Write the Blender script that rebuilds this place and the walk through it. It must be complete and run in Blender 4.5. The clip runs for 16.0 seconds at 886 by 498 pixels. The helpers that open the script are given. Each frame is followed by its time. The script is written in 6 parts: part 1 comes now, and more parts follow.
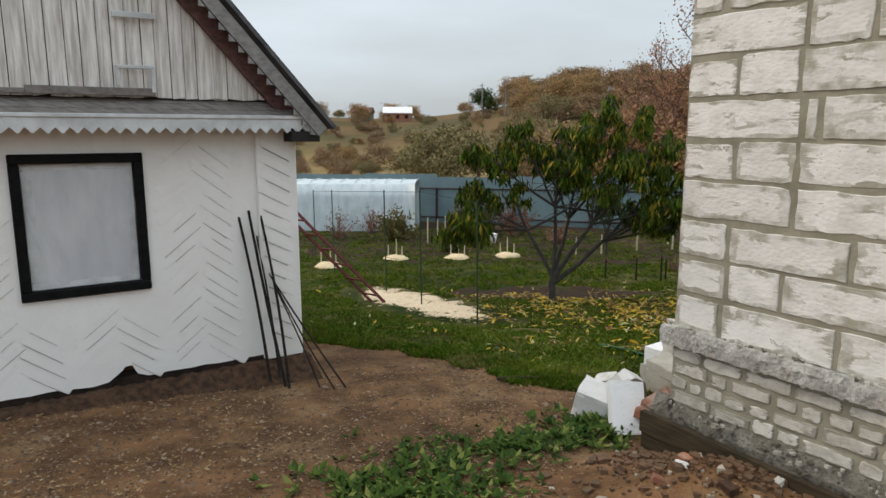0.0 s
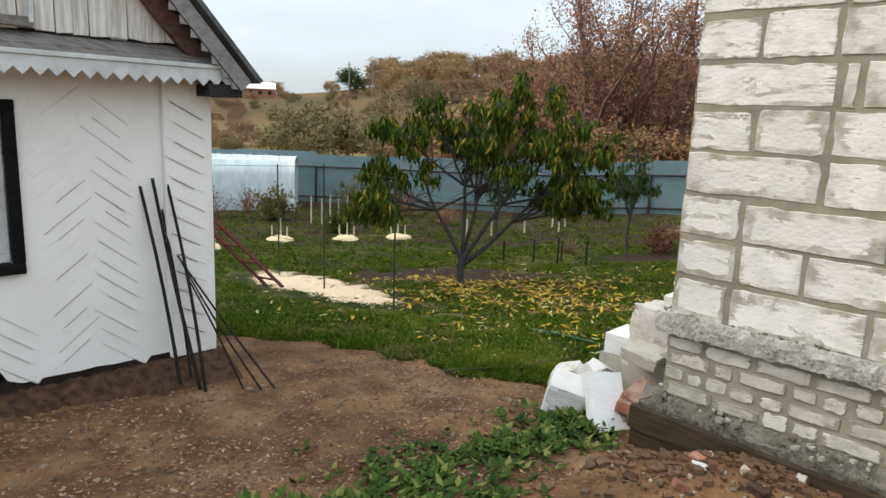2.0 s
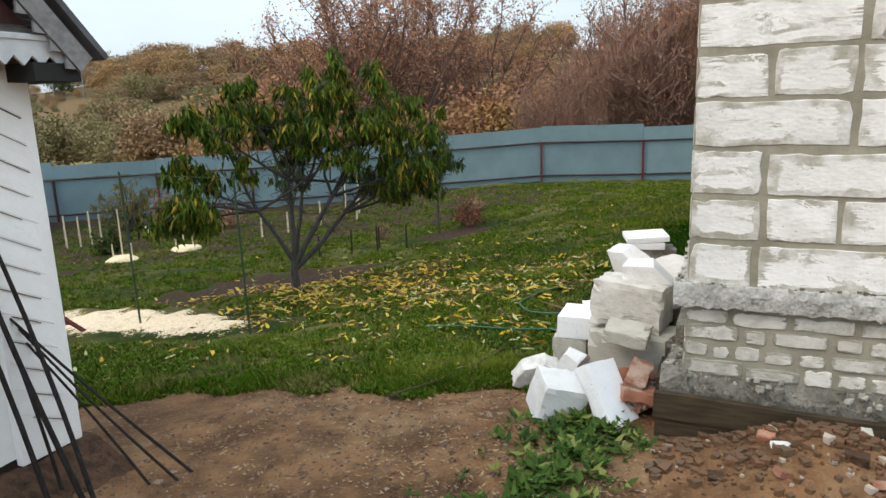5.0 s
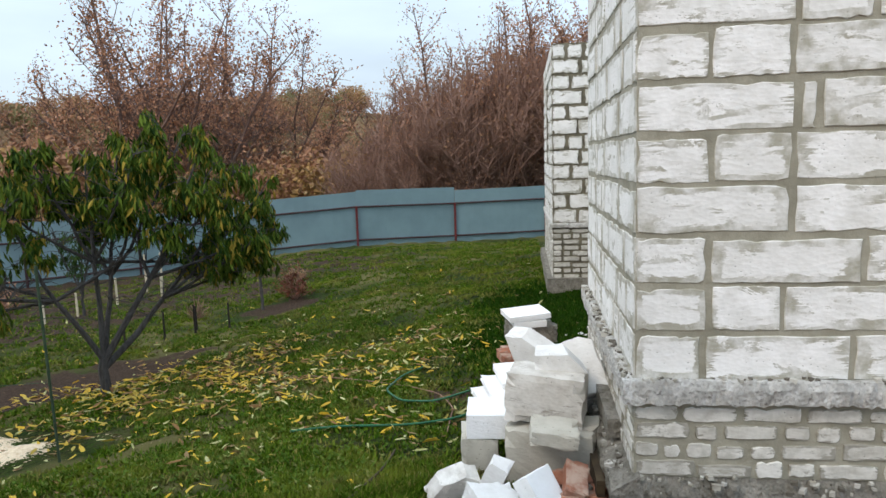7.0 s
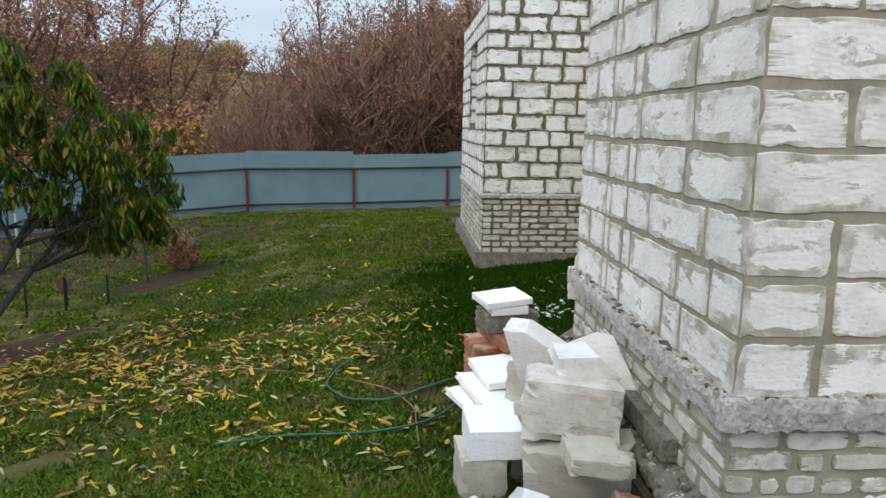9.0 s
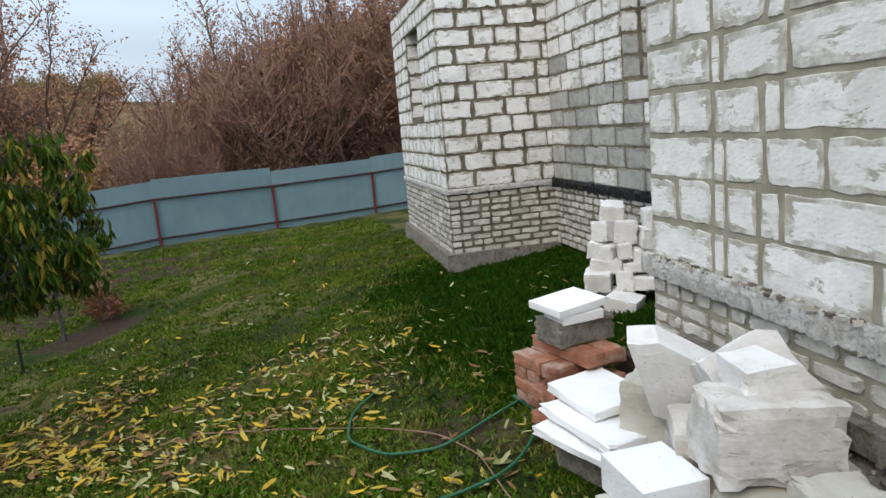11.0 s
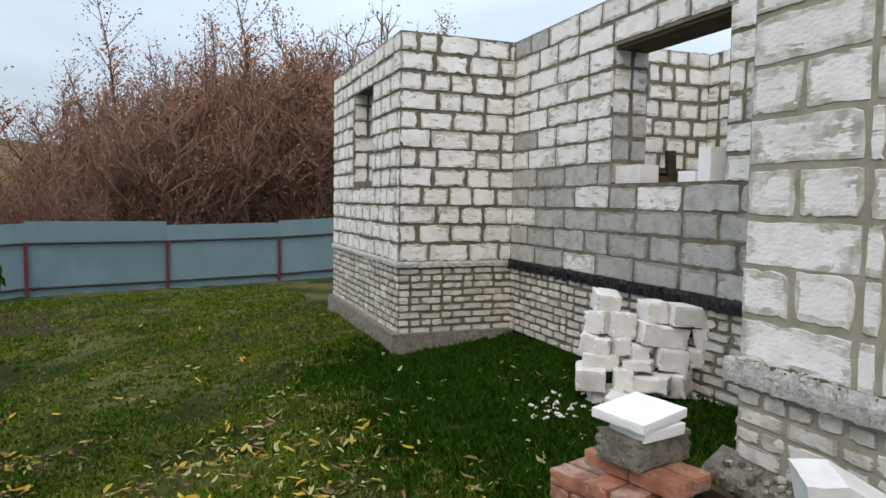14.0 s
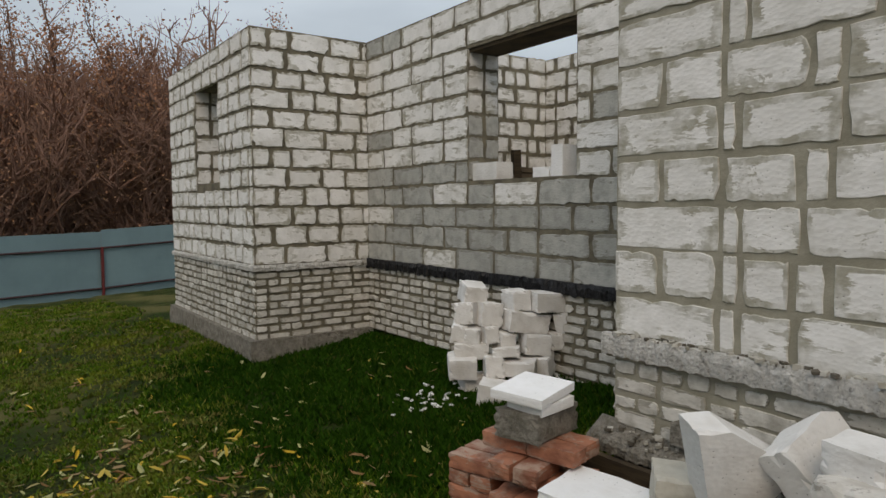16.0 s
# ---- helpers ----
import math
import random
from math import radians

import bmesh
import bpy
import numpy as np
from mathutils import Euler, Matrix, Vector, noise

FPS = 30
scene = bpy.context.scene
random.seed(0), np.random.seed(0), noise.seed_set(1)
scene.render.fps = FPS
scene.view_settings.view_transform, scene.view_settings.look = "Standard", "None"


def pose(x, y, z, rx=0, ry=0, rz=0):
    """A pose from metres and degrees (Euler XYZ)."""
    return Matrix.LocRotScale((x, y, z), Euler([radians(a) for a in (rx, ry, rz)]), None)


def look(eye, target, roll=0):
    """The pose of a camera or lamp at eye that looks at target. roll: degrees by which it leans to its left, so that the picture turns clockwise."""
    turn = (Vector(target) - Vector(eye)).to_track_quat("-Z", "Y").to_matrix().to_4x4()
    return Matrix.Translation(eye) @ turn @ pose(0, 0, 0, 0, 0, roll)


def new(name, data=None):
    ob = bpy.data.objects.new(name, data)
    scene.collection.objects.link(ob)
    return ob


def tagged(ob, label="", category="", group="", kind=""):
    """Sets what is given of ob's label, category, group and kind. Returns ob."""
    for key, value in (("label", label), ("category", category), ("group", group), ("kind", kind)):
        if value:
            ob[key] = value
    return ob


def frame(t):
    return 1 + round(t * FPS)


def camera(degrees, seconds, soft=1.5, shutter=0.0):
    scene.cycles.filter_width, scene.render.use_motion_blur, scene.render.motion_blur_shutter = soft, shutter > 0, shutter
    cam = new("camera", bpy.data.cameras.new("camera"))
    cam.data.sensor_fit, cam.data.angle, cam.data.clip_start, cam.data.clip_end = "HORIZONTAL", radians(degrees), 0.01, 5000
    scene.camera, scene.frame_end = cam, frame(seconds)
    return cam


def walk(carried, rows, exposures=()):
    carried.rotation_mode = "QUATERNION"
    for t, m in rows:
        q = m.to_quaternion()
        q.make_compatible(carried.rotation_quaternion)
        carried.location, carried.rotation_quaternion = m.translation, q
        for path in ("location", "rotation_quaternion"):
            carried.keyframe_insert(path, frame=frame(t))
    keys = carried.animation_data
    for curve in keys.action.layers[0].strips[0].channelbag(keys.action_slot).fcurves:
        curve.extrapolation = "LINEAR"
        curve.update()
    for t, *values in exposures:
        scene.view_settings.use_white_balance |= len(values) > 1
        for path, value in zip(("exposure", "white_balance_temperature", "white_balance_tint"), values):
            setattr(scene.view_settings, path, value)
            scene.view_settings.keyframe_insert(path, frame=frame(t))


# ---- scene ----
cam = camera(66.4, 16.0)
PATH = [
    (0, (0.164, 0.217, 1.535), (0.11, 2.186, 1.191), 0.0),
    (0.5, (-0.029, 0.331, 1.537), (0.023, 2.302, 1.206), -0.9),
    (1, (-0.166, 0.46, 1.504), (-0.006, 2.413, 1.105), 1.6),
    (1.5, (-0.261, 0.672, 1.484), (-0.014, 2.634, 1.183), -1.5),
    (2, (-0.414, 0.851, 1.391), (-0.071, 2.783, 1.004), 2.4),
    (2.5, (-0.64, 1.018, 1.383), (-0.29, 2.943, 0.969), 1.5),
    (3, (-0.774, 1.224, 1.324), (-0.57, 3.175, 0.931), 0.4),
    (3.5, (-0.824, 1.392, 1.309), (-0.51, 3.328, 0.917), -1.5),
    (4, (-0.953, 1.577, 1.288), (-0.27, 3.42, 0.918), -0.6),
    (6.5, (-1.411, 2.57, 1.364), (-0.151, 4.05, 0.895), -2.1),
    (7, (-1.33, 2.756, 1.412), (0.146, 4.08, 1.147), -1.7),
    (7.5, (-1.306, 2.961, 1.392), (0.233, 4.201, 1.082), -0.5),
    (8, (-1.287, 3.321, 1.351), (0.26, 4.536, 0.987), -7.5),
    (8.5, (-1.125, 3.611, 1.352), (0.526, 4.701, 1.063), -1.0),
    (9, (-1.028, 3.783, 1.332), (0.648, 4.814, 0.971), 1.0),
    (9.5, (-1.029, 4.079, 1.331), (0.719, 4.997, 1.012), -2.2),
    (12, (-0.202, 5.285, 1.088), (1.603, 6.05, 0.693), -4.6),
    (12.5, (-0.107, 5.415, 1.076), (1.688, 6.172, 0.625), -3.3),
    (13, (-0.065, 5.553, 1.088), (1.791, 6.218, 0.751), -2.3),
    (13.5, (-0.074, 5.796, 1.086), (1.849, 6.318, 0.917), -2.9),
    (14, (-0.088, 5.931, 1.099), (1.85, 6.406, 0.96), 0.9),
    (14.5, (0.003, 5.994, 1.051), (1.971, 6.35, 1.014), -2.1),
    (15, (0.009, 6.081, 1.057), (2.002, 6.242, 1.024), 0.7),
    (15.5, (-0.072, 6.149, 1.082), (1.927, 6.123, 1.046), -0.0),
    (16, (-0.16, 6.205, 1.049), (1.836, 6.199, 0.922), -0.4),
]
walk(cam, [(t, look(eye, target, roll)) for t, eye, target, roll in PATH],
     exposures=[(0, -0.04, 9000, 14), (1, 0.28, 8950, 14), (2, 0.35, 8850, 13), (4, 0.42, 8650, 13), (6.5, 0.5, 7950, 12), (7.5, 0.2, 7750, 12), (9.5, 0.2, 7800, 13), (12, 0.2, 7750, 13), (12.5, 0.16, 7700, 13), (13, 0.3, 7700, 14), (13.5, 0.26, 7900, 14), (14, 0.1, 8000, 14), (14.5, 0.22, 8000, 14), (14.8, -0.26, 8500, 14), (15.1, -0.46, 8650, 14), (16, -0.52, 8900, 15)])

# ---- world and light: overcast autumn day ----
world = bpy.data.worlds.new("sky")
scene.world = world
world.use_nodes = True
wn, wl = world.node_tree.nodes, world.node_tree.links
SUN_EL, SUN_ROT = 44.0, 276.0
sky = wn.new("ShaderNodeTexSky")
sky.sky_type = "NISHITA"
sky.sun_disc = False
sky.sun_elevation, sky.sun_rotation = radians(SUN_EL), radians(SUN_ROT)
sky.dust_density, sky.air_density = 2.0, 1.0
cloud_at = wn.new("ShaderNodeTexCoord")
cloud_map = wn.new("ShaderNodeMapping")
cloud_map.inputs["Scale"].default_value = (1.2, 1.2, 5.0)
wl.new(cloud_at.outputs["Generated"], cloud_map.inputs["Vector"])
cloud = wn.new("ShaderNodeTexNoise")
cloud.inputs["Scale"].default_value, cloud.inputs["Detail"].default_value = 1.6, 6
wl.new(cloud_map.outputs["Vector"], cloud.inputs["Vector"])
cloud_ramp = wn.new("ShaderNodeMapRange")
cloud_ramp.inputs["From Min"].default_value, cloud_ramp.inputs["From Max"].default_value = 0.3, 0.75
cloud_ramp.inputs["To Min"].default_value, cloud_ramp.inputs["To Max"].default_value = 0.55, 0.97
wl.new(cloud.outputs["Fac"], cloud_ramp.inputs["Value"])
veil = wn.new("ShaderNodeMix")
veil.data_type = "RGBA"
veil.inputs["B"].default_value = (6.8, 9.4, 13.0, 1)
wl.new(cloud_ramp.outputs["Result"], veil.inputs["Factor"])
wl.new(sky.outputs["Color"], veil.inputs["A"])
bg = wn["Background"]
bg.inputs["Strength"].default_value = 0.08
# an overcast sky is brighter overhead than near the horizon
up_axis = wn.new("ShaderNodeSeparateXYZ")
wl.new(cloud_at.outputs["Generated"], up_axis.inputs["Vector"])
lift = wn.new("ShaderNodeMapRange")
for key, v in (("From Min", 0.0), ("From Max", 1.0), ("To Min", 0.95), ("To Max", 2.6)):
    lift.inputs[key].default_value = v
wl.new(up_axis.outputs["Z"], lift.inputs["Value"])
dome = wn.new("ShaderNodeVectorMath")
dome.operation = "SCALE"
wl.new(veil.outputs["Result"], dome.inputs[0])
wl.new(lift.outputs["Result"], dome.inputs["Scale"])
wl.new(dome.outputs["Vector"], bg.inputs["Color"])
sun = new("sun", bpy.data.lights.new("sun", "SUN"))
sun.data.energy, sun.data.angle, sun.data.color = 0.95, radians(30), (1.0, 0.95, 0.88)
sun.matrix_basis = look((0, 0, 30), (0 - math.sin(radians(SUN_ROT)) * 10, 0 - math.cos(radians(SUN_ROT)) * 10, 30 - 10 * math.tan(radians(SUN_EL))))


# ---- materials ----
class Mat:
    """A small node builder."""

    def __init__(self, name, rough=0.9, metal=0.0, spec=0.3):
        self.m = bpy.data.materials.new(name)
        self.m.use_nodes = True
        self.n, self.l = self.m.node_tree.nodes, self.m.node_tree.links
        self.b = self.n["Principled BSDF"]
        self.b.inputs["Roughness"].default_value = rough
        self.b.inputs["Metallic"].default_value = metal
        self.b.inputs["Specular IOR Level"].default_value = spec
        self.co = self.n.new("ShaderNodeTexCoord")
        self.h = None

    def vec(self, space="Object", scale=(1, 1, 1), rot=(0, 0, 0), jitter=False):
        mp = self.n.new("ShaderNodeMapping")
        mp.inputs["Scale"].default_value = scale
        mp.inputs["Rotation"].default_value = rot
        if space == "World":
            src = self.n.new("ShaderNodeNewGeometry").outputs["Position"]
        else:
            src = self.co.outputs[space]
        if jitter:
            info = self.n.new("ShaderNodeObjectInfo")
            add = self.n.new("ShaderNodeVectorMath")
            add.operation = "MULTIPLY_ADD"
            add.inputs[1].default_value = (1, 1, 1)
            sc = self.n.new("ShaderNodeVectorMath")
            sc.operation = "SCALE"
            sc.inputs[0].default_value = (37, 53, 71)
            self.l.new(info.outputs["Random"], sc.inputs["Scale"])
            self.l.new(src, add.inputs[0])
            self.l.new(sc.outputs["Vector"], add.inputs[2])
            src = add.outputs["Vector"]
        self.l.new(src, mp.inputs["Vector"])
        return mp.outputs["Vector"]

    def noise(self, scale, detail=5, rough=0.6, vec=None, distort=0.0):
        t = self.n.new("ShaderNodeTexNoise")
        t.inputs["Scale"].default_value, t.inputs["Detail"].default_value = scale, detail
        t.inputs["Roughness"].default_value, t.inputs["Distortion"].default_value = rough, distort
        self.l.new(vec if vec is not None else self.vec(), t.inputs["Vector"])
        return t.outputs["Fac"]

    def cells(self, scale, vec=None, feature="F1"):
        t = self.n.new("ShaderNodeTexVoronoi")
        t.inputs["Scale"].default_value = scale
        t.feature = feature
        self.l.new(vec if vec is not None else self.vec(), t.inputs["Vector"])
        return t.outputs["Distance"]

    def steps(self, fac, lo, hi, a=0.0, b=1.0):
        t = self.n.new("ShaderNodeMapRange")
        t.interpolation_type = "SMOOTHSTEP"
        for key, v in (("From Min", lo), ("From Max", hi), ("To Min", a), ("To Max", b)):
            t.inputs[key].default_value = v
        self.l.new(fac, t.inputs["Value"])
        return t.outputs["Result"]

    def math(self, op, a, b):
        t = self.n.new("ShaderNodeMath")
        t.operation = op
        for k, v in enumerate((a, b)):
            if isinstance(v, (int, float)):
                t.inputs[k].default_value = v
            else:
                self.l.new(v, t.inputs[k])
        return t.outputs[0]

    def mix(self, fac, a, b):
        t = self.n.new("ShaderNodeMix")
        t.data_type = "RGBA"
        for key, v in (("Factor", fac), ("A", a), ("B", b)):
            if isinstance(v, (int, float)):
                t.inputs[key].default_value = v
            elif isinstance(v, tuple):
                t.inputs[key].default_value = (*v, 1)
            else:
                self.l.new(v, t.inputs[key])
        return t.outputs["Result"]

    def random(self):
        return self.n.new("ShaderNodeObjectInfo").outputs["Random"]

    def island(self):
        return self.n.new("ShaderNodeNewGeometry").outputs["Random Per Island"]

    def attr(self, name):
        t = self.n.new("ShaderNodeAttribute")
        t.attribute_name = name
        return t.outputs["Fac"]

    def color(self, c):
        if isinstance(c, tuple):
            self.b.inputs["Base Color"].default_value = (*c, 1)
        else:
            self.l.new(c, self.b.inputs["Base Color"])
        return self

    def bump(self, h, strength=0.5, dist=0.01):
        t = self.n.new("ShaderNodeBump")
        t.inputs["Strength"].default_value, t.inputs["Distance"].default_value = strength, dist
        self.l.new(h, t.inputs["Height"])
        if self.h is not None:
            self.l.new(self.h, t.inputs["Normal"])
        self.h = t.outputs["Normal"]
        self.l.new(self.h, self.b.inputs["Normal"])
        return self


def masonry(name, base, dark, smear, smear_lo, grain=60, edge_smear=0.0):
    m = Mat(name, 0.95, spec=0.08)
    v = m.vec(jitter=True)
    fine, mid, big = m.noise(grain, 4, vec=v), m.noise(9, 5, vec=v), m.noise(2.2, 4, vec=v)
    c = m.mix(m.steps(mid, 0.35, 0.75), base, dark)
    c = m.mix(m.steps(m.random(), 0.0, 1.0, 0.0, 0.45), c, dark)
    streak = m.noise(4, 8, 0.72, vec=m.vec(scale=(1.0, 1.0, 3.0), jitter=True), distort=0.6)
    combed = m.noise(7, 6, 0.75, vec=m.vec(scale=(0.6, 0.6, 16.0), jitter=True))
    if edge_smear:
        # mortar dragged over the rims of the unit
        gen = m.n.new("ShaderNodeSeparateXYZ")
        m.l.new(m.co.outputs["Generated"], gen.inputs["Vector"])
        ex = m.math("ABSOLUTE", m.math("SUBTRACT", gen.outputs["X"], 0.5), 0)
        ez = m.math("ABSOLUTE", m.math("SUBTRACT", gen.outputs["Z"], 0.5), 0)
        rim = m.math("MAXIMUM", m.steps(ex, 0.36, 0.5), m.steps(ez, 0.26, 0.5))
        wet = m.steps(m.random(), 0.0, 1.0, 0.35, 1.35)
        drag = m.math("ADD", streak, m.math("MULTIPLY", m.math("MULTIPLY", rim, wet), edge_smear))
        drag = m.math("ADD", drag, m.math("MULTIPLY", m.math("SUBTRACT", combed, 0.5), m.math("ADD", m.math("MULTIPLY", m.steps(ex, 0.25, 0.5), 0.55), 0.15)))
        drag = m.math("ADD", drag, m.math("MULTIPLY", m.steps(big, 0.4, 0.7), 0.05))
        c = m.mix(m.steps(drag, smear_lo, smear_lo + 0.028, 0, 0.94), c, m.mix(m.steps(mid, 0.35, 0.65), smear, dark))
    else:
        c = m.mix(m.steps(streak, smear_lo, smear_lo + 0.06, 0, 0.7), c, smear)
    c = m.mix(m.steps(big, 0.5, 0.75, 0, 0.3), c, smear)
    pits = m.cells(34, vec=m.vec(scale=(1.0, 1.0, 1.7), jitter=True))
    scar = m.math("MULTIPLY", m.steps(pits, 0.05, 0.16, 0.95, 0.0), m.steps(m.noise(5, 3, vec=v), 0.45, 0.6))
    c = m.mix(scar, c, tuple(0.45 * q for q in smear))
    m.color(c).bump(fine, 0.3, 0.004).bump(mid, 0.3, 0.006).bump(pits, 0.35, 0.005)
    return m.m


M_BLOCK = masonry("aerated_block", (0.85, 0.835, 0.81), (0.70, 0.685, 0.65), (0.35, 0.328, 0.26), 0.575, 60, 0.32)
M_WORN = masonry("weathered_aerated_block", (0.70, 0.67, 0.62), (0.46, 0.42, 0.37), (0.26, 0.225, 0.185), 0.58, 40)
M_LOOSE = masonry("loose_aerated_block", (0.78, 0.77, 0.75), (0.64, 0.62, 0.59), (0.45, 0.42, 0.37), 0.74)
M_GREYBLOCK = masonry("grey_concrete_block", (0.50, 0.495, 0.455), (0.31, 0.31, 0.285), (0.22, 0.21, 0.175), 0.62, 60, 0.2)
M_BRICK = masonry("silicate_brick", (0.72, 0.695, 0.64), (0.38, 0.355, 0.305), (0.24, 0.225, 0.185), 0.60, 60, 0.22)
M_REDBRICK = masonry("red_brick", (0.46, 0.195, 0.12), (0.25, 0.10, 0.065), (0.42, 0.30, 0.235), 0.57, 60, 0.14)
M_BEIGE = masonry("weathered_beige_block", (0.54, 0.51, 0.44), (0.40, 0.37, 0.31), (0.27, 0.25, 0.20), 0.7, 60)
M_FOAM = masonry("white_foam_slab", (0.86, 0.86, 0.86), (0.80, 0.80, 0.79), (0.66, 0.65, 0.62), 0.74, 140)


def plain(name, a, b, scale=8, rough=0.9, metal=0.0, bump=0.4, dist=0.01, grain=60, stretch=(1, 1, 1), jitter=False, spec=0.25):
    m = Mat(name, rough, metal, spec)
    v = m.vec(scale=stretch, jitter=jitter)
    mid, fine = m.noise(scale, 6, vec=v), m.noise(grain, 4, vec=v)
    c = m.mix(m.steps(mid, 0.3, 0.72), a, b)
    c = m.mix(m.steps(fine, 0.5, 0.8, 0, 0.35), c, b)
    m.color(c).bump(mid, bump, dist).bump(fine, bump * 0.6, dist * 0.4)
    return m.m


def crumbly(name, a, b, dark):
    """Weathered concrete: gravel lumps, cracks and dark pits."""
    m = Mat(name, 0.97, spec=0.1)
    v = m.vec()
    mid, fine = m.noise(13, 7, 0.7, vec=v), m.noise(75, 4, vec=v)
    lumps, pits = m.cells(48, vec=v), m.noise(32, 6, 0.75, vec=v)
    c = m.mix(m.steps(mid, 0.35, 0.65), a, b)
    c = m.mix(m.steps(fine, 0.5, 0.75, 0, 0.5), c, b)
    c = m.mix(m.steps(pits, 0.57, 0.68, 0, 0.7), c, dark)
    m.color(c).bump(mid, 1.0, 0.03).bump(lumps, 0.8, 0.012).bump(pits, 0.9, 0.014)
    return m.m


def leaf(name, a, b, c, lo=0.75, gloss=0.12, patches=()):
    m = Mat(name, 0.65, spec=gloss)
    r = m.island()
    col = m.mix(r, a, b)
    wn_ = m.n.new("ShaderNodeTexWhiteNoise")
    wn_.noise_dimensions = "1D"
    m.l.new(r, wn_.inputs["W"])
    col = m.mix(m.steps(wn_.outputs["Value"], lo, lo + 0.03), col, c)
    for k, tint in enumerate(patches):
        # uneven growth: yellower and drier patches
        spread = m.noise(0.9 + 0.8 * k, 5, 0.65, vec=m.vec("World", rot=(0, 0, 0.7 * k)))
        col = m.mix(m.steps(spread, 0.5, 0.68, 0, 0.65), col, tint)
    m.color(col)
    m.b.inputs["Transmission Weight"].default_value = 0.0
    m.b.inputs["Subsurface Weight"].default_value = 0.0
    return m.m


M_MORTAR = plain("mortar", (0.215, 0.188, 0.135), (0.10, 0.088, 0.064), 7, bump=0.9, dist=0.015)
M_POINTING = plain("flush_pointing", (0.36, 0.335, 0.265), (0.235, 0.217, 0.165), 6, bump=0.9, dist=0.012)
M_CEMENT = crumbly("rough_cement", (0.70, 0.68, 0.64), (0.47, 0.455, 0.42), (0.09, 0.085, 0.075))
M_FOOTING = crumbly("concrete_footing", (0.31, 0.285, 0.245), (0.18, 0.165, 0.135), (0.07, 0.062, 0.05))
M_TAR = plain("roofing_felt", (0.008, 0.008, 0.009), (0.02, 0.02, 0.022), 14, rough=0.4, bump=0.9, dist=0.02)
M_DARKWOOD = plain("weathered_plank", (0.078, 0.055, 0.031), (0.035, 0.025, 0.016), 5, stretch=(1, 1, 9), bump=0.6, dist=0.006)
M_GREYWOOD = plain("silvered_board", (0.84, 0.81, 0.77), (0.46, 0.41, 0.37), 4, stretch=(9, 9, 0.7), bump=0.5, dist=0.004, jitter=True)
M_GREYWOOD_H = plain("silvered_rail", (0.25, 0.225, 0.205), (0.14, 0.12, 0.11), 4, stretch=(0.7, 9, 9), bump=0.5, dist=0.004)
M_PAINT = plain("grey_white_paint", (0.66, 0.68, 0.68), (0.47, 0.48, 0.48), 6, rough=0.7, bump=0.3, dist=0.004)
M_BARGE = plain("grey_bargeboard", (0.30, 0.29, 0.28), (0.19, 0.18, 0.175), 6, stretch=(1, 5, 5), bump=0.4, dist=0.005)
M_SLATE = plain("asbestos_slate", (0.13, 0.13, 0.135), (0.07, 0.07, 0.075), 6, rough=0.9)
M_STAIN = plain("dark_stained_rake", (0.18, 0.09, 0.08), (0.085, 0.05, 0.047), 6, stretch=(1, 5, 5))
# dark colour for the shade in the gaps under the laths
M_GAPSHADE = plain("painted_gap_shade", (0.20, 0.17, 0.15), (0.07, 0.055, 0.045), 14, bump=0.2)
M_CLOD = plain("loose_clods", (0.125, 0.064, 0.036), (0.04, 0.022, 0.014), 16, grain=90, bump=1.0, dist=0.04)
M_BLACK = plain("black_paint", (0.006, 0.006, 0.006), (0.012, 0.012, 0.012), 20, rough=0.7, bump=0.15, dist=0.003, spec=0.08)
M_DARK = plain("dark_interior", (0.03, 0.028, 0.026), (0.02, 0.02, 0.02), 5)
M_STICK = plain("dark_bean_pole", (0.016, 0.014, 0.013), (0.04, 0.034, 0.03), 18, stretch=(6, 6, 1), spec=0.1)
M_RUST = plain("red_brown_steel", (0.17, 0.028, 0.028), (0.09, 0.02, 0.018), 12, rough=0.6, bump=0.2, dist=0.003)
M_DARKSTEEL = plain("dark_steel_post", (0.035, 0.018, 0.02), (0.055, 0.022, 0.022), 12, rough=0.6, bump=0.2, dist=0.003)
M_FENCE = plain("grey_blue_steel_sheet", (0.155, 0.245, 0.265), (0.125, 0.20, 0.22), 1.2, rough=0.42, metal=0.0, bump=0.08, dist=0.01, grain=6, spec=0.5, jitter=True)
M_BARK = plain("grey_bark", (0.085, 0.078, 0.075), (0.04, 0.036, 0.034), 10, stretch=(4, 4, 1), bump=0.8)
M_TWIG = plain("brown_twig", (0.32, 0.185, 0.14), (0.19, 0.108, 0.08), 6)
M_LIMB = plain("bare_limb", (0.20, 0.125, 0.10), (0.11, 0.07, 0.058), 6)
M_DARKEARTH = plain("dark_earth", (0.034, 0.021, 0.015), (0.012, 0.008, 0.006), 9, bump=1.0, dist=0.03)
M_FARBROWN = leaf("far_brown_wood", (0.27, 0.18, 0.105), (0.33, 0.21, 0.12), (0.22, 0.155, 0.095), 0.8)
M_FARORANGE = leaf("far_orange_wood", (0.36, 0.22, 0.105), (0.40, 0.25, 0.12), (0.29, 0.19, 0.10), 0.8)
M_FAROLIVE = leaf("far_olive_wood", (0.20, 0.18, 0.09), (0.25, 0.21, 0.10), (0.24, 0.18, 0.09), 0.8)
M_STAKE = plain("pale_wooden_stake", (0.62, 0.54, 0.40), (0.48, 0.40, 0.28), 10, stretch=(4, 4, 1))
M_SAWDUST = plain("sawdust", (0.72, 0.58, 0.38), (0.58, 0.44, 0.27), 12, grain=120, bump=0.9)
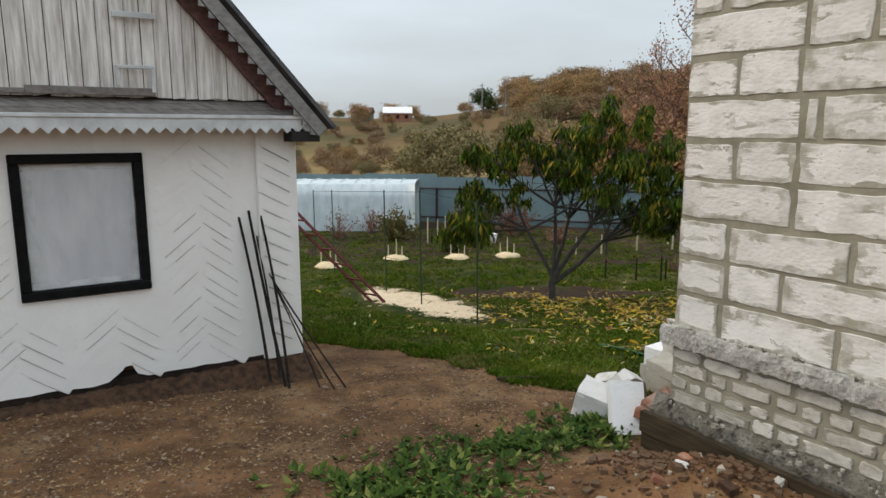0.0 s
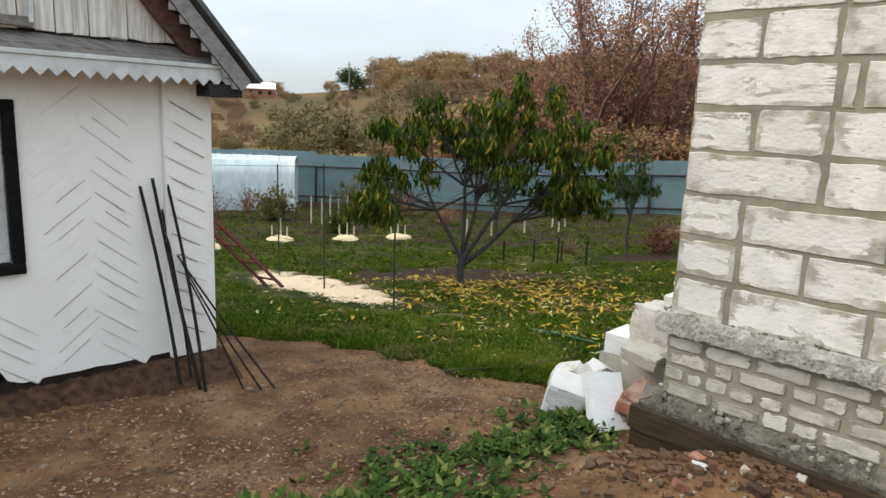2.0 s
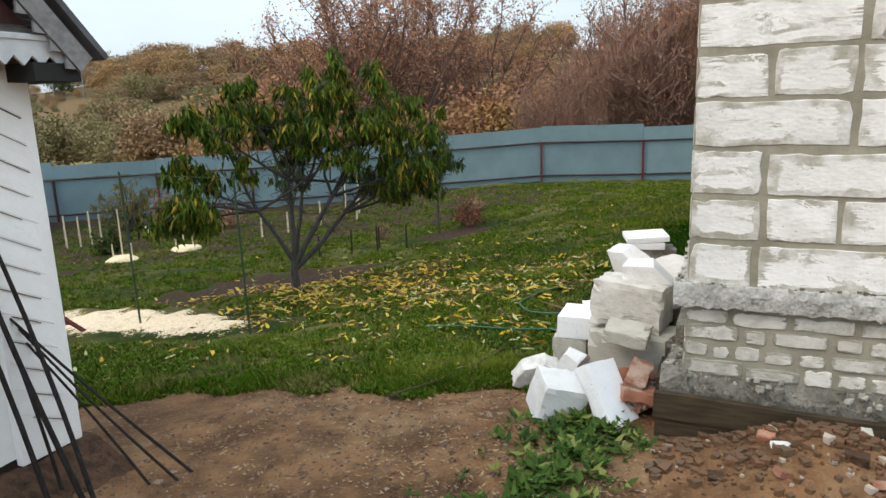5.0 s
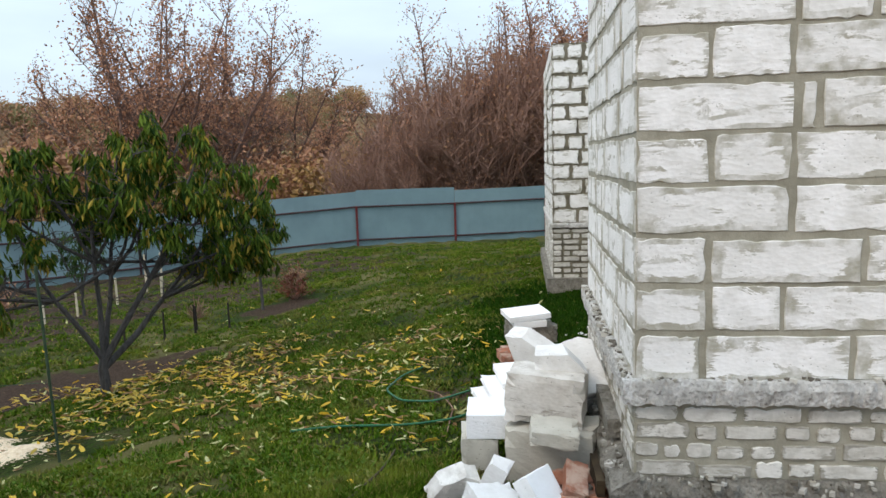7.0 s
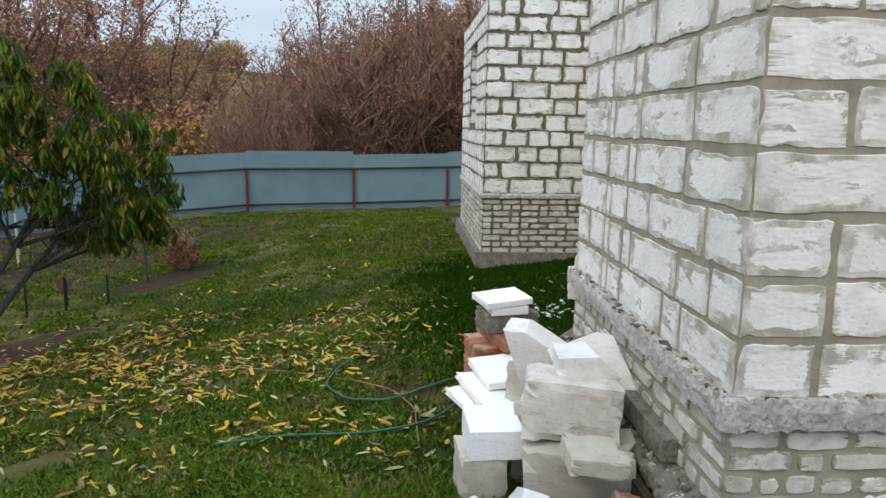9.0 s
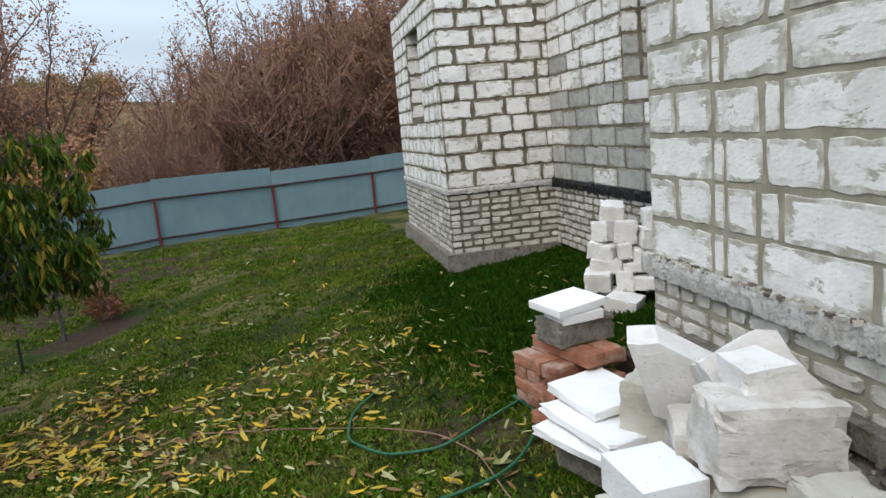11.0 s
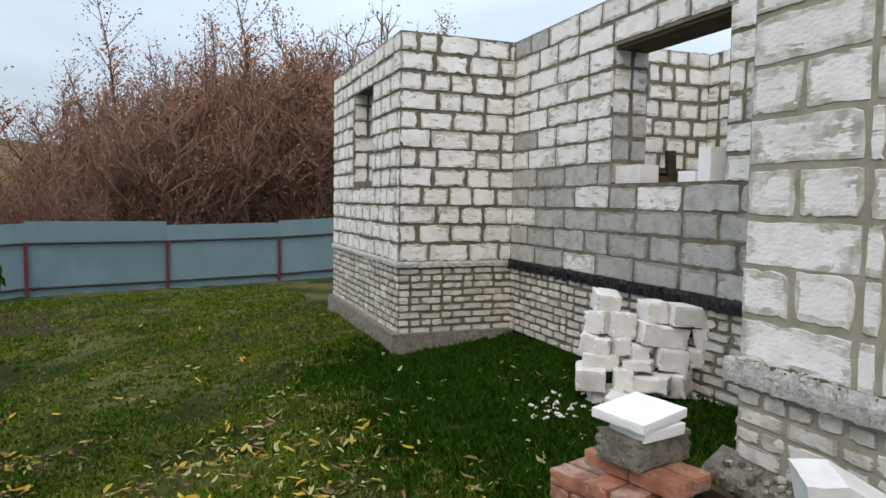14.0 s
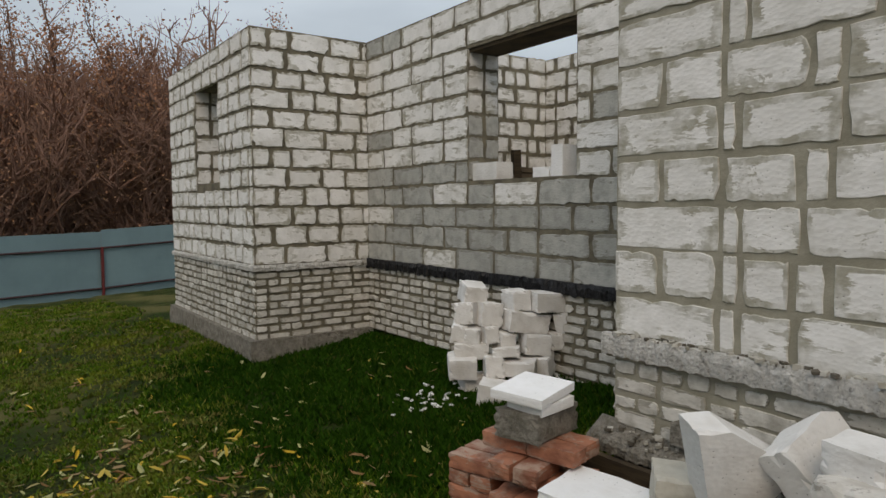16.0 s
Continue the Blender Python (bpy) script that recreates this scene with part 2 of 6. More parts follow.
M_HOSE = plain("green_hose", (0.015, 0.13, 0.06), (0.02, 0.09, 0.045), 30, rough=0.45, bump=0.05)
M_GREENTWIG = plain("green_net", (0.03, 0.06, 0.035), (0.05, 0.07, 0.04), 30)
M_REDSOIL = plain("clay_rubble", (0.095, 0.05, 0.03), (0.04, 0.022, 0.015), 14, bump=1.0, dist=0.03)
M_STEELPOLE = plain("grey_pole", (0.2, 0.2, 0.2), (0.3, 0.3, 0.3), 5, rough=0.6)


def plaster():
    m = Mat("whitewashed_lath_plaster", 0.95, spec=0.1)
    v = m.vec()
    big, mid, fine = m.noise(1.6, 4, vec=v), m.noise(11, 5, vec=v), m.noise(70, 3, vec=v)
    c = m.mix(m.steps(big, 0.35, 0.7, 0, 1), (0.90, 0.885, 0.86), (0.84, 0.82, 0.785))
    c = m.mix(m.steps(mid, 0.6, 0.78, 0, 0.3), c, (0.62, 0.58, 0.53))
    m.color(c).bump(mid, 0.45, 0.015).bump(fine, 0.2, 0.003)
    return m.m


M_PLASTER = plaster()


def film_sheet(name, a, b):
    m = Mat(name, 0.35, spec=0.5)
    v = m.vec(scale=(1, 1, 0.35))
    n = m.noise(5, 5, vec=v)
    m.color(m.mix(m.steps(n, 0.3, 0.75), a, b)).bump(n, 0.6, 0.03)
    return m.m


M_WINFILM = film_sheet("plastic_window_film", (0.50, 0.52, 0.55), (0.62, 0.63, 0.64))
M_GREENHOUSE = film_sheet("greenhouse_film", (0.58, 0.66, 0.68), (0.40, 0.49, 0.52))


M_PEACH = leaf("peach_leaf", (0.010, 0.036, 0.004), (0.095, 0.14, 0.014), (0.28, 0.20, 0.03), 0.86)
M_SMALLLEAF = leaf("dark_green_leaf", (0.02, 0.05, 0.013), (0.05, 0.085, 0.02), (0.12, 0.10, 0.03), 0.9)
M_FALLEN = leaf("fallen_leaf", (0.55, 0.34, 0.03), (0.40, 0.31, 0.08), (0.20, 0.11, 0.045), 0.62)
M_PALELEAF = leaf("pale_fallen_leaf", (0.42, 0.40, 0.20), (0.30, 0.30, 0.12), (0.24, 0.16, 0.08), 0.7)
M_GRASS = leaf("grass_blade", (0.022, 0.066, 0.004), (0.085, 0.145, 0.011), (0.20, 0.17, 0.05), 0.84, gloss=0.03, patches=((0.17, 0.19, 0.026), (0.20, 0.155, 0.06)))
# darker copy of the grass: shade between the wings put into its colour
M_SHADEGRASS = leaf("shaded_grass_blade", (0.007, 0.030, 0.002), (0.022, 0.066, 0.005), (0.07, 0.09, 0.016), 0.93, gloss=0.03)
M_CLOVER = leaf("low_weed_leaf", (0.030, 0.075, 0.008), (0.09, 0.14, 0.022), (0.16, 0.17, 0.05), 0.85, gloss=0.05)
M_WEED = leaf("weed_leaf", (0.014, 0.045, 0.007), (0.060, 0.105, 0.016), (0.17, 0.19, 0.05), 0.84)
M_RUSTLEAF = leaf("rust_leaf", (0.26, 0.12, 0.07), (0.31, 0.155, 0.085), (0.35, 0.20, 0.09), 0.85)
M_TALLLEAF = leaf("rusty_willow_leaf", (0.36, 0.17, 0.105), (0.46, 0.24, 0.14), (0.26, 0.13, 0.085), 0.8)
M_OLIVE = leaf("olive_leaf", (0.11, 0.105, 0.04), (0.17, 0.145, 0.055), (0.22, 0.16, 0.06), 0.85)
M_ORANGE = leaf("orange_leaf", (0.30, 0.165, 0.065), (0.34, 0.20, 0.075), (0.22, 0.145, 0.07), 0.75)
M_BROWNLEAF = leaf("brown_twig_mass", (0.32, 0.165, 0.095), (0.37, 0.20, 0.12), (0.22, 0.13, 0.09), 0.8)
M_PURPLELEAF = leaf("red_brown_leaf", (0.16, 0.05, 0.035), (0.22, 0.08, 0.045), (0.13, 0.09, 0.035), 0.8)


def ground_mat():
    m = Mat("garden_ground", 1.0, spec=0.08)
    v = m.vec("World")
    big, mid, fine = m.noise(0.5, 5, vec=v), m.noise(3.5, 6, vec=v), m.noise(28, 6, 0.7, vec=v)
    grit = m.cells(55, vec=v)
    grass = m.mix(m.steps(mid, 0.3, 0.7), (0.020, 0.048, 0.006), (0.055, 0.060, 0.015))
    grass = m.mix(m.steps(fine, 0.42, 0.6, 0, 0.9), grass, (0.010, 0.011, 0.005))
    dirt = m.mix(m.steps(mid, 0.36, 0.64), (0.26, 0.132, 0.065), (0.115, 0.057, 0.030))
    dirt = m.mix(m.steps(m.noise(1.3, 6, 0.7, vec=v), 0.5, 0.66, 0, 0.6), dirt, (0.31, 0.195, 0.11))
    dirt = m.mix(m.steps(m.noise(0.8, 5, 0.6, vec=m.vec("World", rot=(0, 0, 1.1))), 0.52, 0.68, 0, 0.7), dirt, (0.085, 0.045, 0.027))
    dirt = m.mix(m.steps(fine, 0.5, 0.72, 0, 0.8), dirt, (0.33, 0.20, 0.11))
    dirt = m.mix(m.steps(grit, 0.0, 0.3, 0.5, 0.0), dirt, (0.06, 0.036, 0.024))
    soil = m.mix(m.steps(fine, 0.35, 0.7), (0.028, 0.018, 0.013), (0.075, 0.048, 0.032))
    saw = m.mix(m.steps(fine, 0.35, 0.7), (0.80, 0.66, 0.48), (0.62, 0.46, 0.31))
    saw = m.mix(m.steps(mid, 0.52, 0.68, 0, 0.6), saw, (0.42, 0.29, 0.19))
    dry = m.mix(m.steps(fine, 0.35, 0.7), (0.15, 0.125, 0.05), (0.10, 0.09, 0.035))
    reed = m.mix(m.steps(m.noise(0.12, 6, vec=v), 0.35, 0.65), (0.30, 0.19, 0.09), (0.22, 0.17, 0.08))
    hill = m.mix(m.steps(m.noise(0.04, 6, vec=v), 0.35, 0.65), (0.095, 0.078, 0.038), (0.16, 0.10, 0.05))

    def mask(name, width=0.35):
        a = m.math("ADD", m.attr(name), m.steps(fine, 0.2, 0.8, -width / 2, width / 2))
        a = m.math("ADD", a, m.steps(mid, 0.2, 0.8, -width / 2, width / 2))
        return m.steps(a, 0.42, 0.58)

    c = m.mix(m.steps(m.math("ADD", m.attr("dry"), m.steps(fine, 0.2, 0.8, -0.25, 0.25)), 0.15, 1.0, 0.0, 0.85), grass, dry)
    c = m.mix(mask("dirt"), c, dirt)
    c = m.mix(mask("soil"), c, soil)
    c = m.mix(mask("saw", 0.6), c, saw)
    c = m.mix(m.attr("reed"), c, reed)
    c = m.mix(m.attr("hill"), c, hill)
    m.color(c).bump(mid, 0.5, 0.05).bump(fine, 0.9, 0.02).bump(grit, 0.4, 0.008)
    return m.m


M_GROUND = ground_mat()


# ---- building helpers ----
def mesh_of(name, bm, material, smooth=False):
    me = bpy.data.meshes.new(name)
    bmesh.ops.recalc_face_normals(bm, faces=bm.faces)
    bm.to_mesh(me)
    bm.free()
    if smooth:
        for p in me.polygons:
            p.use_smooth = True
    if material:
        me.materials.append(material)
    return me


def part(name, bm, material, parent=None, label="", smooth=False):
    ob = new(name, mesh_of(name, bm, material, smooth))
    if parent is not None:
        ob.parent = parent
    return tagged(ob, label)


def raw(name, verts, faces, material, parent=None):
    me = bpy.data.meshes.new(name)
    me.from_pydata(verts, [], faces)
    me.materials.append(material)
    ob = new(name, me)
    if parent is not None:
        ob.parent = parent
    return ob


def box(bm, size, at=(0, 0, 0), turn=(0, 0, 0), bevel=0.0, rough=0.0, seed=0):
    m = pose(*at, *turn) @ Matrix.Diagonal((*size, 1))
    r = bmesh.ops.create_cube(bm, size=1, matrix=m)
    vs = r["verts"]
    if bevel:
        es = list({e for v in vs for e in v.link_edges})
        b = bmesh.ops.bevel(bm, geom=es, offset=bevel, segments=1, affect="EDGES")
        vs = list({v for f in b["faces"] for v in f.verts} | {v for v in vs if v.is_valid})
    if rough:
        rnd = random.Random(seed)
        for v in vs:
            v.co += Vector([rnd.uniform(-rough, rough) for _ in range(3)])
    return vs


def rod(bm, a, b, r0, r1=None, seg=6):
    a, b = Vector(a), Vector(b)
    d = b - a
    m = Matrix.Translation((a + b) / 2) @ d.to_track_quat("Z", "Y").to_matrix().to_4x4()
    bmesh.ops.create_cone(bm, cap_ends=True, segments=seg, radius1=r0, radius2=r0 if r1 is None else r1, depth=d.length, matrix=m)


def thing(name, label, category, group="", at=(0, 0, 0), rz=0.0, kind=""):
    ob = new(name)
    ob.empty_display_size = 0.1
    ob.matrix_basis = pose(*at, 0, 0, rz)
    return tagged(ob, label, category, group, kind)


def smooth01(t):
    t = min(1.0, max(0.0, t))
    return t * t * (3 - 2 * t)


def ground_z(x, y):
    """Height of the ground without fine roughness."""
    steep = -0.09 * min(y, 5.5) - 0.125 * min(6.5, max(0.0, y - 5.5)) - 0.05 * min(5.0, max(0.0, y - 12)) - 0.03 * min(9.0, max(0.0, y - 17))
    gentle = -0.09 * min(y, 8.0) - 0.065 * (min(max(y, 8.0), 26.0) - 8)
    z = steep + (gentle - steep) * smooth01((x - 4.0) / 6.0) if y > -3 else 0.27
    z += 0.028 * min(6.5, max(0.0, x - 2.5)) * (1 - smooth01((y - 10) / 9)) - 0.02 * min(12.0, max(0.0, x - 10.0))
    z += 0.22 * math.exp(-((x - 12.5) / 4.0) ** 2 - ((y - 19.0) / 4.0) ** 2)
    d = math.hypot(x, y)
    z -= 4.2 * smooth01((d - 27) / 45)
    far = smooth01((d - 95) / 190)
    az = math.degrees(math.atan2(x, y))
    z += far * (14.5 + 11 * smooth01((az + 2) / 22) + 2.0 * math.sin(az * 0.21))
    return z


# the house frame: u runs along its long side, v into the building
HOUSE_ANGLE = 35.0
HX, HY = 1.419, 4.087
HU = Vector((math.cos(radians(HOUSE_ANGLE)), math.sin(radians(HOUSE_ANGLE))))
HV = Vector((HU.y, -HU.x))


def house(a, b, z=0.0):
    p = Vector((HX, HY)) + HU * a + HV * b
    return Vector((p.x, p.y, z))

# ---- ground: one sheet to the horizon ----
def ground_lines(lo, hi, step, far_lo, far_hi):
    mid = list(np.arange(lo, hi + 1e-6, step))
    out, s, v = [], step, hi
    while v < far_hi:
        s *= 1.16
        v += s
        out.append(v)
    pre, s, v = [], step, lo
    while v > far_lo:
        s *= 1.16
        v -= s
        pre.append(v)
    return pre[::-1] + mid + out


def build_ground():
    xs, ys = ground_lines(-5.0, 14.0, 0.14, -700, 700), ground_lines(-1.5, 20.0, 0.14, -300, 900)
    nx, ny = len(xs), len(ys)
    verts, masks = [], {k: [] for k in ("dirt", "soil", "saw", "dry", "reed", "hill")}
    for y in ys:
        for x in xs:
            d = math.hypot(x, y)
            z = ground_z(x, y)
            n1 = noise.noise((x * 0.7, y * 0.7, 0))
            n2 = noise.noise((x * 2.6, y * 2.6, 5))
            n3 = noise.noise((x * 7.0, y * 7.0, 9))
            edge = y - (6.95 - 0.76 * (x + 1.0)) + 0.55 * n1 + 0.3 * n2
            dirt = 1 - smooth01((edge + 0.25) / 0.5)
            if x < -3.2 or y < -6:
                dirt *= 0.9
            weed = max(smooth01(1.2 - math.hypot((x - 0.15) / 0.75, (y - 3.1) / 0.42) + 0.35 * n2),
                       smooth01(1.15 - math.hypot((x - 1.05) / 0.5, (y - 4.3) / 0.35) + 0.35 * n2)) if d < 12 else 0
            dirt *= 1 - 0.75 * weed
            heap = math.exp(-(((x - 1.45) / 0.45) ** 2 + ((y - 3.45) / 0.35) ** 2))
            # sawdust strip
            ca, sa = math.cos(radians(-60)), math.sin(radians(-60))
            px, py = (x + 0.5) * ca + (y - 10.35) * sa, -(x + 0.5) * sa + (y - 10.35) * ca
            saw = smooth01(1.25 - math.hypot(px / 2.3, py / 0.66) + 0.45 * n2)
            soil = smooth01(1.3 - math.hypot((x - 1.69) / 1.95, (y - 11.74) / 1.1) + 0.7 * n2)
            soil = max(soil, smooth01(1.2 - math.hypot((x - 5.82) / 1.1, (y - 13.22) / 0.6) + 0.6 * n2))
            bed = smooth01((y - 14.8 + 1.6 * n1 + 0.12 * x) / 1.0) * (1 - smooth01((x - 10 + 2 * n1) / 2.0))
            soil = max(soil, 0.8 * bed * smooth01(0.8 + n2 + 0.6 * n3))
            # darker soil patch by the brick stack
            soil_patch = smooth01(1.15 - math.hypot((x - 2.75) / 0.95, (y - 6.45) / 0.75) + 0.9 * n2 + 0.4 * n3)
            soil = max(soil, 0.58 * soil_patch)
            damp = smooth01(1.1 - math.hypot((x - 2.2) / 1.4, (y - 2.6) / 1.0) + 0.5 * n2) if d < 12 else 0
            soil = max(soil, 0.8 * damp)
            dry = smooth01(0.5 + 0.8 * n1 + 0.5 * n2) * 0.8
            q = Vector((x - HX, y - HY))
            a, b = q.dot(HU), q.dot(HV)
            # no pale dry tone near the bay, part of the painted house shade
            near_house = smooth01((b + 2.2) / 1.2) * smooth01((a - 3.0) / 1.0) * (1 - smooth01((a - 7.5) / 1.0))
            dry *= 1 - near_house
            if d < 40:
                z += 0.035 * n1 + 0.02 * n2 + 0.014 * n3 * (1 if y > 4 else 0.6)
                z += 0.16 * heap + 0.07 * saw * (0.8 + 0.8 * n2)
                # turned clods by the fence
                z += 0.07 * max(0, n2) * smooth01((y - 12) / 3) * smooth01((26 - y) / 3)
            reed = smooth01((d - 26) / 6)
            hill = smooth01((d - 120) / 60)
            verts.append((x, y, z))
            for key, val in (("dirt", dirt), ("soil", soil), ("saw", saw), ("dry", dry), ("reed", reed), ("hill", hill)):
                masks[key].append(val)
    faces = [(j * nx + i, j * nx + i + 1, (j + 1) * nx + i + 1, (j + 1) * nx + i) for j in range(ny - 1) for i in range(nx - 1)]
    ob = raw("ground", verts, faces, M_GROUND)
    for key, vals in masks.items():
        ob.data.attributes.new(key, "FLOAT", "POINT").data.foreach_set("value", vals)
    for p in ob.data.polygons:
        p.use_smooth = True
    tagged(ob, "sloping garden ground with bare brown earth and worn autumn grass", "ground", kind="structure")


build_ground()

# ---- masonry ----
def slab_mesh(name, w, h, depth, material, rough, seed, n=8):
    """A masonry unit: a ragged front face with a bevel and knocked corners, sides running back into the mortar. Origin at lower-left front; front looks to -y."""
    rnd = random.Random(seed)
    side = max(2, n // 3)
    ring = [(w * k / n, 0) for k in range(n)] + [(w, h * k / side) for k in range(side)]
    ring += [(w * (1 - k / n), h) for k in range(n)] + [(0, h * (1 - k / side)) for k in range(side)]
    cx, cz = w / 2, h / 2
    small = h < 0.1
    wave = rnd.uniform(0, 50)
    outer, inner = [], []
    for x, z in ring:
        corner = (x in (0, w)) and (z in (0, h))
        d = (0.35 + 1.1 * noise.noise((x * 7, z * 7, wave)) + rnd.uniform(-0.5, 0.8)) * rough
        if corner:
            d = rough * rnd.uniform(0.9, 2.0) if small else rough * rnd.uniform(0.2, 1.6) * (2.2 if rnd.random() < 0.3 else 1.0)
        elif rnd.random() < 0.10:
            d += rough * rnd.uniform(0.8, 2.0)
        dx, dz = (1 if x < cx else -1), (1 if z < cz else -1)
        ox = x + (dx * d if x in (0, w) else rnd.uniform(-1, 1) * min(rough, 0.2 * w / n))
        oz = z + (dz * d if z in (0, h) else 0)
        outer.append((ox, 0.003 + rnd.uniform(0, 0.002), oz))
        inner.append((ox + dx * 0.003, 0.0, oz + dz * 0.003))
    m = len(ring)
    verts = outer + inner + [(x, depth, z) for x, _, z in outer]
    faces = [tuple(range(m, 2 * m))]
    for k in range(m):
        j = (k + 1) % m
        faces.append((k, j, m + j, m + k))
        faces.append((2 * m + k, 2 * m + j, j, k))
    me = bpy.data.meshes.new(name)
    me.from_pydata([tuple(v) for v in verts], [], [tuple(f) for f in faces])
    me.materials.append(material)
    me.update()
    return me


SLABS = {}


def slab(kind, w, h, material, rough, variant):
    key = (kind, round(w, 2), round(h, 3), variant % 4)
    if key not in SLABS:
        SLABS[key] = slab_mesh(kind, max(0.03, round(w, 2)), h, 0.05, material, rough, round(w * 1000) * 7 + round(h * 100) * 31 + variant % 4, 5 if h < 0.1 else 10)
    return SLABS[key]


def lay(parent, kind, material, start, along, z0, z1, length, course, joint, rows=None, pick=(0.6, 0.3), rough=0.008, seed=1, holes=(), proud=0.005, material_at=None):
    """Lay units on a wall face from start along a horizontal direction, seen with the face's outward normal on the right-hand side of along turned back."""
    rnd = random.Random(seed)
    ang = math.degrees(math.atan2(along.y, along.x))
    out = Vector((along.y, -along.x, 0))
    count = round((z1 - z0) / course)
    for r in range(count):
        z = z0 + r * course
        x, k = 0.0, 0
        given = rows[r % len(rows)] if rows else None
        while x < length - 0.03:
            if given and k < len(given):
                w = given[k]
            else:
                w = rnd.choice(pick) if not (k == 0 and r % 2) else pick[-1]
            if length - x - w < 0.07:
                w = length - x
            k += 1
            jw = joint * rnd.uniform(0.6, 2.0)
            a0, a1 = x + jw / 2, x + w - jw / 2
            if x == 0:
                a0 = 0.0
            if abs(x + w - length) < 1e-6:
                a1 = length
            x += w
            pieces = [(a0, a1)]
            for h0, h1, hz0, hz1 in holes:
                if z + course * 0.5 < hz0 or z + course * 0.5 > hz1:
                    continue
                cut = []
                for p0, p1 in pieces:
                    if p1 <= h0 or p0 >= h1:
                        cut.append((p0, p1))
                    else:
                        if p0 < h0:
                            cut.append((p0, h0))
                        if p1 > h1:
                            cut.append((h1, p1))
                pieces = cut
            for p0, p1 in pieces:
                if p1 - p0 < 0.035:
                    continue
                hgt = course - joint * rnd.uniform(0.6, 1.5)
                mt, kd = (material, kind) if material_at is None else material_at(p0, z, rnd)
                me = slab(kd, p1 - p0, round(hgt, 2), mt, rough, rnd.randrange(4))
                ob = bpy.data.objects.new(kind, me)
                scene.collection.objects.link(ob)
                ob.parent = parent
                q = start + along * p0 + out * (proud + rnd.uniform(-0.002, 0.003))
                ob.matrix_basis = pose(q.x, q.y, z + joint * 0.4 + rnd.uniform(-0.004, 0.004), rnd.uniform(-0.4, 0.4), rnd.uniform(-0.45, 0.45) * min(1, 0.25 / max(0.1, p1 - p0)), ang + rnd.uniform(-0.25, 0.25))


def wall_core(name, a0, a1, b0, b1, z0, z1, label, holes=(), axis="a", material=None):
    """A mortar-coloured wall body between house coordinates, with openings cut through by building it of pieces."""
    bm = bmesh.new()
    spans = sorted({a0, a1} | {h for hh in holes for h in hh[:2]}) if axis == "a" else sorted({b0, b1} | {h for hh in holes for h in hh[:2]})
    for s0, s1 in zip(spans, spans[1:]):
        zs = [(z0, z1)]
        for h0, h1, hz0, hz1 in holes:
            if s0 >= h0 - 1e-6 and s1 <= h1 + 1e-6:
                zs = [(z0, hz0), (hz1, z1)]
        for q0, q1 in zs:
            if q1 - q0 < 0.01:
                continue
            if axis == "a":
                c, size = house((s0 + s1) / 2, (b0 + b1) / 2, (q0 + q1) / 2), (s1 - s0, b1 - b0, q1 - q0)
            else:
                c, size = house((a0 + a1) / 2, (s0 + s1) / 2, (q0 + q1) / 2), (a1 - a0, s1 - s0, q1 - q0)
            box(bm, size, c, (0, 0, HOUSE_ANGLE))
    bmesh.ops.remove_doubles(bm, verts=bm.verts, dist=0.0005)
    ob = part(name, bm, material or M_MORTAR)
    return tagged(ob, label, "wall", kind="structure")


U3, V3 = Vector((HU.x, HU.y, 0)), Vector((HV.x, HV.y, 0))
LEDGE, TOP, COURSE, BRICK = 0.40, 3.01, 0.2175, 0.0865
T = 0.38
BAY_A, BAY_END, REC_B, S1_A = 7.2, 10.7, 1.38, 2.17
BAY_B = -0.05
WIN = (3.76, 5.19, 1.29, 2.555)
BAYWIN = (8.38, 9.36, 1.36, 2.60)

# front of the near wing, along v at a = 0
wall_front = wall_core("wall_front", 0.0, T, 0.0, 6.0, LEDGE, TOP, "unplastered white aerated-block wall with smeared grey mortar", axis="b", material=M_POINTING)
FRONT_ROWS = [(0.29, 0.62), (0.31, 0.31, 0.62), (0.31, 0.63), (0.64, 0.6), (0.31, 0.33, 0.62), (0.65, 0.09, 0.6), (0.30, 0.32, 0.62), (0.64, 0.3), (0.2, 0.6), (0.6, 0.3), (0.3, 0.3, 0.6), (0.62, 0.6)]
lay(wall_front, "block", M_BLOCK, house(0, 0), V3, LEDGE, TOP, 6.0, COURSE, 0.017, FRONT_ROWS, (0.6, 0.6, 0.3), seed=3, rough=0.0055)
# long side of the near wing, along u at b = 0 (laid from its far end back)
wall_side = wall_core("wall_side", T, S1_A, 0.0, T, LEDGE, TOP, "unplastered white aerated-block side wall with wide mortar joints", material=M_POINTING)
SIDE_ROWS = [(0.56, 0.09, 0.24, 0.6), (0.26, 0.3, 0.1, 0.22, 0.14, 0.6), (0.57, 0.09, 0.25, 0.34, 0.6), (0.26, 0.31, 0.33, 0.12, 0.6), (0.56, 0.08, 0.42, 0.6), (0.27, 0.3, 0.36, 0.12, 0.6), (0.58, 0.09, 0.5, 0.6)]
lay(wall_side, "block", M_BLOCK, house(S1_A, 0), -U3, LEDGE, TOP, S1_A, COURSE, 0.018, SIDE_ROWS, (0.6, 0.3, 0.2), seed=5, rough=0.0055)
# return wall at the end of the near wing
wall_return = wall_core("wall_return", S1_A - T, S1_A, T, REC_B + T, LEDGE, TOP, "aerated-block return wall of the near wing", axis="b")
lay(wall_return, "block", M_BLOCK, house(S1_A, REC_B), -V3, LEDGE, TOP, REC_B, COURSE, 0.02, None, (0.6, 0.3), seed=6)
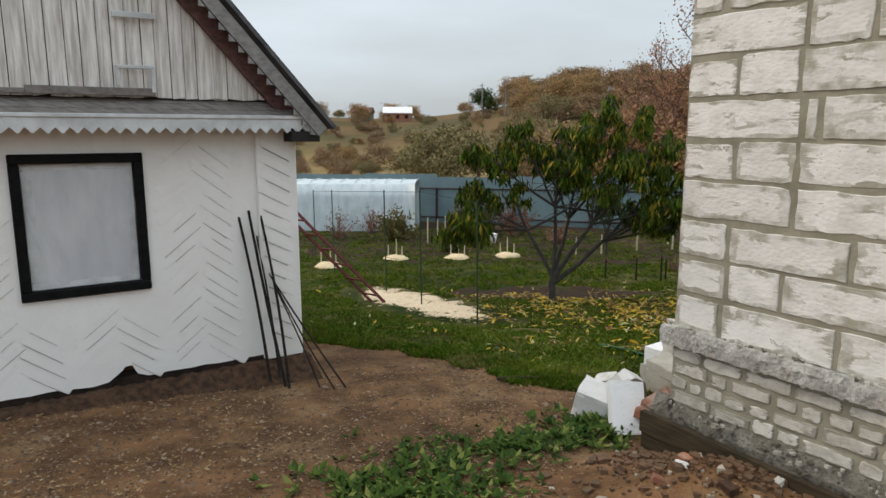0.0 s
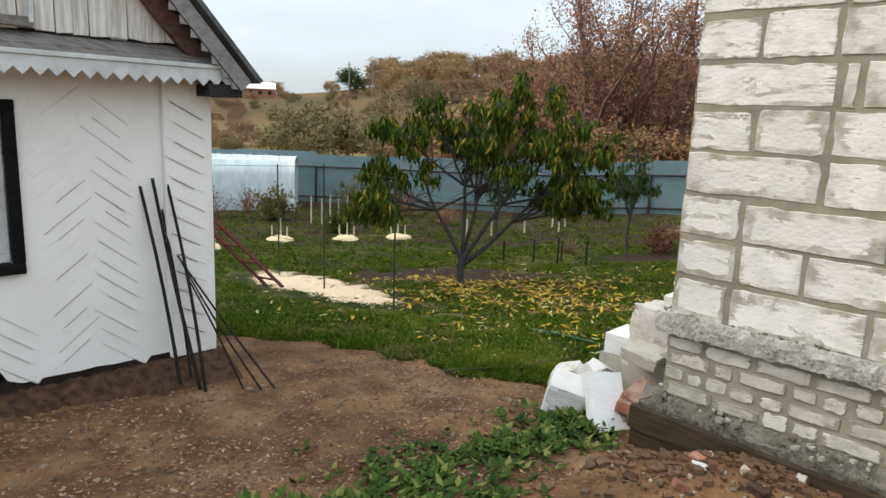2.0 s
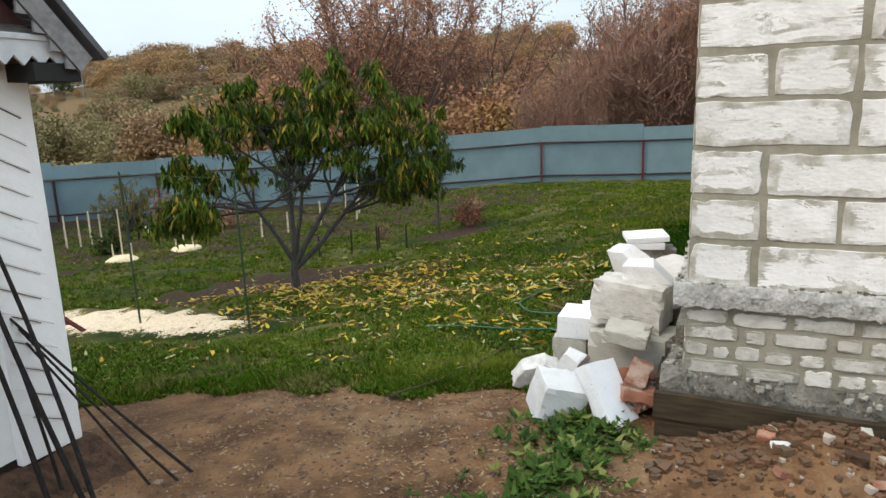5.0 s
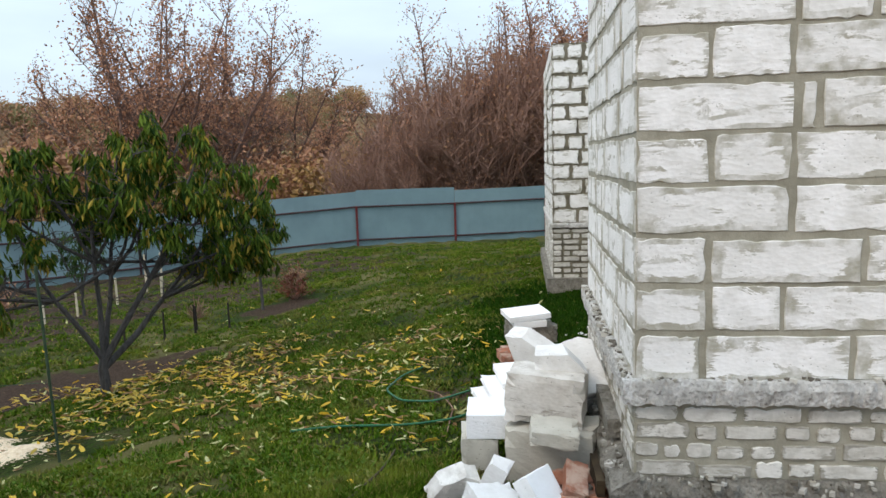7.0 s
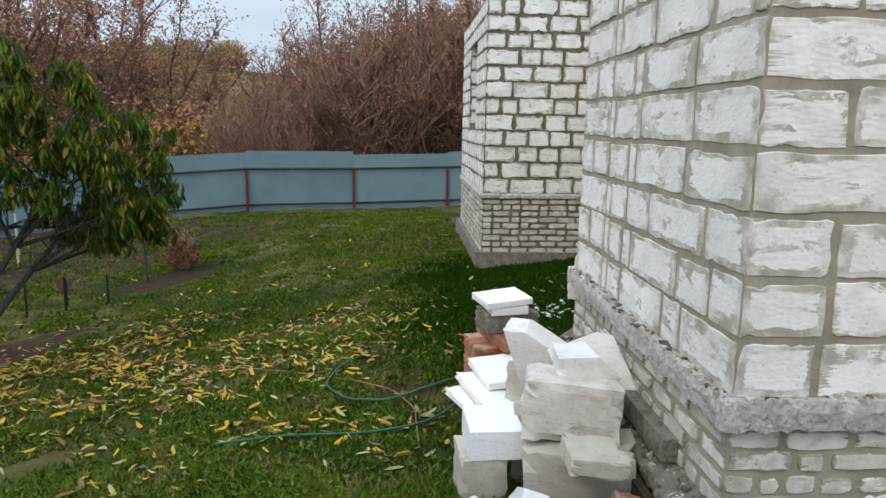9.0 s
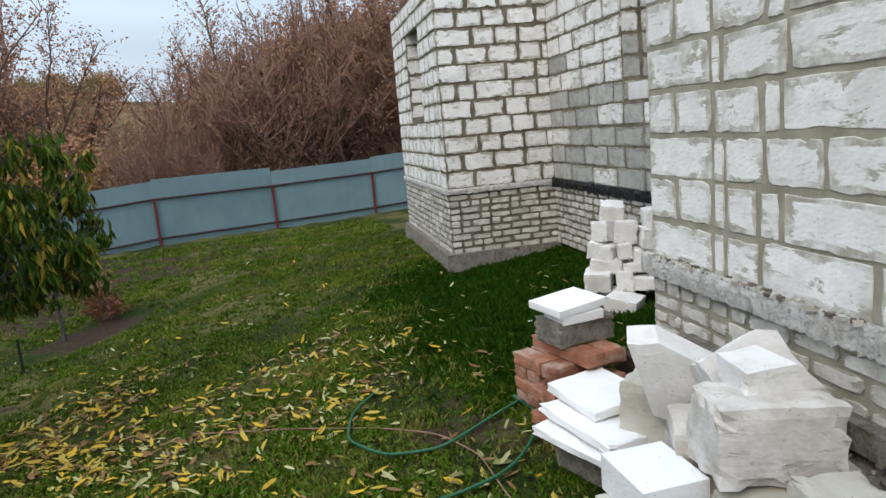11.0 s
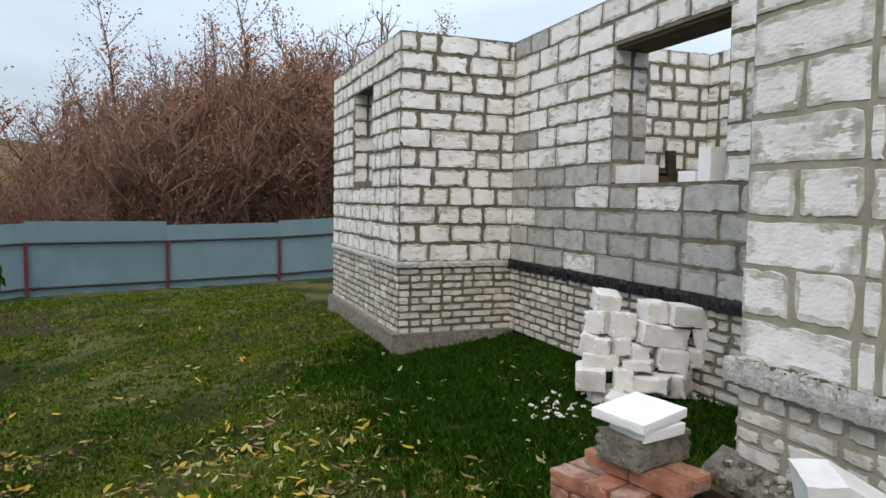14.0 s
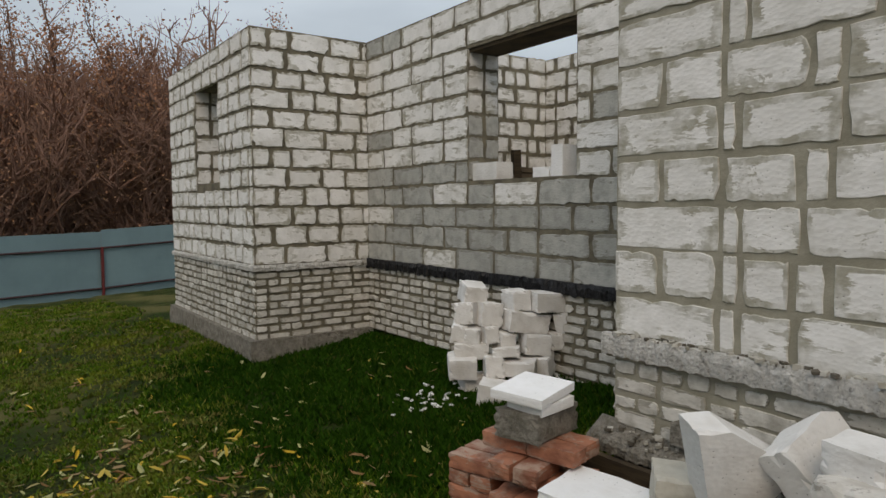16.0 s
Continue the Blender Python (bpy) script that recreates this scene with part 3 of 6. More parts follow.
# recessed wall with the large window opening
wall_recess = wall_core("wall_recess", S1_A, BAY_A + T, REC_B, REC_B + T, LEDGE, TOP, "recessed wall of grey concrete blocks below and white blocks above", holes=[WIN])


def recess_mix(p, z, rnd):
    a = BAY_A - p
    low = 1.25 + 0.25 * rnd.random() if a > 5.1 else 1.9 if a < 3.7 else 1.3
    return (M_GREYBLOCK, "greyblock") if (z < low and rnd.random() > 0.16) or rnd.random() < 0.07 else (M_BLOCK, "paleblock")


WREV = (BAY_A - WIN[1], BAY_A - WIN[0], WIN[2], WIN[3])
lay(wall_recess, "block", M_GREYBLOCK, house(BAY_A, REC_B), -U3, LEDGE, TOP, BAY_A - S1_A, COURSE, 0.017, None, (0.6, 0.6, 0.6, 0.4), seed=7, holes=[WREV], material_at=recess_mix, rough=0.007)
# reveals of the window opening
for k, (st, al) in enumerate(((house(WIN[1], REC_B), V3), (house(WIN[0], REC_B + T), -V3))):
    lay(wall_recess, "block", M_BLOCK, st, al, WIN[2], WIN[3], T, COURSE, 0.02, None, (0.38, 0.2), seed=20 + k, material_at=lambda p, z, rnd: (M_GREYBLOCK, "greyblock") if z < 1.9 else (M_BLOCK, "paleblock"))
# side of the bay
wall_bay_side = wall_core("wall_bay_side", BAY_A, BAY_A + T, BAY_B, REC_B, LEDGE, TOP, "side wall of the bay in white blocks with rough joints", axis="b")
lay(wall_bay_side, "block", M_BLOCK, house(BAY_A, BAY_B), V3, LEDGE, TOP, REC_B - BAY_B, COURSE, 0.022, [(0.36, 0.5), (0.22, 0.42, 0.4), (0.45, 0.3), (0.26, 0.34, 0.3), (0.4, 0.42), (0.2, 0.25, 0.5)], (0.4, 0.3), seed=9, proud=0.013, rough=0.0105)
# face of the bay with its narrow window
wall_bay_face = wall_core("wall_bay_face", BAY_A + T, BAY_END, BAY_B, T, LEDGE, TOP, "bay face in white blocks with a narrow window opening", holes=[BAYWIN])
BREV = (BAY_END - BAYWIN[1], BAY_END - BAYWIN[0], BAYWIN[2], BAYWIN[3])
lay(wall_bay_face, "block", M_BLOCK, house(BAY_END, BAY_B), -U3, LEDGE, TOP, BAY_END - BAY_A, COURSE, 0.022, None, (0.4, 0.4, 0.25), seed=11, holes=[BREV], proud=0.013, rough=0.0105)
lay(wall_bay_face, "block", M_BLOCK, house(BAYWIN[1], BAY_B), V3, BAYWIN[2], BAYWIN[3], T, COURSE, 0.022, None, (0.38, 0.2), seed=12)
wall_bay_end = wall_core("wall_bay_end", BAY_END - T, BAY_END, T, 5.0, LEDGE, TOP, "far end wall of the bay in white blocks", axis="b")
# walls seen inside, through the window opening
INA, INB = 6.75, 3.9
INW = (2.3, 2.75, 1.0, 2.35)
wall_inner = wall_core("wall_inner", INA, INA + T, REC_B + T, INB, LEDGE - 0.4, TOP, "inner cross wall of white blocks with a narrow opening", holes=[INW], axis="b")
lay(wall_inner, "block", M_BLOCK, house(INA, REC_B + T), V3, LEDGE - 0.4, TOP, INB - REC_B - T, COURSE, 0.03, None, (0.4, 0.3, 0.2), seed=13, holes=[(INW[0] - REC_B - T, INW[1] - REC_B - T, INW[2], INW[3])])
wall_rear = wall_core("wall_rear", 0.0, INA + T, INB, INB + T, LEDGE - 0.4, TOP, "rear inner wall of white blocks")
lay(wall_rear, "block", M_BLOCK, house(INA, INB), -U3, LEDGE - 0.4, TOP, 4.5, COURSE, 0.03, None, (0.4, 0.3, 0.2), seed=14)
bm = bmesh.new()
box(bm, (BAY_END - 0.4, INB - REC_B - 0.1, 0.1), house(BAY_END / 2, (INB + REC_B) / 2 + 0.15, 0.02), (0, 0, HOUSE_ANGLE))
box(bm, (S1_A - 2 * T, REC_B + 0.35, 0.1), house(S1_A / 2, REC_B / 2 + 0.1, 0.014), (0, 0, HOUSE_ANGLE))
tagged(part("house_floor", bm, M_FOOTING), "rough concrete floor inside the unfinished house", "floor", kind="structure")

# ---- plinth of silicate bricks, ledges and footing ----
def plinth(name, a0, a1, b0, b1, z0, face_start, along, length, seed, label, top=0.34, rows=None):
    bm = bmesh.new()
    box(bm, (a1 - a0, b1 - b0, LEDGE - 0.06 - z0), house((a0 + a1) / 2, (b0 + b1) / 2, (LEDGE - 0.06 + z0) / 2), (0, 0, HOUSE_ANGLE))
    ob = tagged(part(name, bm, M_MORTAR if z0 < -0.2 else M_POINTING), label, "wall", kind="structure")
    lay(ob, "brick", M_BRICK, face_start, along, z0, top, length, BRICK, 0.017 if z0 < -0.2 else 0.0155, rows, (0.262, 0.262, 0.135), rough=0.007 if z0 < -0.2 else 0.005, seed=seed, proud=0.013 if z0 < -0.2 else 0.008)
    return ob


PZ, PBZ, NEAR_TOP = -0.053, -0.44, 0.293
CORNER_ROWS = [(0.27, 0.25), (0.115, 0.1, 0.135, 0.14, 0.13), (0.25, 0.13, 0.25), (0.2, 0.26)]
plinth("plinth_front", 0.0, T, 0.0, 6.0, PZ, house(0, 0), V3, 3.4, 31, "plinth of small white silicate bricks with thick mortar", NEAR_TOP, CORNER_ROWS)
plinth("plinth_side", T, S1_A, 0.0, T, PZ, house(S1_A, 0), -U3, S1_A, 32, "side plinth of small white silicate bricks", NEAR_TOP)
plinth("plinth_return", S1_A - T, S1_A, T, REC_B, -0.44, house(S1_A, REC_B), -V3, REC_B, 33, "return plinth of white silicate bricks")
plinth("plinth_recess", S1_A, BAY_A, REC_B, REC_B + T, PBZ, house(BAY_A, REC_B), -U3, BAY_A - S1_A, 34, "recessed plinth of white silicate bricks")
plinth("plinth_bay_side", BAY_A, BAY_A + T, BAY_B, REC_B, PBZ, house(BAY_A, BAY_B), V3, REC_B - BAY_B, 35, "bay plinth of white silicate bricks, stained below")
plinth("plinth_bay_face", BAY_A + T, BAY_END, BAY_B, T, PBZ, house(BAY_END, BAY_B), -U3, BAY_END - BAY_A, 36, "bay face plinth of white silicate bricks")


def ragged_strip(name, start, along, length, z0, z1, out0, out1, material, label, seed, wob=0.011, step=0.02, lean=0.0, category="ledge", slope=0.0):
    """A rough run of cement, felt or concrete along a wall, with an uneven outline and real thickness."""
    rnd = random.Random(seed)
    out = Vector((along.y, -along.x, 0))
    n = max(2, int(length / step))
    verts, faces = [], []
    for k in range(n + 1):
        p = start + along * (length * k / n)
        s_at = length * k / n
        w = lambda s=1.0: (rnd.uniform(-0.4, 0.4) * wob + 1.5 * wob * noise.noise((s_at * 9, seed, rnd.choice((0, 3, 6))))) * s
        for o, z in ((out0, z0), (out1 - 0.006 + lean + w(), z0 + w()), (out1 + lean * 0.3 + w(), z0 * 0.35 + z1 * 0.65 + w()), (out1 - 0.012 + w(), z1 + w(0.6)), (out0, z1 + slope)):
            q = p + out * o
            verts.append((q.x, q.y, z))
    for k in range(n):
        for i in range(5):
            a, b = k * 5 + i, k * 5 + (i + 1) % 5
            faces.append((a, b, b + 5, a + 5))
    faces += [(0, 1, 2, 3, 4), tuple(n * 5 + i for i in (4, 3, 2, 1, 0))]
    ob = raw(name, verts, faces, material)
    for p in ob.data.polygons:
        p.use_smooth = True
    ob.data.set_sharp_from_angle(angle=radians(24))
    return tagged(ob, label, category, kind="structure")


ragged_strip("trim_front", house(-0.06, -0.06), V3, 6.0, NEAR_TOP + 0.012, LEDGE + 0.012, -0.05, 0.0, M_CEMENT, "rough grey cement ledge on the plinth", 41)
ragged_strip("trim_side", house(S1_A + 0.05, -0.055), -U3, S1_A + 0.05, NEAR_TOP + 0.012, LEDGE + 0.012, -0.05, 0.0, M_CEMENT, "rough grey cement ledge on the side plinth", 42)
ragged_strip("trim_bay_side", house(BAY_A - 0.045, BAY_B - 0.045), V3, REC_B - BAY_B + 0.045, LEDGE - 0.06, LEDGE + 0.006, -0.05, 0.0, M_CEMENT, "narrow cement ledge on the bay plinth", 43, wob=0.01)
ragged_strip("trim_bay_face", house(BAY_END, BAY_B - 0.045), -U3, BAY_END - BAY_A + 0.04, LEDGE - 0.06, LEDGE + 0.006, -0.05, 0.0, M_CEMENT, "narrow cement ledge on the bay face", 44, wob=0.01)
ragged_strip("trim_recess", house(BAY_A, REC_B), -U3, BAY_A - S1_A, LEDGE - 0.085, LEDGE + 0.02, -0.01, 0.05, M_TAR, "black torn roofing felt hanging over the plinth", 45, wob=0.02)
# concrete footings
ragged_strip("footing_bay_side", house(BAY_A - 0.1, BAY_B - 0.1), V3, REC_B - BAY_B + 0.1, -0.75, PBZ + 0.02, -0.3, 0.0, M_FOOTING, "concrete footing under the bay", 46, wob=0.012)
ragged_strip("footing_bay_face", house(BAY_END, BAY_B - 0.1), -U3, BAY_END - BAY_A + 0.1, -0.8, PBZ + 0.02, -0.3, 0.0, M_FOOTING, "concrete footing under the bay face", 47, wob=0.012)
ragged_strip("footing_side", house(S1_A + 0.1, -0.11), -U3, S1_A + 0.15, -0.17, -0.105, -0.13, 0.0, M_FOOTING, "rough concrete footing slab under the side plinth", 48, wob=0.016, slope=0.075)
ragged_strip("footing_front", house(-0.05, -0.11), V3, 6.0, -0.17, -0.105, -0.07, 0.0, M_FOOTING, "rough concrete footing under the front plinth", 49, wob=0.016, slope=0.075)
bm = bmesh.new()
box(bm, (S1_A, T, 0.5), house(S1_A / 2, T / 2 + 0.004, PZ - 0.252), (0, 0, HOUSE_ANGLE))
box(bm, (T, 6.0 - T, 0.5), house(T / 2 + 0.004, 3.0 + T / 2, PZ - 0.252), (0, 0, HOUSE_ANGLE))
tagged(part("foundation", bm, M_FOOTING), "concrete strip foundation of the near wing", "foundation", kind="structure")

def scatter_crumbs(count, seed):
    """Mortar droppings on the ledges and the footing."""
    rnd = random.Random(seed)
    store = ([], [])
    for k in range(count):
        t, low = rnd.random(), rnd.random() < 0.45
        out = rnd.uniform(0.0, 0.05) if not low else rnd.uniform(0.02, 0.1)
        p = house(t * S1_A, -out) if rnd.random() < 0.6 else house(-out * 0.9, t * 2.6)
        z = LEDGE + 0.012 if not low else -0.03 - 0.65 * out
        s = 0.004 + 0.016 * rnd.random() ** 2.5
        n, r = len(store[0]), rnd.uniform(0, 6.28)
        q = [(p.x + s * rnd.uniform(0.7, 1.5) * math.cos(r + i * 1.57), p.y + s * rnd.uniform(0.7, 1.5) * math.sin(r + i * 1.57), z - 0.006) for i in range(4)]
        top = [(x + rnd.uniform(-0.3, 0.3) * s, y + rnd.uniform(-0.3, 0.3) * s, z + s * rnd.uniform(0.4, 1.0)) for x, y, _ in q]
        store[0].extend(q + top)
        store[1].extend([(n + 4, n + 5, n + 6), (n + 4, n + 6, n + 7)] + [(n + i, n + (i + 1) % 4, n + 4 + (i + 1) % 4, n + 4 + i) for i in range(4)])
    tagged(raw("mortar_crumbs", *store, M_CRUMB), "grey mortar droppings on the ledge and footing", "mortar", kind="stuff")


M_CRUMB = leaf("mortar_crumb", (0.30, 0.28, 0.23), (0.50, 0.48, 0.43), (0.12, 0.105, 0.085), 0.6)
scatter_crumbs(600, 57)

# ---- the whitewashed shed ----
SHED_ANGLE = 35.0
SU, SW = Vector((math.cos(radians(SHED_ANGLE)), math.sin(radians(SHED_ANGLE)), 0)), Vector((-math.sin(radians(SHED_ANGLE)), math.cos(radians(SHED_ANGLE)), 0))
SC = Vector((-1.209, 5.776, 0))


def shed(a, d, z):
    """a metres along the gable from its right corner back to the left, d metres behind the gable."""
    return SC - SU * a + SW * d + Vector((0, 0, z))



# ---- sheet-steel fence ----
FENCE = [(-9.0, 27.2), (2.0, 24.3), (9.8, 21.0), (12.75, 19.0), (15.3, 17.1), (17.4, 15.0), (19.3, 12.7), (21.2, 10.3), (23.2, 7.6), (25.5, 4.5)]


def fence_z(x, y):
    return ground_z(x, y)


def build_fence():
    root = thing("fence", "grey-blue sheet-steel fence with rust-red posts and rails", "fence")
    pts = [Vector((x, y, 0)) for x, y in FENCE]
    n_post = 0
    for p, q in zip(pts, pts[1:]):
        run = q - p
        n = max(1, round(run.length / 2.9))
        along = run.normalized()
        out = Vector((along.y, -along.x, 0))
        ang = math.degrees(math.atan2(along.y, along.x))
        for k in range(n):
            a, b = p + run * (k / n), p + run * ((k + 1) / n)
            za, zb = fence_z(a.x, a.y), fence_z(b.x, b.y)
            lift = 0.05 * ((n_post * 7) % 3 - 1)
            # ribbed sheet
            m = 24
            verts, faces = [], []
            L = (b - a).length
            for i in range(m + 1):
                rib = 0.004 if i % 2 else 0.0
                c = a + (b - a) * (i / m) - out * (0.05 + rib)
                zz = za + (zb - za) * (i / m)
                for back in (0, 0.006):
                    e = c - out * back
                    verts += [(e.x, e.y, zz - 0.1), (e.x, e.y, zz + 1.72 + lift)]
            for i in range(m):
                o = i * 4
                faces += [(o, o + 4, o + 5, o + 1), (o + 2, o + 3, o + 7, o + 6), (o + 1, o + 5, o + 7, o + 3)]
            raw("panel", verts, faces, M_FENCE, root)
            bm = bmesh.new()
            box(bm, (0.065, 0.065, 1.48), (a.x, a.y, za + 0.54), (0, 0, ang), 0.004)
            part("post", bm, M_RUST if a.x > 12 else M_DARKSTEEL, root)
            for hz in (0.2, 1.25):
                bm = bmesh.new()
                rod(bm, (a.x, a.y, za + hz), (b.x, b.y, zb + hz), 0.027, seg=4)
                part("rail", bm, M_DARKSTEEL, root)
            n_post += 1


build_fence()
# ---- the whitewashed shed: details ----
SHED_W, SHED_TOP = 4.3, 1.62
WA0, WA1, WZ0, WZ1 = 1.225, 1.925, 0.44, 1.315
shed_ob = thing("shed", "whitewashed lath-and-plaster shed with herringbone relief and grey board gable", "shed", at=SC)


def spart(name, bm, material, label="", parent=None):
    ob = part(name, bm, material, parent or shed_ob, label)
    ob.matrix_parent_inverse = (parent or shed_ob).matrix_world.inverted() if parent else Matrix.Translation(-SC)
    return ob


def shed_box(bm, a0, a1, d0, d1, z0, z1, **kw):
    box(bm, (abs(a1 - a0), abs(d1 - d0), z1 - z0), shed((a0 + a1) / 2, (d0 + d1) / 2, (z0 + z1) / 2), (0, 0, SHED_ANGLE), **kw)


def shed_wall(a_list, z_list, hole):
    """Front wall as a sheet of small faces, slightly wavy and ragged at its foot, with thickness and an opening."""
    rnd = random.Random(4)
    bm = bmesh.new()
    grid = {}
    for i, a in enumerate(a_list):
        for j, z in enumerate(z_list):
            zz = z
            if j == 0:
                zz += 0.03 * noise.noise((a * 4, 0, 1)) + (0.13 * max(0, 1 - abs(a - 1.36) / 0.07))
            w = 0.006 * noise.noise((a * 1.7, z * 1.7, 3)) + 0.002 * noise.noise((a * 6, z * 6, 7))
            grid[i, j, 0] = bm.verts.new(shed(a, w, zz))
            grid[i, j, 1] = bm.verts.new(shed(a, 0.2, zz))
    bm.verts.ensure_lookup_table()

    def solid(i, j):
        if not (0 <= i < len(a_list) - 1 and 0 <= j < len(z_list) - 1):
            return False
        a, z = (a_list[i] + a_list[i + 1]) / 2, (z_list[j] + z_list[j + 1]) / 2
        return not (hole[0] < a < hole[1] and hole[2] < z < hole[3])
    for i in range(len(a_list) - 1):
        for j in range(len(z_list) - 1):
            if not solid(i, j):
                continue
            q = [(i, j), (i + 1, j), (i + 1, j + 1), (i, j + 1)]
            bm.faces.new([grid[k + (0,)] for k in q])
            bm.faces.new([grid[k + (1,)] for k in reversed(q)])
            for (di, dj), (p, r) in (((-1, 0), (3, 0)), ((1, 0), (1, 2)), ((0, -1), (0, 1)), ((0, 1), (2, 3))):
                if not solid(i + di, j + dj):
                    bm.faces.new([grid[q[p] + (0,)], grid[q[p] + (1,)], grid[q[r] + (1,)], grid[q[r] + (0,)]])
    return bm


AL = sorted(set([round(k * 0.1, 3) for k in range(0, 44)] + [WA0, WA1, 1.33, 1.36, 1.39]))
ZL = sorted(set([round(-0.30 + k * 0.1, 3) for k in range(0, 20)] + [WZ0, WZ1]))
spart("wall", shed_wall(AL, ZL, (WA0, WA1, WZ0, WZ1)), M_PLASTER, "whitewashed plaster gable wall with a ragged foot")
for a0 in (0.0, SHED_W - 0.2):
    bm = bmesh.new()
    shed_box(bm, a0, a0 + 0.2, 0.2, 4.8, -0.9, SHED_TOP)
    spart("wall", bm, M_PLASTER)
bm = bmesh.new()
shed_box(bm, 0, SHED_W, 4.8, 5.0, -0.9, SHED_TOP)
spart("wall", bm, M_PLASTER)
bm = bmesh.new()
shed_box(bm, 0.0, 0.33, -0.045, 0.0, -0.34, SHED_TOP, bevel=0.008)
spart("corner_pilaster", bm, M_PLASTER, "raised whitewashed corner pilaster")
# herringbone laths showing through the plaster, dark strips below some painting the shade of gaps
def lath_row(a_mid, z, width, length, tilt, depth, gap):
    p = shed(a_mid, depth, z)
    m = Matrix.Translation(p) @ Matrix.Rotation(radians(SHED_ANGLE), 4, "Z") @ Matrix.Rotation(radians(tilt), 4, "Y") @ Matrix.Rotation(radians(rnd.uniform(-3.2, -1.6)), 4, "X")
    lath = bmesh.new()
    box(lath, (length, 0.02, width), (0, 0, 0), bevel=0.008)
    ob = spart("lath", lath, M_PLASTER)
    ob.matrix_basis = m
    if gap:
        slit = bmesh.new()
        box(slit, (length * rnd.uniform(0.5, 0.95), 0.012, gap), (rnd.uniform(-0.03, 0.03), -0.0062, -width / 2 - gap / 2 + 0.001))
        slot = spart("gap", slit, M_GAPSHADE)
        slot.matrix_basis = m


rnd = random.Random(8)
for band in range(11):
    a_mid = 0.63 + 0.31 * band
    falling = band % 2 == 0
    for k in range(16):
        z = -0.20 + k * 0.112 + (0.0 if falling else 0.05) + rnd.uniform(-0.012, 0.012)
        if z > 1.46 or rnd.random() < (0.05 if falling else 0.12):
            continue
        if WA0 - 0.2 < a_mid < WA1 + 0.2 and WZ0 - 0.19 < z < WZ1 + 0.19:
            continue
        depth = 0.0105 + 0.006 * noise.noise((a_mid * 1.7, z * 1.7, 3))
        lath_row(a_mid + rnd.uniform(-0.015, 0.015), z, 0.088, 0.41 * rnd.uniform(0.8, 1.0), (38 if falling else -38), depth, rnd.choice((0.0014, 0.0018, 0.0026) if falling else (0.0008, 0.0012, 0.002)) if rnd.random() < (0.9 if falling else 0.7) else 0)
for k in range(13):
    lath_row(0.165, -0.1 + k * 0.125, 0.1, 0.29, 28, -0.0355, rnd.choice((0.002, 0.003, 0.005)))
# window: black frame, pale inner border, plastic film with folds
bm = bmesh.new()
shed_box(bm, WA0, WA1, 0.08, 0.12, WZ0, WZ1)
win = spart("window", bm, M_PAINT, "square window closed with plastic film")
for a0, a1, z0, z1 in ((WA0 - 0.065, WA1 + 0.065, WZ1, WZ1 + 0.065), (WA0 - 0.065, WA1 + 0.065, WZ0 - 0.065, WZ0), (WA0 - 0.065, WA0, WZ0, WZ1), (WA1, WA1 + 0.065, WZ0, WZ1)):
    bm = bmesh.new()
    shed_box(bm, a0, a1, -0.03, 0.06, z0, z1, bevel=0.006)
    part("frame", bm, M_BLACK, win, "black painted wooden window frame")
for a0, a1, z0, z1 in ((WA0, WA1, WZ1 - 0.05, WZ1), (WA0, WA1, WZ0, WZ0 + 0.05), (WA0, WA0 + 0.05, WZ0 + 0.05, WZ1 - 0.05), (WA1 - 0.07, WA1, WZ0 + 0.05, WZ1 - 0.05)):
    bm = bmesh.new()
    shed_box(bm, a0, a1, 0.02, 0.07, z0, z1, bevel=0.006)
    part("sash", bm, M_PAINT, win, "white painted sash")
bm = bmesh.new()
n = 26
rows = []
for j in range(n + 1):
    row = []
    for i in range(n + 1):
        a, z = WA0 + 0.02 + (WA1 - WA0 - 0.04) * i / n, WZ0 + 0.02 + (WZ1 - WZ0 - 0.04) * j / n
        fold = 0.01 * math.sin(a * 46 + 6 * math.sin(z * 3)) * noise.noise((a * 3, z * 2, 0)) + 0.006 * noise.noise((a * 9, z * 4, 2))
        row.append(bm.verts.new(shed(a, 0.022 + fold, z)))
    rows.append(row)
for j in range(n):
    for i in range(n):
        bm.faces.new((rows[j][i], rows[j][i + 1], rows[j + 1][i + 1], rows[j + 1][i]))
ob = part("window_film", bm, M_WINFILM, win, "slack translucent plastic film over the window")
for p in ob.data.polygons:
    p.use_smooth = True
# eaves: pent boards, white strip, toothed fascia
for k in range(3):
    bm = bmesh.new()
    vs = []
    d0, d1 = -0.21 + 0.07 * k, -0.21 + 0.07 * (k + 1) + 0.012
    za, zb = 1.645 + 0.045 * k, 1.645 + 0.045 * (k + 1)
    for a in (-0.08, SHED_W + 0.1):
        for d, z in ((d0, za), (d1, zb), (d1, zb - 0.022), (d0, za - 0.022)):
            vs.append(bm.verts.new(shed(a, d, z)))
    for f in ((0, 1, 5, 4), (1, 2, 6, 5), (2, 3, 7, 6), (3, 0, 4, 7), (0, 3, 2, 1), (4, 5, 6, 7)):
        bm.faces.new([vs[i] for i in f])
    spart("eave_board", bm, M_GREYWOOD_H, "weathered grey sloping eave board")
bm = bmesh.new()
shed_box(bm, -0.08, SHED_W + 0.1, -0.232, -0.212, 1.622, 1.65, bevel=0.004)
spart("strip", bm, M_PAINT, "white painted batten")
bm = bmesh.new()
tooth, a = 0.085, -0.08
low = []
while a < SHED_W + 0.1:
    low += [(a, 1.558), (a + tooth * 0.5, 1.515)]
    a += tooth
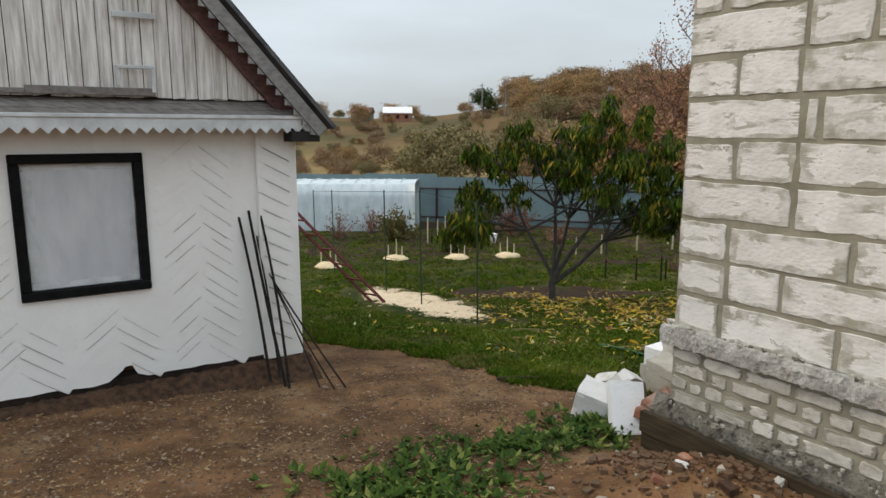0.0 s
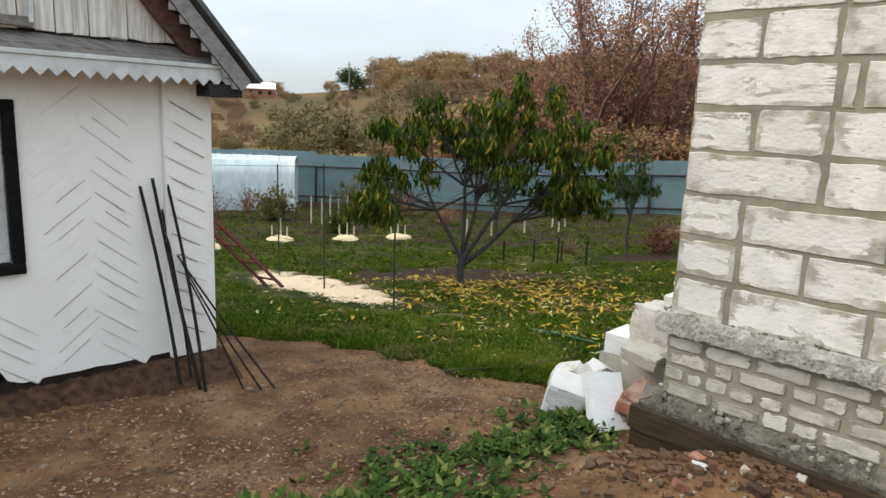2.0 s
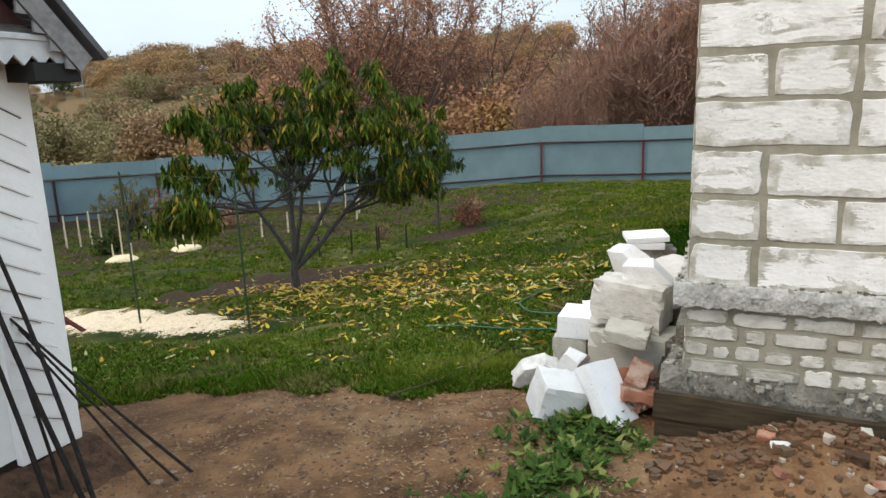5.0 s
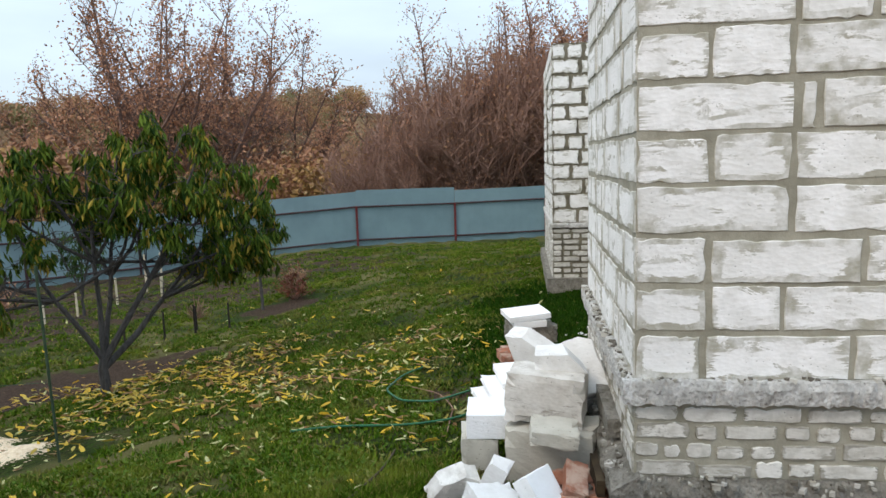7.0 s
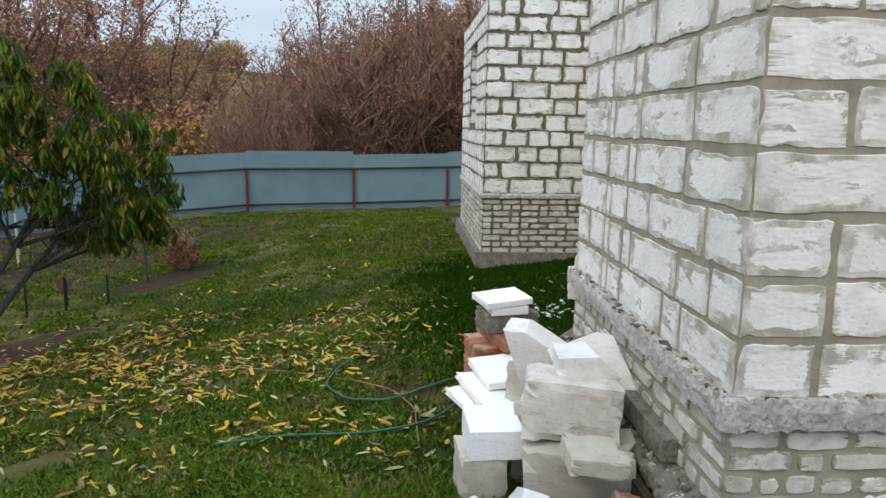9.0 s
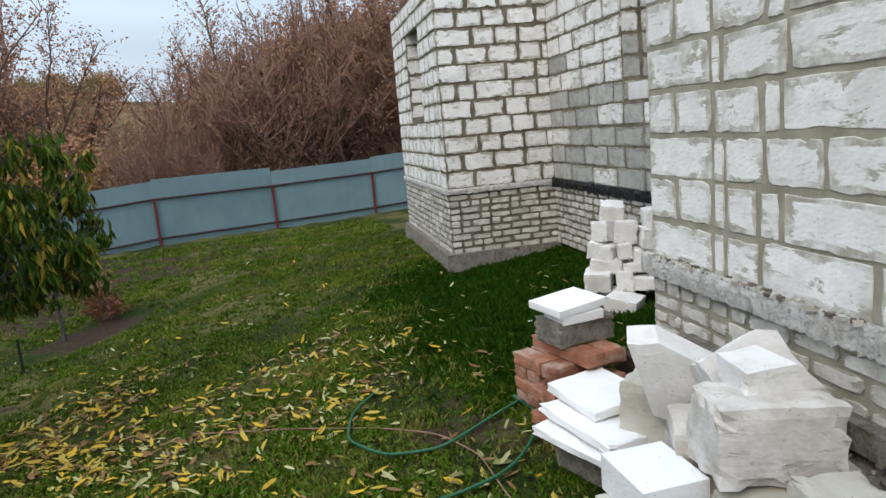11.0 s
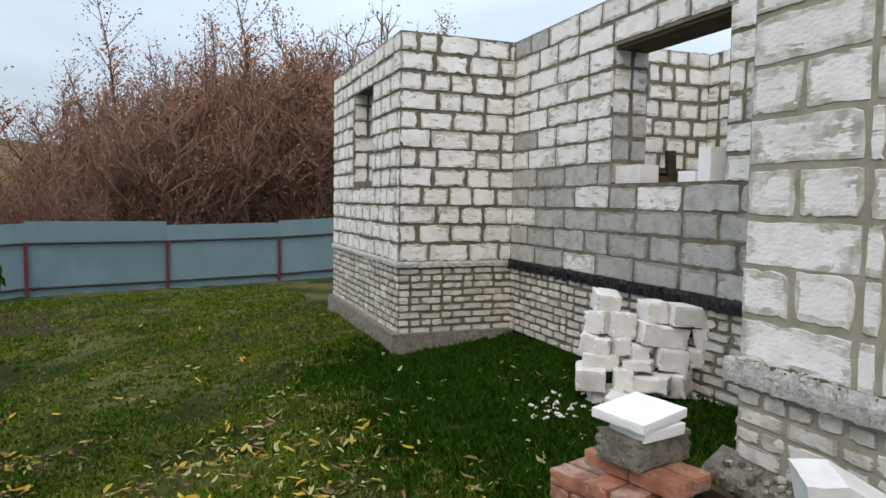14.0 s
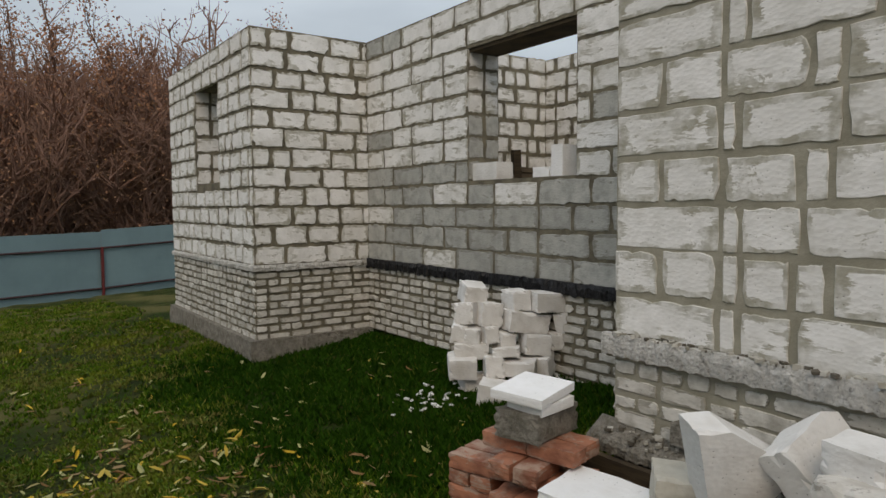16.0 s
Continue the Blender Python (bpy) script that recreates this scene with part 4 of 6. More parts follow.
ring = [bm.verts.new(shed(q, -0.223, z)) for q, z in ([(a, 1.625), (-0.08, 1.625)] + low + [(a, 1.558)])]
face = bm.faces.new(ring)
ext = bmesh.ops.extrude_face_region(bm, geom=[face])
bmesh.ops.translate(bm, verts=[e for e in ext["geom"] if isinstance(e, bmesh.types.BMVert)], vec=SW * 0.016)
bmesh.ops.triangulate(bm, faces=[f for f in bm.faces if len(f.verts) > 4])
spart("fascia", bm, M_PAINT, "grey-white fascia board with a toothed edge")
bm = bmesh.new()
shed_box(bm, -0.05, SHED_W + 0.05, -0.205, 0.0, 1.59, 1.60)
spart("soffit", bm, M_DARKWOOD)
# gable boards
SLOPE, APEX = math.tan(radians(48)), SHED_W / 2
a, k = 0.10, 0
rnd = random.Random(12)
while a < SHED_W - 0.1:
    w = rnd.uniform(0.085, 0.125)
    mid = a + w / 2
    top = lambda q: 1.60 + (min(q, SHED_W - q) + 0.02) * SLOPE
    bm = bmesh.new()
    proud = -0.055 - 0.012 * (k % 2)
    vs = []
    for d in (proud, proud + 0.02):
        for q, z in ((a, 1.77 + rnd.uniform(-0.012, 0.01)), (a + w - 0.006, 1.77 + rnd.uniform(-0.012, 0.01)), (a + w - 0.006, max(1.79, top(a + w))), (a, max(1.79, top(a)))):
            vs.append(bm.verts.new(shed(q, d, z)))
    for f in ((0, 1, 2, 3), (7, 6, 5, 4), (0, 4, 5, 1), (1, 5, 6, 2), (2, 6, 7, 3), (3, 7, 4, 0)):
        bm.faces.new([vs[i] for i in f])
    spart("gable_board", bm, M_GREYWOOD)
    a += w
    k += 1
bm = bmesh.new()
vs = [bm.verts.new(shed(q, d, z)) for d in (-0.03, 0.0) for q, z in ((0.05, 1.60), (SHED_W - 0.05, 1.60), (SHED_W / 2, 1.60 + SHED_W / 2 * SLOPE))]
for f in ((0, 1, 2), (5, 4, 3), (0, 3, 4, 1), (1, 4, 5, 2), (2, 5, 3, 0)):
    bm.faces.new([vs[i] for i in f])
spart("gable_backing", bm, M_DARK)
for a0, a1, z0, z1, d in ((1.05, 1.85, 1.775, 1.83, -0.105), (1.85, 2.25, 1.775, 1.81, -0.1)):
    bm = bmesh.new()
    shed_box(bm, a0, a1, d, d + 0.03, z0, z1, bevel=0.004)
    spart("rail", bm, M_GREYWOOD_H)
for a0, a1, z0, z1 in ((1.05, 1.30, 1.96, 1.985), (1.05, 1.075, 1.80, 1.96), (1.28, 1.305, 1.84, 1.98), (1.02, 1.3, 2.30, 2.34)):
    bm = bmesh.new()
    shed_box(bm, a0, a1, -0.11, -0.09, z0, z1, bevel=0.004)
    spart("hatch_batten", bm, M_PAINT, "white painted hatch batten")
bm = bmesh.new()
shed_box(bm, 1.98, 2.1, -0.125, -0.09, 2.27, 2.305, bevel=0.012)
spart("turn_button", bm, M_DARKWOOD, "worn wooden turn button")


def sloped(bm, a_lo, z_lo, length, depth0, depth1, thick, off, left=False):
    """A board along the roof slope of one side."""
    c, s = math.cos(radians(48)), math.sin(radians(48))
    vs = []
    for t in (0, length):
        for o in (off, off + thick):
            for d in (depth0, depth1):
                q, z = a_lo + c * t + s * (-o), z_lo + s * t + c * o
                vs.append(bm.verts.new(shed(SHED_W - q if left else q, d, z)))
    for f in ((0, 1, 3, 2), (4, 6, 7, 5), (0, 4, 5, 1), (2, 3, 7, 6), (0, 2, 6, 4), (1, 5, 7, 3)):
        bm.faces.new([vs[i] for i in f])


for left in (False, True):
    bm = bmesh.new()
    sloped(bm, -0.12, 1.50, 3.5, -0.262, -0.242, 0.095, -0.01, left)
    spart("bargeboard", bm, M_BARGE, "grey painted bargeboard")
    for t in range(33):
        bm = bmesh.new()
        c, s = math.cos(radians(48)), math.sin(radians(48))
        q0, z0 = -0.1 + c * t * 0.1 + 0.01 * s, 1.51 + s * t * 0.1 - 0.01 * c
        vs = []
        for d in (-0.259, -0.245):
            for dq, dz in ((0, 0), (c * 0.07, s * 0.07), (c * 0.035 + s * 0.035, s * 0.035 - c * 0.035)):
                vs.append(bm.verts.new(shed(SHED_W - q0 - dq if left else q0 + dq, d, z0 + dz)))
        for f in ((0, 1, 2), (5, 4, 3), (0, 3, 4, 1), (1, 4, 5, 2), (2, 5, 3, 0)):
            bm.faces.new([vs[i] for i in f])
        spart("tooth", bm, M_BARGE)
    bm = bmesh.new()
    sloped(bm, -0.06, 1.50, 3.4, -0.13, -0.075, 0.11, -0.05, left)
    spart("rake_board", bm, M_STAIN, "dark stained rake board")
    bm = bmesh.new()
    sloped(bm, -0.17, 1.49, 3.65, -0.285, 5.3, 0.03, 0.088, left)
    spart("roof", bm, M_SLATE, "dark grey sheet roof")
bm = bmesh.new()
shed_box(bm, -0.13, 0.1, -0.235, 0.1, 1.45, 1.53)
spart("eave_box", bm, M_DARK)
# strip of dark earth and loose earth along the wall
ragged_strip("earth_bank", shed(3.95, 0.02, 0), SU, 3.9, -0.48, -0.285, -0.15, 0.02, M_DARKEARTH, "dark earth heaped under the plaster", 61, wob=0.007, step=0.12, category="earth")
ragged_strip("earth_bank", shed(4.1, -0.02, 0), SU, 4.15, -0.62, -0.345, -0.2, 0.05, M_CLOD, "loose reddish earth banked against the shed", 62, wob=0.03, step=0.03, lean=0.5, category="earth")


# ---- garden things ----
def gz(x, y):
    return ground_z(x, y) + 0.035 * noise.noise((x * 0.7, y * 0.7, 0)) + 0.02 * noise.noise((x * 2.6, y * 2.6, 5))


def tube(points, radii, seg=6):
    """Vertices and faces of a bent tapered tube."""
    verts, faces = [], []
    pts = [Vector(p) for p in points]
    for k, p in enumerate(pts):
        d = (pts[min(k + 1, len(pts) - 1)] - pts[max(k - 1, 0)])
        d = d.normalized() if d.length > 1e-9 else Vector((0, 0, 1))
        side = d.cross(Vector((0.31, 0.87, 0.37))).normalized()
        other = d.cross(side)
        for s in range(seg):
            an = 2 * math.pi * s / seg
            q = p + (side * math.cos(an) + other * math.sin(an)) * radii[k]
            verts.append((q.x, q.y, q.z))
    for k in range(len(pts) - 1):
        for s in range(seg):
            a, b = k * seg + s, k * seg + (s + 1) % seg
            faces.append((a, b, b + seg, a + seg))
    faces += [tuple(range(seg))[::-1], tuple((len(pts) - 1) * seg + s for s in range(seg))]
    return verts, faces


def merge(store, vf):
    n = len(store[0])
    store[0].extend(vf[0])
    store[1].extend(tuple(i + n for i in f) for f in vf[1])


def bent(a, b, sag, n=6, seed=0):
    rnd = random.Random(seed)
    a, b = Vector(a), Vector(b)
    off = Vector((rnd.uniform(-1, 1), rnd.uniform(-1, 1), rnd.uniform(-0.5, 0.5))) * sag
    return [a.lerp(b, k / n) + off * math.sin(math.pi * k / n) for k in range(n + 1)]


POLES = [((-1.36, 5.36), (-1.60, 5.50), 0.86, 0.016), ((-1.22, 5.30), (-1.53, 5.53), 0.91, 0.017), ((-1.18, 5.24), (-1.45, 5.57), 0.89, 0.015),
         ((-0.72, 5.28), (-1.43, 5.60), 0.42, 0.010), ((-0.80, 5.22), (-1.40, 5.62), 0.36, 0.009), ((-0.93, 5.25), (-1.36, 5.62), 0.25, 0.009), ((-1.30, 5.42), (-1.49, 5.58), 0.70, 0.011)]
for k, ((x0, y0), (x1, y1), zt, r) in enumerate(POLES):
    pts = bent((x0, y0, gz(x0, y0) - 0.03), (x1, y1, zt), 0.02, seed=k)
    ob = raw("bean_pole", *tube(pts, [r * (0.82 - 0.035 * i) for i in range(len(pts))], 7), M_STICK)
    tagged(ob, "dark weathered bean pole leaning on the shed", "pole", "poles leaning on the shed")

# red ladder leaning down from behind the shed
ladder = thing("ladder", "rust-red painted ladder leaning to the sawdust", "ladder")
LA, LB = Vector((-0.94, 10.01, -1.03)), Vector((-1.2, 10.23, -1.04))
rise = Vector((-1.15, 0.38, 1.08))
for foot in (LA, LB):
    bm = bmesh.new()
    rod(bm, foot, foot + rise * 1.25, 0.026, seg=4)
    part("stile", bm, M_RUST, ladder)
for k in range(6):
    bm = bmesh.new()
    rod(bm, LA + rise * (0.12 + 0.2 * k), LB + rise * (0.12 + 0.2 * k), 0.016, seg=6)
    part("rung", bm, M_RUST, ladder)

# thin steel rods of a net fence with a wire
RODS = [(0.37, 8.33, 1.55), (-0.42, 9.96, 1.75), (-1.13, 11.64, 1.8), (-2.52, 14.23, 1.75), (-3.14, 15.29, 1.7)]
for k, (x, y, h) in enumerate(RODS):
    bm = bmesh.new()
    rod(bm, (x, y, gz(x, y) - 0.1), (x - 0.02, y, gz(x, y) + h), 0.011, seg=6)
    tagged(part("net_rod", bm, M_GREENTWIG), "thin dark green steel rod stuck in the grass", "rod", "rods of the net fence")
for h0, h1 in ((1.55, 1.72), (0.65, 0.7)):
    store = ([], [])
    for p, q in zip(RODS, RODS[1:]):
        merge(store, tube(bent((p[0], p[1], gz(p[0], p[1]) + (h0 if h0 < 1 else p[2] - 0.03)), (q[0], q[1], gz(q[0], q[1]) + (h0 if h0 < 1 else q[2] - 0.03)), 0.0), [0.004] * 7, 4))
    tagged(raw("wire", *store, M_GREENTWIG), "thin wire strung between the rods", "wire")


def stake(x, y, h, r=0.02, lean=0.0, label="short pale wooden stake", group="stakes in the garden", material=None):
    bm = bmesh.new()
    z = gz(x, y)
    rod(bm, (x, y, z - 0.08), (x + lean, y, z + h), r, r * 0.8, 6)
    tagged(part("stake", bm, material or M_STAKE), label, "stake", group)


MOUNDS = [(-1.43, 16.16), (0.07, 16.44), (1.29, 16.69), (-2.82, 15.03)]
for k, (x, y) in enumerate(MOUNDS):
    bm = bmesh.new()
    z = gz(x, y)
    bmesh.ops.create_icosphere(bm, subdivisions=3, radius=1, matrix=pose(x, y, z - 0.02) @ Matrix.Diagonal((0.33, 0.3, 0.13, 1)))
    for v in bm.verts:
        v.co += Vector((0.05 * noise.noise(v.co * 4), 0.05 * noise.noise(v.co * 4 + Vector((9, 0, 0))), 0.03 * noise.noise(v.co * 7)))
    tagged(part("sawdust_mound", bm, M_SAWDUST, smooth=True), "low heap of pale sawdust round a sapling", "sawdust", "sawdust heaps")
    for dx, dy, h in ((-0.16, 0.05, 0.34), (0.17, 0.02, 0.32), (0.02, 0.2, 0.48 if k != 1 else 1.0)):
        stake(x + dx, y + dy, h, 0.018, 0.02 * dx)
for x, y, h in ((-0.79, 19.19, 0.75), (-0.51, 19.26, 0.7), (-0.29, 19.09, 0.8), (-0.07, 19.26, 0.7), (4.8, 17.98, 0.6), (5.56, 17.44, 0.55), (5.88, 18.88, 0.9), (6.17, 18.67, 0.9), (3.74, 17.34, 0.5), (3.06, 17.14, 0.45)):
    stake(x, y, h, 0.025)
for x, y, h in ((3.57, 13.22, 0.45), (3.99, 13.02, 0.5), (4.16, 13.29, 0.42), (3.02, 13.42, 0.4), (4.47, 12.78, 0.45)):
    stake(x, y, h, 0.018, label="short dark stake by the tree", group="dark stakes", material=M_STICK)

# film greenhouse in front of the fence
gh = thing("greenhouse", "low greenhouse wrapped in pale plastic film", "greenhouse", at=(-1.35, 22.4, -0.063))
verts, faces = [], []
nL, nP = 22, 12
for i in range(nL + 1):
    for j in range(nP + 1):
        f = j / nP
        an = math.pi * f
        yy = 1.25 - 1.25 * math.cos(an)
        zz = (1.62 if 0 < j < nP else 0.0) * min(1, math.sin(an) * 2.4) ** 0.6
        zz = zz * (0.92 + 0.08 * math.sin(an))
        fold = 0.03 * noise.noise((i * 0.9, j * 1.3, 2))
        verts.append((-6.5 * i / nL, yy + fold - 0.3, -1.68 + zz + fold))
for i in range(nL):
    for j in range(nP):
        a = i * (nP + 1) + j
        faces.append((a, a + 1, a + nP + 2, a + nP + 1))
faces.append(tuple(range(nP + 1)))
faces.append(tuple(nL * (nP + 1) + j for j in range(nP, -1, -1)))
ob = raw("film_cover", verts, faces, M_GREENHOUSE, gh)
for p in ob.data.polygons:
    p.use_smooth = True
for i in range(0, 14):
    bm = bmesh.new()
    x = -6.5 * i / 13
    for j in range(3, 9):
        f0, f1 = j / 12, (j + 1) / 12
        pt = lambda f: (x, 1.25 - 1.25 * math.cos(math.pi * f) - 0.3, -1.66 + 1.62 * min(1, math.sin(math.pi * f) * 2.4) ** 0.6 * (0.92 + 0.08 * math.sin(math.pi * f)))
        rod(bm, pt(f0), pt(f1), 0.014, seg=4)
    part("hoop", bm, M_PAINT, gh)

# white bucket and a small white cup on a stake
bx, by = 1.04, 19.34
bucket = thing("bucket", "small white plastic bucket on the garden bed", "bucket", at=(bx, by, gz(bx, by)))
bm = bmesh.new()
bmesh.ops.create_cone(bm, cap_ends=True, segments=20, radius1=0.11, radius2=0.14, depth=0.26, matrix=pose(0, 0, 0.12))
part("body", bm, M_FOAM, bucket, smooth=True)
bm = bmesh.new()
bmesh.ops.create_cone(bm, cap_ends=True, segments=20, radius1=0.15, radius2=0.15, depth=0.025, matrix=pose(0, 0, 0.25))
part("rim", bm, M_FOAM, bucket)

# ---- rubble along the near wing ----
def rough_block(name, size, at, turn, material, label, category, group="", seed=0, chip=0.0, cut=None, bevel=0.008):
    """A block with bevelled, knocked edges; cut takes a broken corner off."""
    rnd = random.Random(seed)
    bm = bmesh.new()
    box(bm, size)
    bmesh.ops.subdivide_edges(bm, edges=bm.edges[:], cuts=6 if chip > 0.009 else 3, use_grid_fill=True)
    for v in bm.verts:
        n3 = noise.noise_vector(v.co * 11 + Vector((seed * 3.1, 0, 0)))
        edge = sum(1 for k in range(3) if abs(abs(v.co[k]) - size[k] / 2) < 1e-4)
        v.co += n3 * (0.002 + chip * 0.3)
        if edge >= 2:
            v.co *= 1 - (0.002 + chip * 1.6 * rnd.random() ** 3) / max(0.1, v.co.length)
    for cx, cy, cz, cd in ([cut] if isinstance(cut, tuple) else cut or []):
        no = Vector((cx, cy, cz)).normalized()
        r = bmesh.ops.bisect_plane(bm, geom=bm.verts[:] + bm.edges[:] + bm.faces[:], plane_co=no * cd, plane_no=no, clear_outer=True)
        edges = [e for e in r["geom_cut"] if isinstance(e, bmesh.types.BMEdge)]
        bmesh.ops.holes_fill(bm, edges=edges)
        bmesh.ops.triangulate(bm, faces=[f for f in bm.faces if len(f.verts) > 4])
    ob = part(name, bm, material)
    ob.matrix_basis = pose(*at, *turn)
    return tagged(ob, label, category, group)


RB = "building rubble by the house"
rough_block("foam_slab", (0.23, 0.09, 0.38), (1.25, 4.435, -0.27), (-36, 6, 6), M_FOAM, "white foam slab leaning on the rubble", "foam", RB, 1, 0.004)
rough_block("foam_block", (0.25, 0.24, 0.24), (1.09, 4.66, -0.315), (10, 14, -24), M_LOOSE, "tilted broken white block on the grass", "block", RB, 2, 0.01)
rough_block("broken_block", (0.34, 0.13, 0.24), (1.31, 5.03, -0.37), (22, 28, -24), M_WORN, "broken wedge of white block", "block", RB, 3, 0.014, cut=[(1, 0, 1, 0.1), (-0.8, 0.1, 0.7, 0.13)])
rough_block("broken_block", (0.10, 0.08, 0.09), (1.42, 5.24, -0.43), (10, 20, 40), M_LOOSE, "small white lump of block", "block", RB, 4, 0.02)
rough_block("broken_block", (0.24, 0.11, 0.30), (1.35, 4.84, -0.27), (26, -22, 12), M_LOOSE, "pointed shard of white block", "block", RB, 5, 0.01, cut=[(1, 0.2, 0.7, 0.11), (-0.9, 0.0, 0.5, 0.11)])
rough_block("foam_block", (0.26, 0.31, 0.145), (1.765, 5.20, -0.152), (0, 0, -53), M_FOAM, "clean white foam block on a pale block", "foam", RB, 6)
rough_block("pale_block", (0.22, 0.28, 0.27), (1.72, 5.24, -0.36), (0, 0, -50), M_BEIGE, "beige weathered block under the foam", "block", RB, 7, 0.012)
rough_block("weathered_block", (0.50, 0.30, 0.33), (1.80, 4.76, -0.255), (2, -2, -70), M_BEIGE, "large dirty aerated block at the bottom of the heap", "block", RB, 8, 0.03)
rough_block("weathered_block", (0.44, 0.28, 0.28), (1.84, 4.83, 0.055), (-3, 3, -66), M_WORN, "large pitted aerated block lying on another", "block", RB, 9, 0.026)
rough_block("stone_slab", (0.25, 0.21, 0.085), (1.575, 4.615, -0.035), (5, 6, -55), M_BEIGE, "broken brown concrete slab", "slab", RB, 10, 0.016)
rough_block("broken_block", (0.32, 0.20, 0.12), (1.97, 4.80, 0.235), (4, -4, -60), M_LOOSE, "white wedge of broken block on the heap", "block", RB, 11, 0.01, cut=(1, 0.2, 0.9, 0.05))
rough_block("broken_block", (0.15, 0.44, 0.40), (2.25, 5.14, 0.085), (0, -12, 8), M_LOOSE, "upright fractured white block with a torn edge", "block", RB, 12, 0.011, cut=[(0, -0.51, 0.86, 0.127), (0, -0.7, -0.715, 0.143), (0, 0.38, -0.925, 0.185), (0, 0.966, -0.26, 0.147)])
rough_block("pale_block", (0.27, 0.27, 0.34), (2.42, 5.25, -0.165), (2, 3, -14), M_BEIGE, "beige block under the fractured one", "block", RB, 13, 0.012)
rough_block("broken_block", (0.14, 0.34, 0.36), (2.17, 4.85, 0.10), (-24, 30, 24), M_LOOSE, "leaning broken block with mossy edge", "block", RB, 14, 0.012, cut=(0.3, -0.5, 0.8, 0.17))
rough_block("pale_block", (0.30, 0.32, 0.46), (2.04, 5.01, -0.24), (2, -3, 12), M_WORN, "chipped pale block half under the heap", "block", RB, 15, 0.024)
# foam slabs lying in front of the brick stack
rough_block("foam_slab", (0.34, 0.40, 0.045), (2.59, 5.55, -0.165), (3, -2, -42), M_FOAM, "white foam slab lying on others", "foam", RB, 16, 0.006)
rough_block("foam_slab", (0.38, 0.52, 0.045), (2.44, 5.50, -0.235), (2, 3, -40), M_FOAM, "long white foam slab lying flat", "foam", RB, 17, 0.018)
rough_block("foam_slab", (0.40, 0.56, 0.04), (2.37, 5.49, -0.295), (2, 2, -32), M_FOAM, "chipped foam slab under the others", "foam", RB, 18, 0.03)
rough_block("pale_block", (0.34, 0.5, 0.16), (2.42, 5.44, -0.405), (0, 0, -36), M_FOOTING, "grey slab under the foam", "slab", RB, 19, 0.015)
# red brick stack with a grey block and foam on top
random_brick = random.Random(77)
for ox, oy, layers, n_l, n_w in ((3.0, 5.74, 6, 2, 2), (3.2, 6.0, 4, 1, 2)):
    for layer in range(layers):
        turn = -40 + (90 if layer % 2 else 0)
        cross = layer % 2
        for i in range(n_l if not cross else n_w):
            for j in range(n_w if not cross else n_l):
                L, W = 0.255, 0.128
                du, dv = ((i - (n_l - 1) / 2) * L, (j - (n_w - 1) / 2) * W) if not cross else ((j - (n_l - 1) / 2) * L, (i - (n_w - 1) / 2) * W)
                r = radians(turn)
                x, y = ox + du * math.cos(r) - dv * math.sin(r), oy + du * math.sin(r) + dv * math.cos(r)
                rough_block("red_brick", (0.25, 0.12, 0.072), (x, y, -0.5 + 0.039 + layer * 0.0775), (random_brick.uniform(-1.5, 1.5), random_brick.uniform(-1.5, 1.5), turn + random_brick.uniform(-5, 5)), M_REDBRICK, "chipped old red brick in a loose stack", "brick", "red brick stack", random_brick.randrange(999), 0.006)
rough_block("grey_block", (0.38, 0.24, 0.135), (3.02, 5.75, 0.035), (0, 2, -40), M_FOOTING, "grey concrete block on the brick stack", "block", RB, 21, 0.012)
rough_block("foam_slab", (0.26, 0.2, 0.05), (2.97, 5.74, 0.13), (4, 0, -44), M_FOAM, "small foam offcut between block and slab", "foam", RB, 22)
rough_block("foam_slab", (0.33, 0.27, 0.042), (2.985, 5.775, 0.182), (3, -3, -37), M_FOAM, "square white foam slab on top of the stack", "foam", RB, 23)
# loose red rubble between heap and wall
for k, (x, y, z, turn) in enumerate(((1.46, 4.42, -0.20, (18, -14, 30)), (1.40, 4.33, -0.27, (-12, 10, -38)), (1.53, 4.50, -0.23, (5, 20, 75)))):
    rough_block("red_brick", (0.23, 0.115, 0.07), (x, y, z), turn, M_REDBRICK, "broken red brick lying by the footing", "brick", "brick shards", 130 + k, 0.012)
rr = random.Random(5)
for k in range(26):
    a, b = rr.uniform(0.12, 0.45), rr.uniform(-0.30, -0.16)
    p = house(a, b)
    s = rr.uniform(0.05, 0.13)
    rough_block("brick_shard", (s * 1.5, s, s * 0.7), (p.x, p.y, gz(p.x, p.y) + rr.uniform(0.02, 0.10)), (rr.uniform(-40, 40), rr.uniform(-40, 40), rr.uniform(0, 360)), M_REDBRICK if k % 3 else M_FOOTING, "broken shard of red brick", "rubble", "brick shards", 100 + k, 0.015)
for k in range(22):
    a, b = rr.uniform(-0.9, -0.15), rr.uniform(0.1, 2.4)
    p = house(a, b)
    s = rr.uniform(0.02, 0.06)
    rough_block("rubble_lump", (s * 1.5, s, s * 0.7), (p.x, p.y, gz(p.x, p.y) + 0.16 * math.exp(-(((p.x - 1.45) / 0.45) ** 2 + ((p.y - 3.45) / 0.35) ** 2)) + s * 0.2), (rr.uniform(-30, 30), rr.uniform(-30, 30), rr.uniform(0, 360)), (M_REDBRICK, M_REDSOIL, M_BLOCK)[k % 3], "lump of rubble on the bare earth", "rubble", "rubble lumps", 200 + k, 0.015)

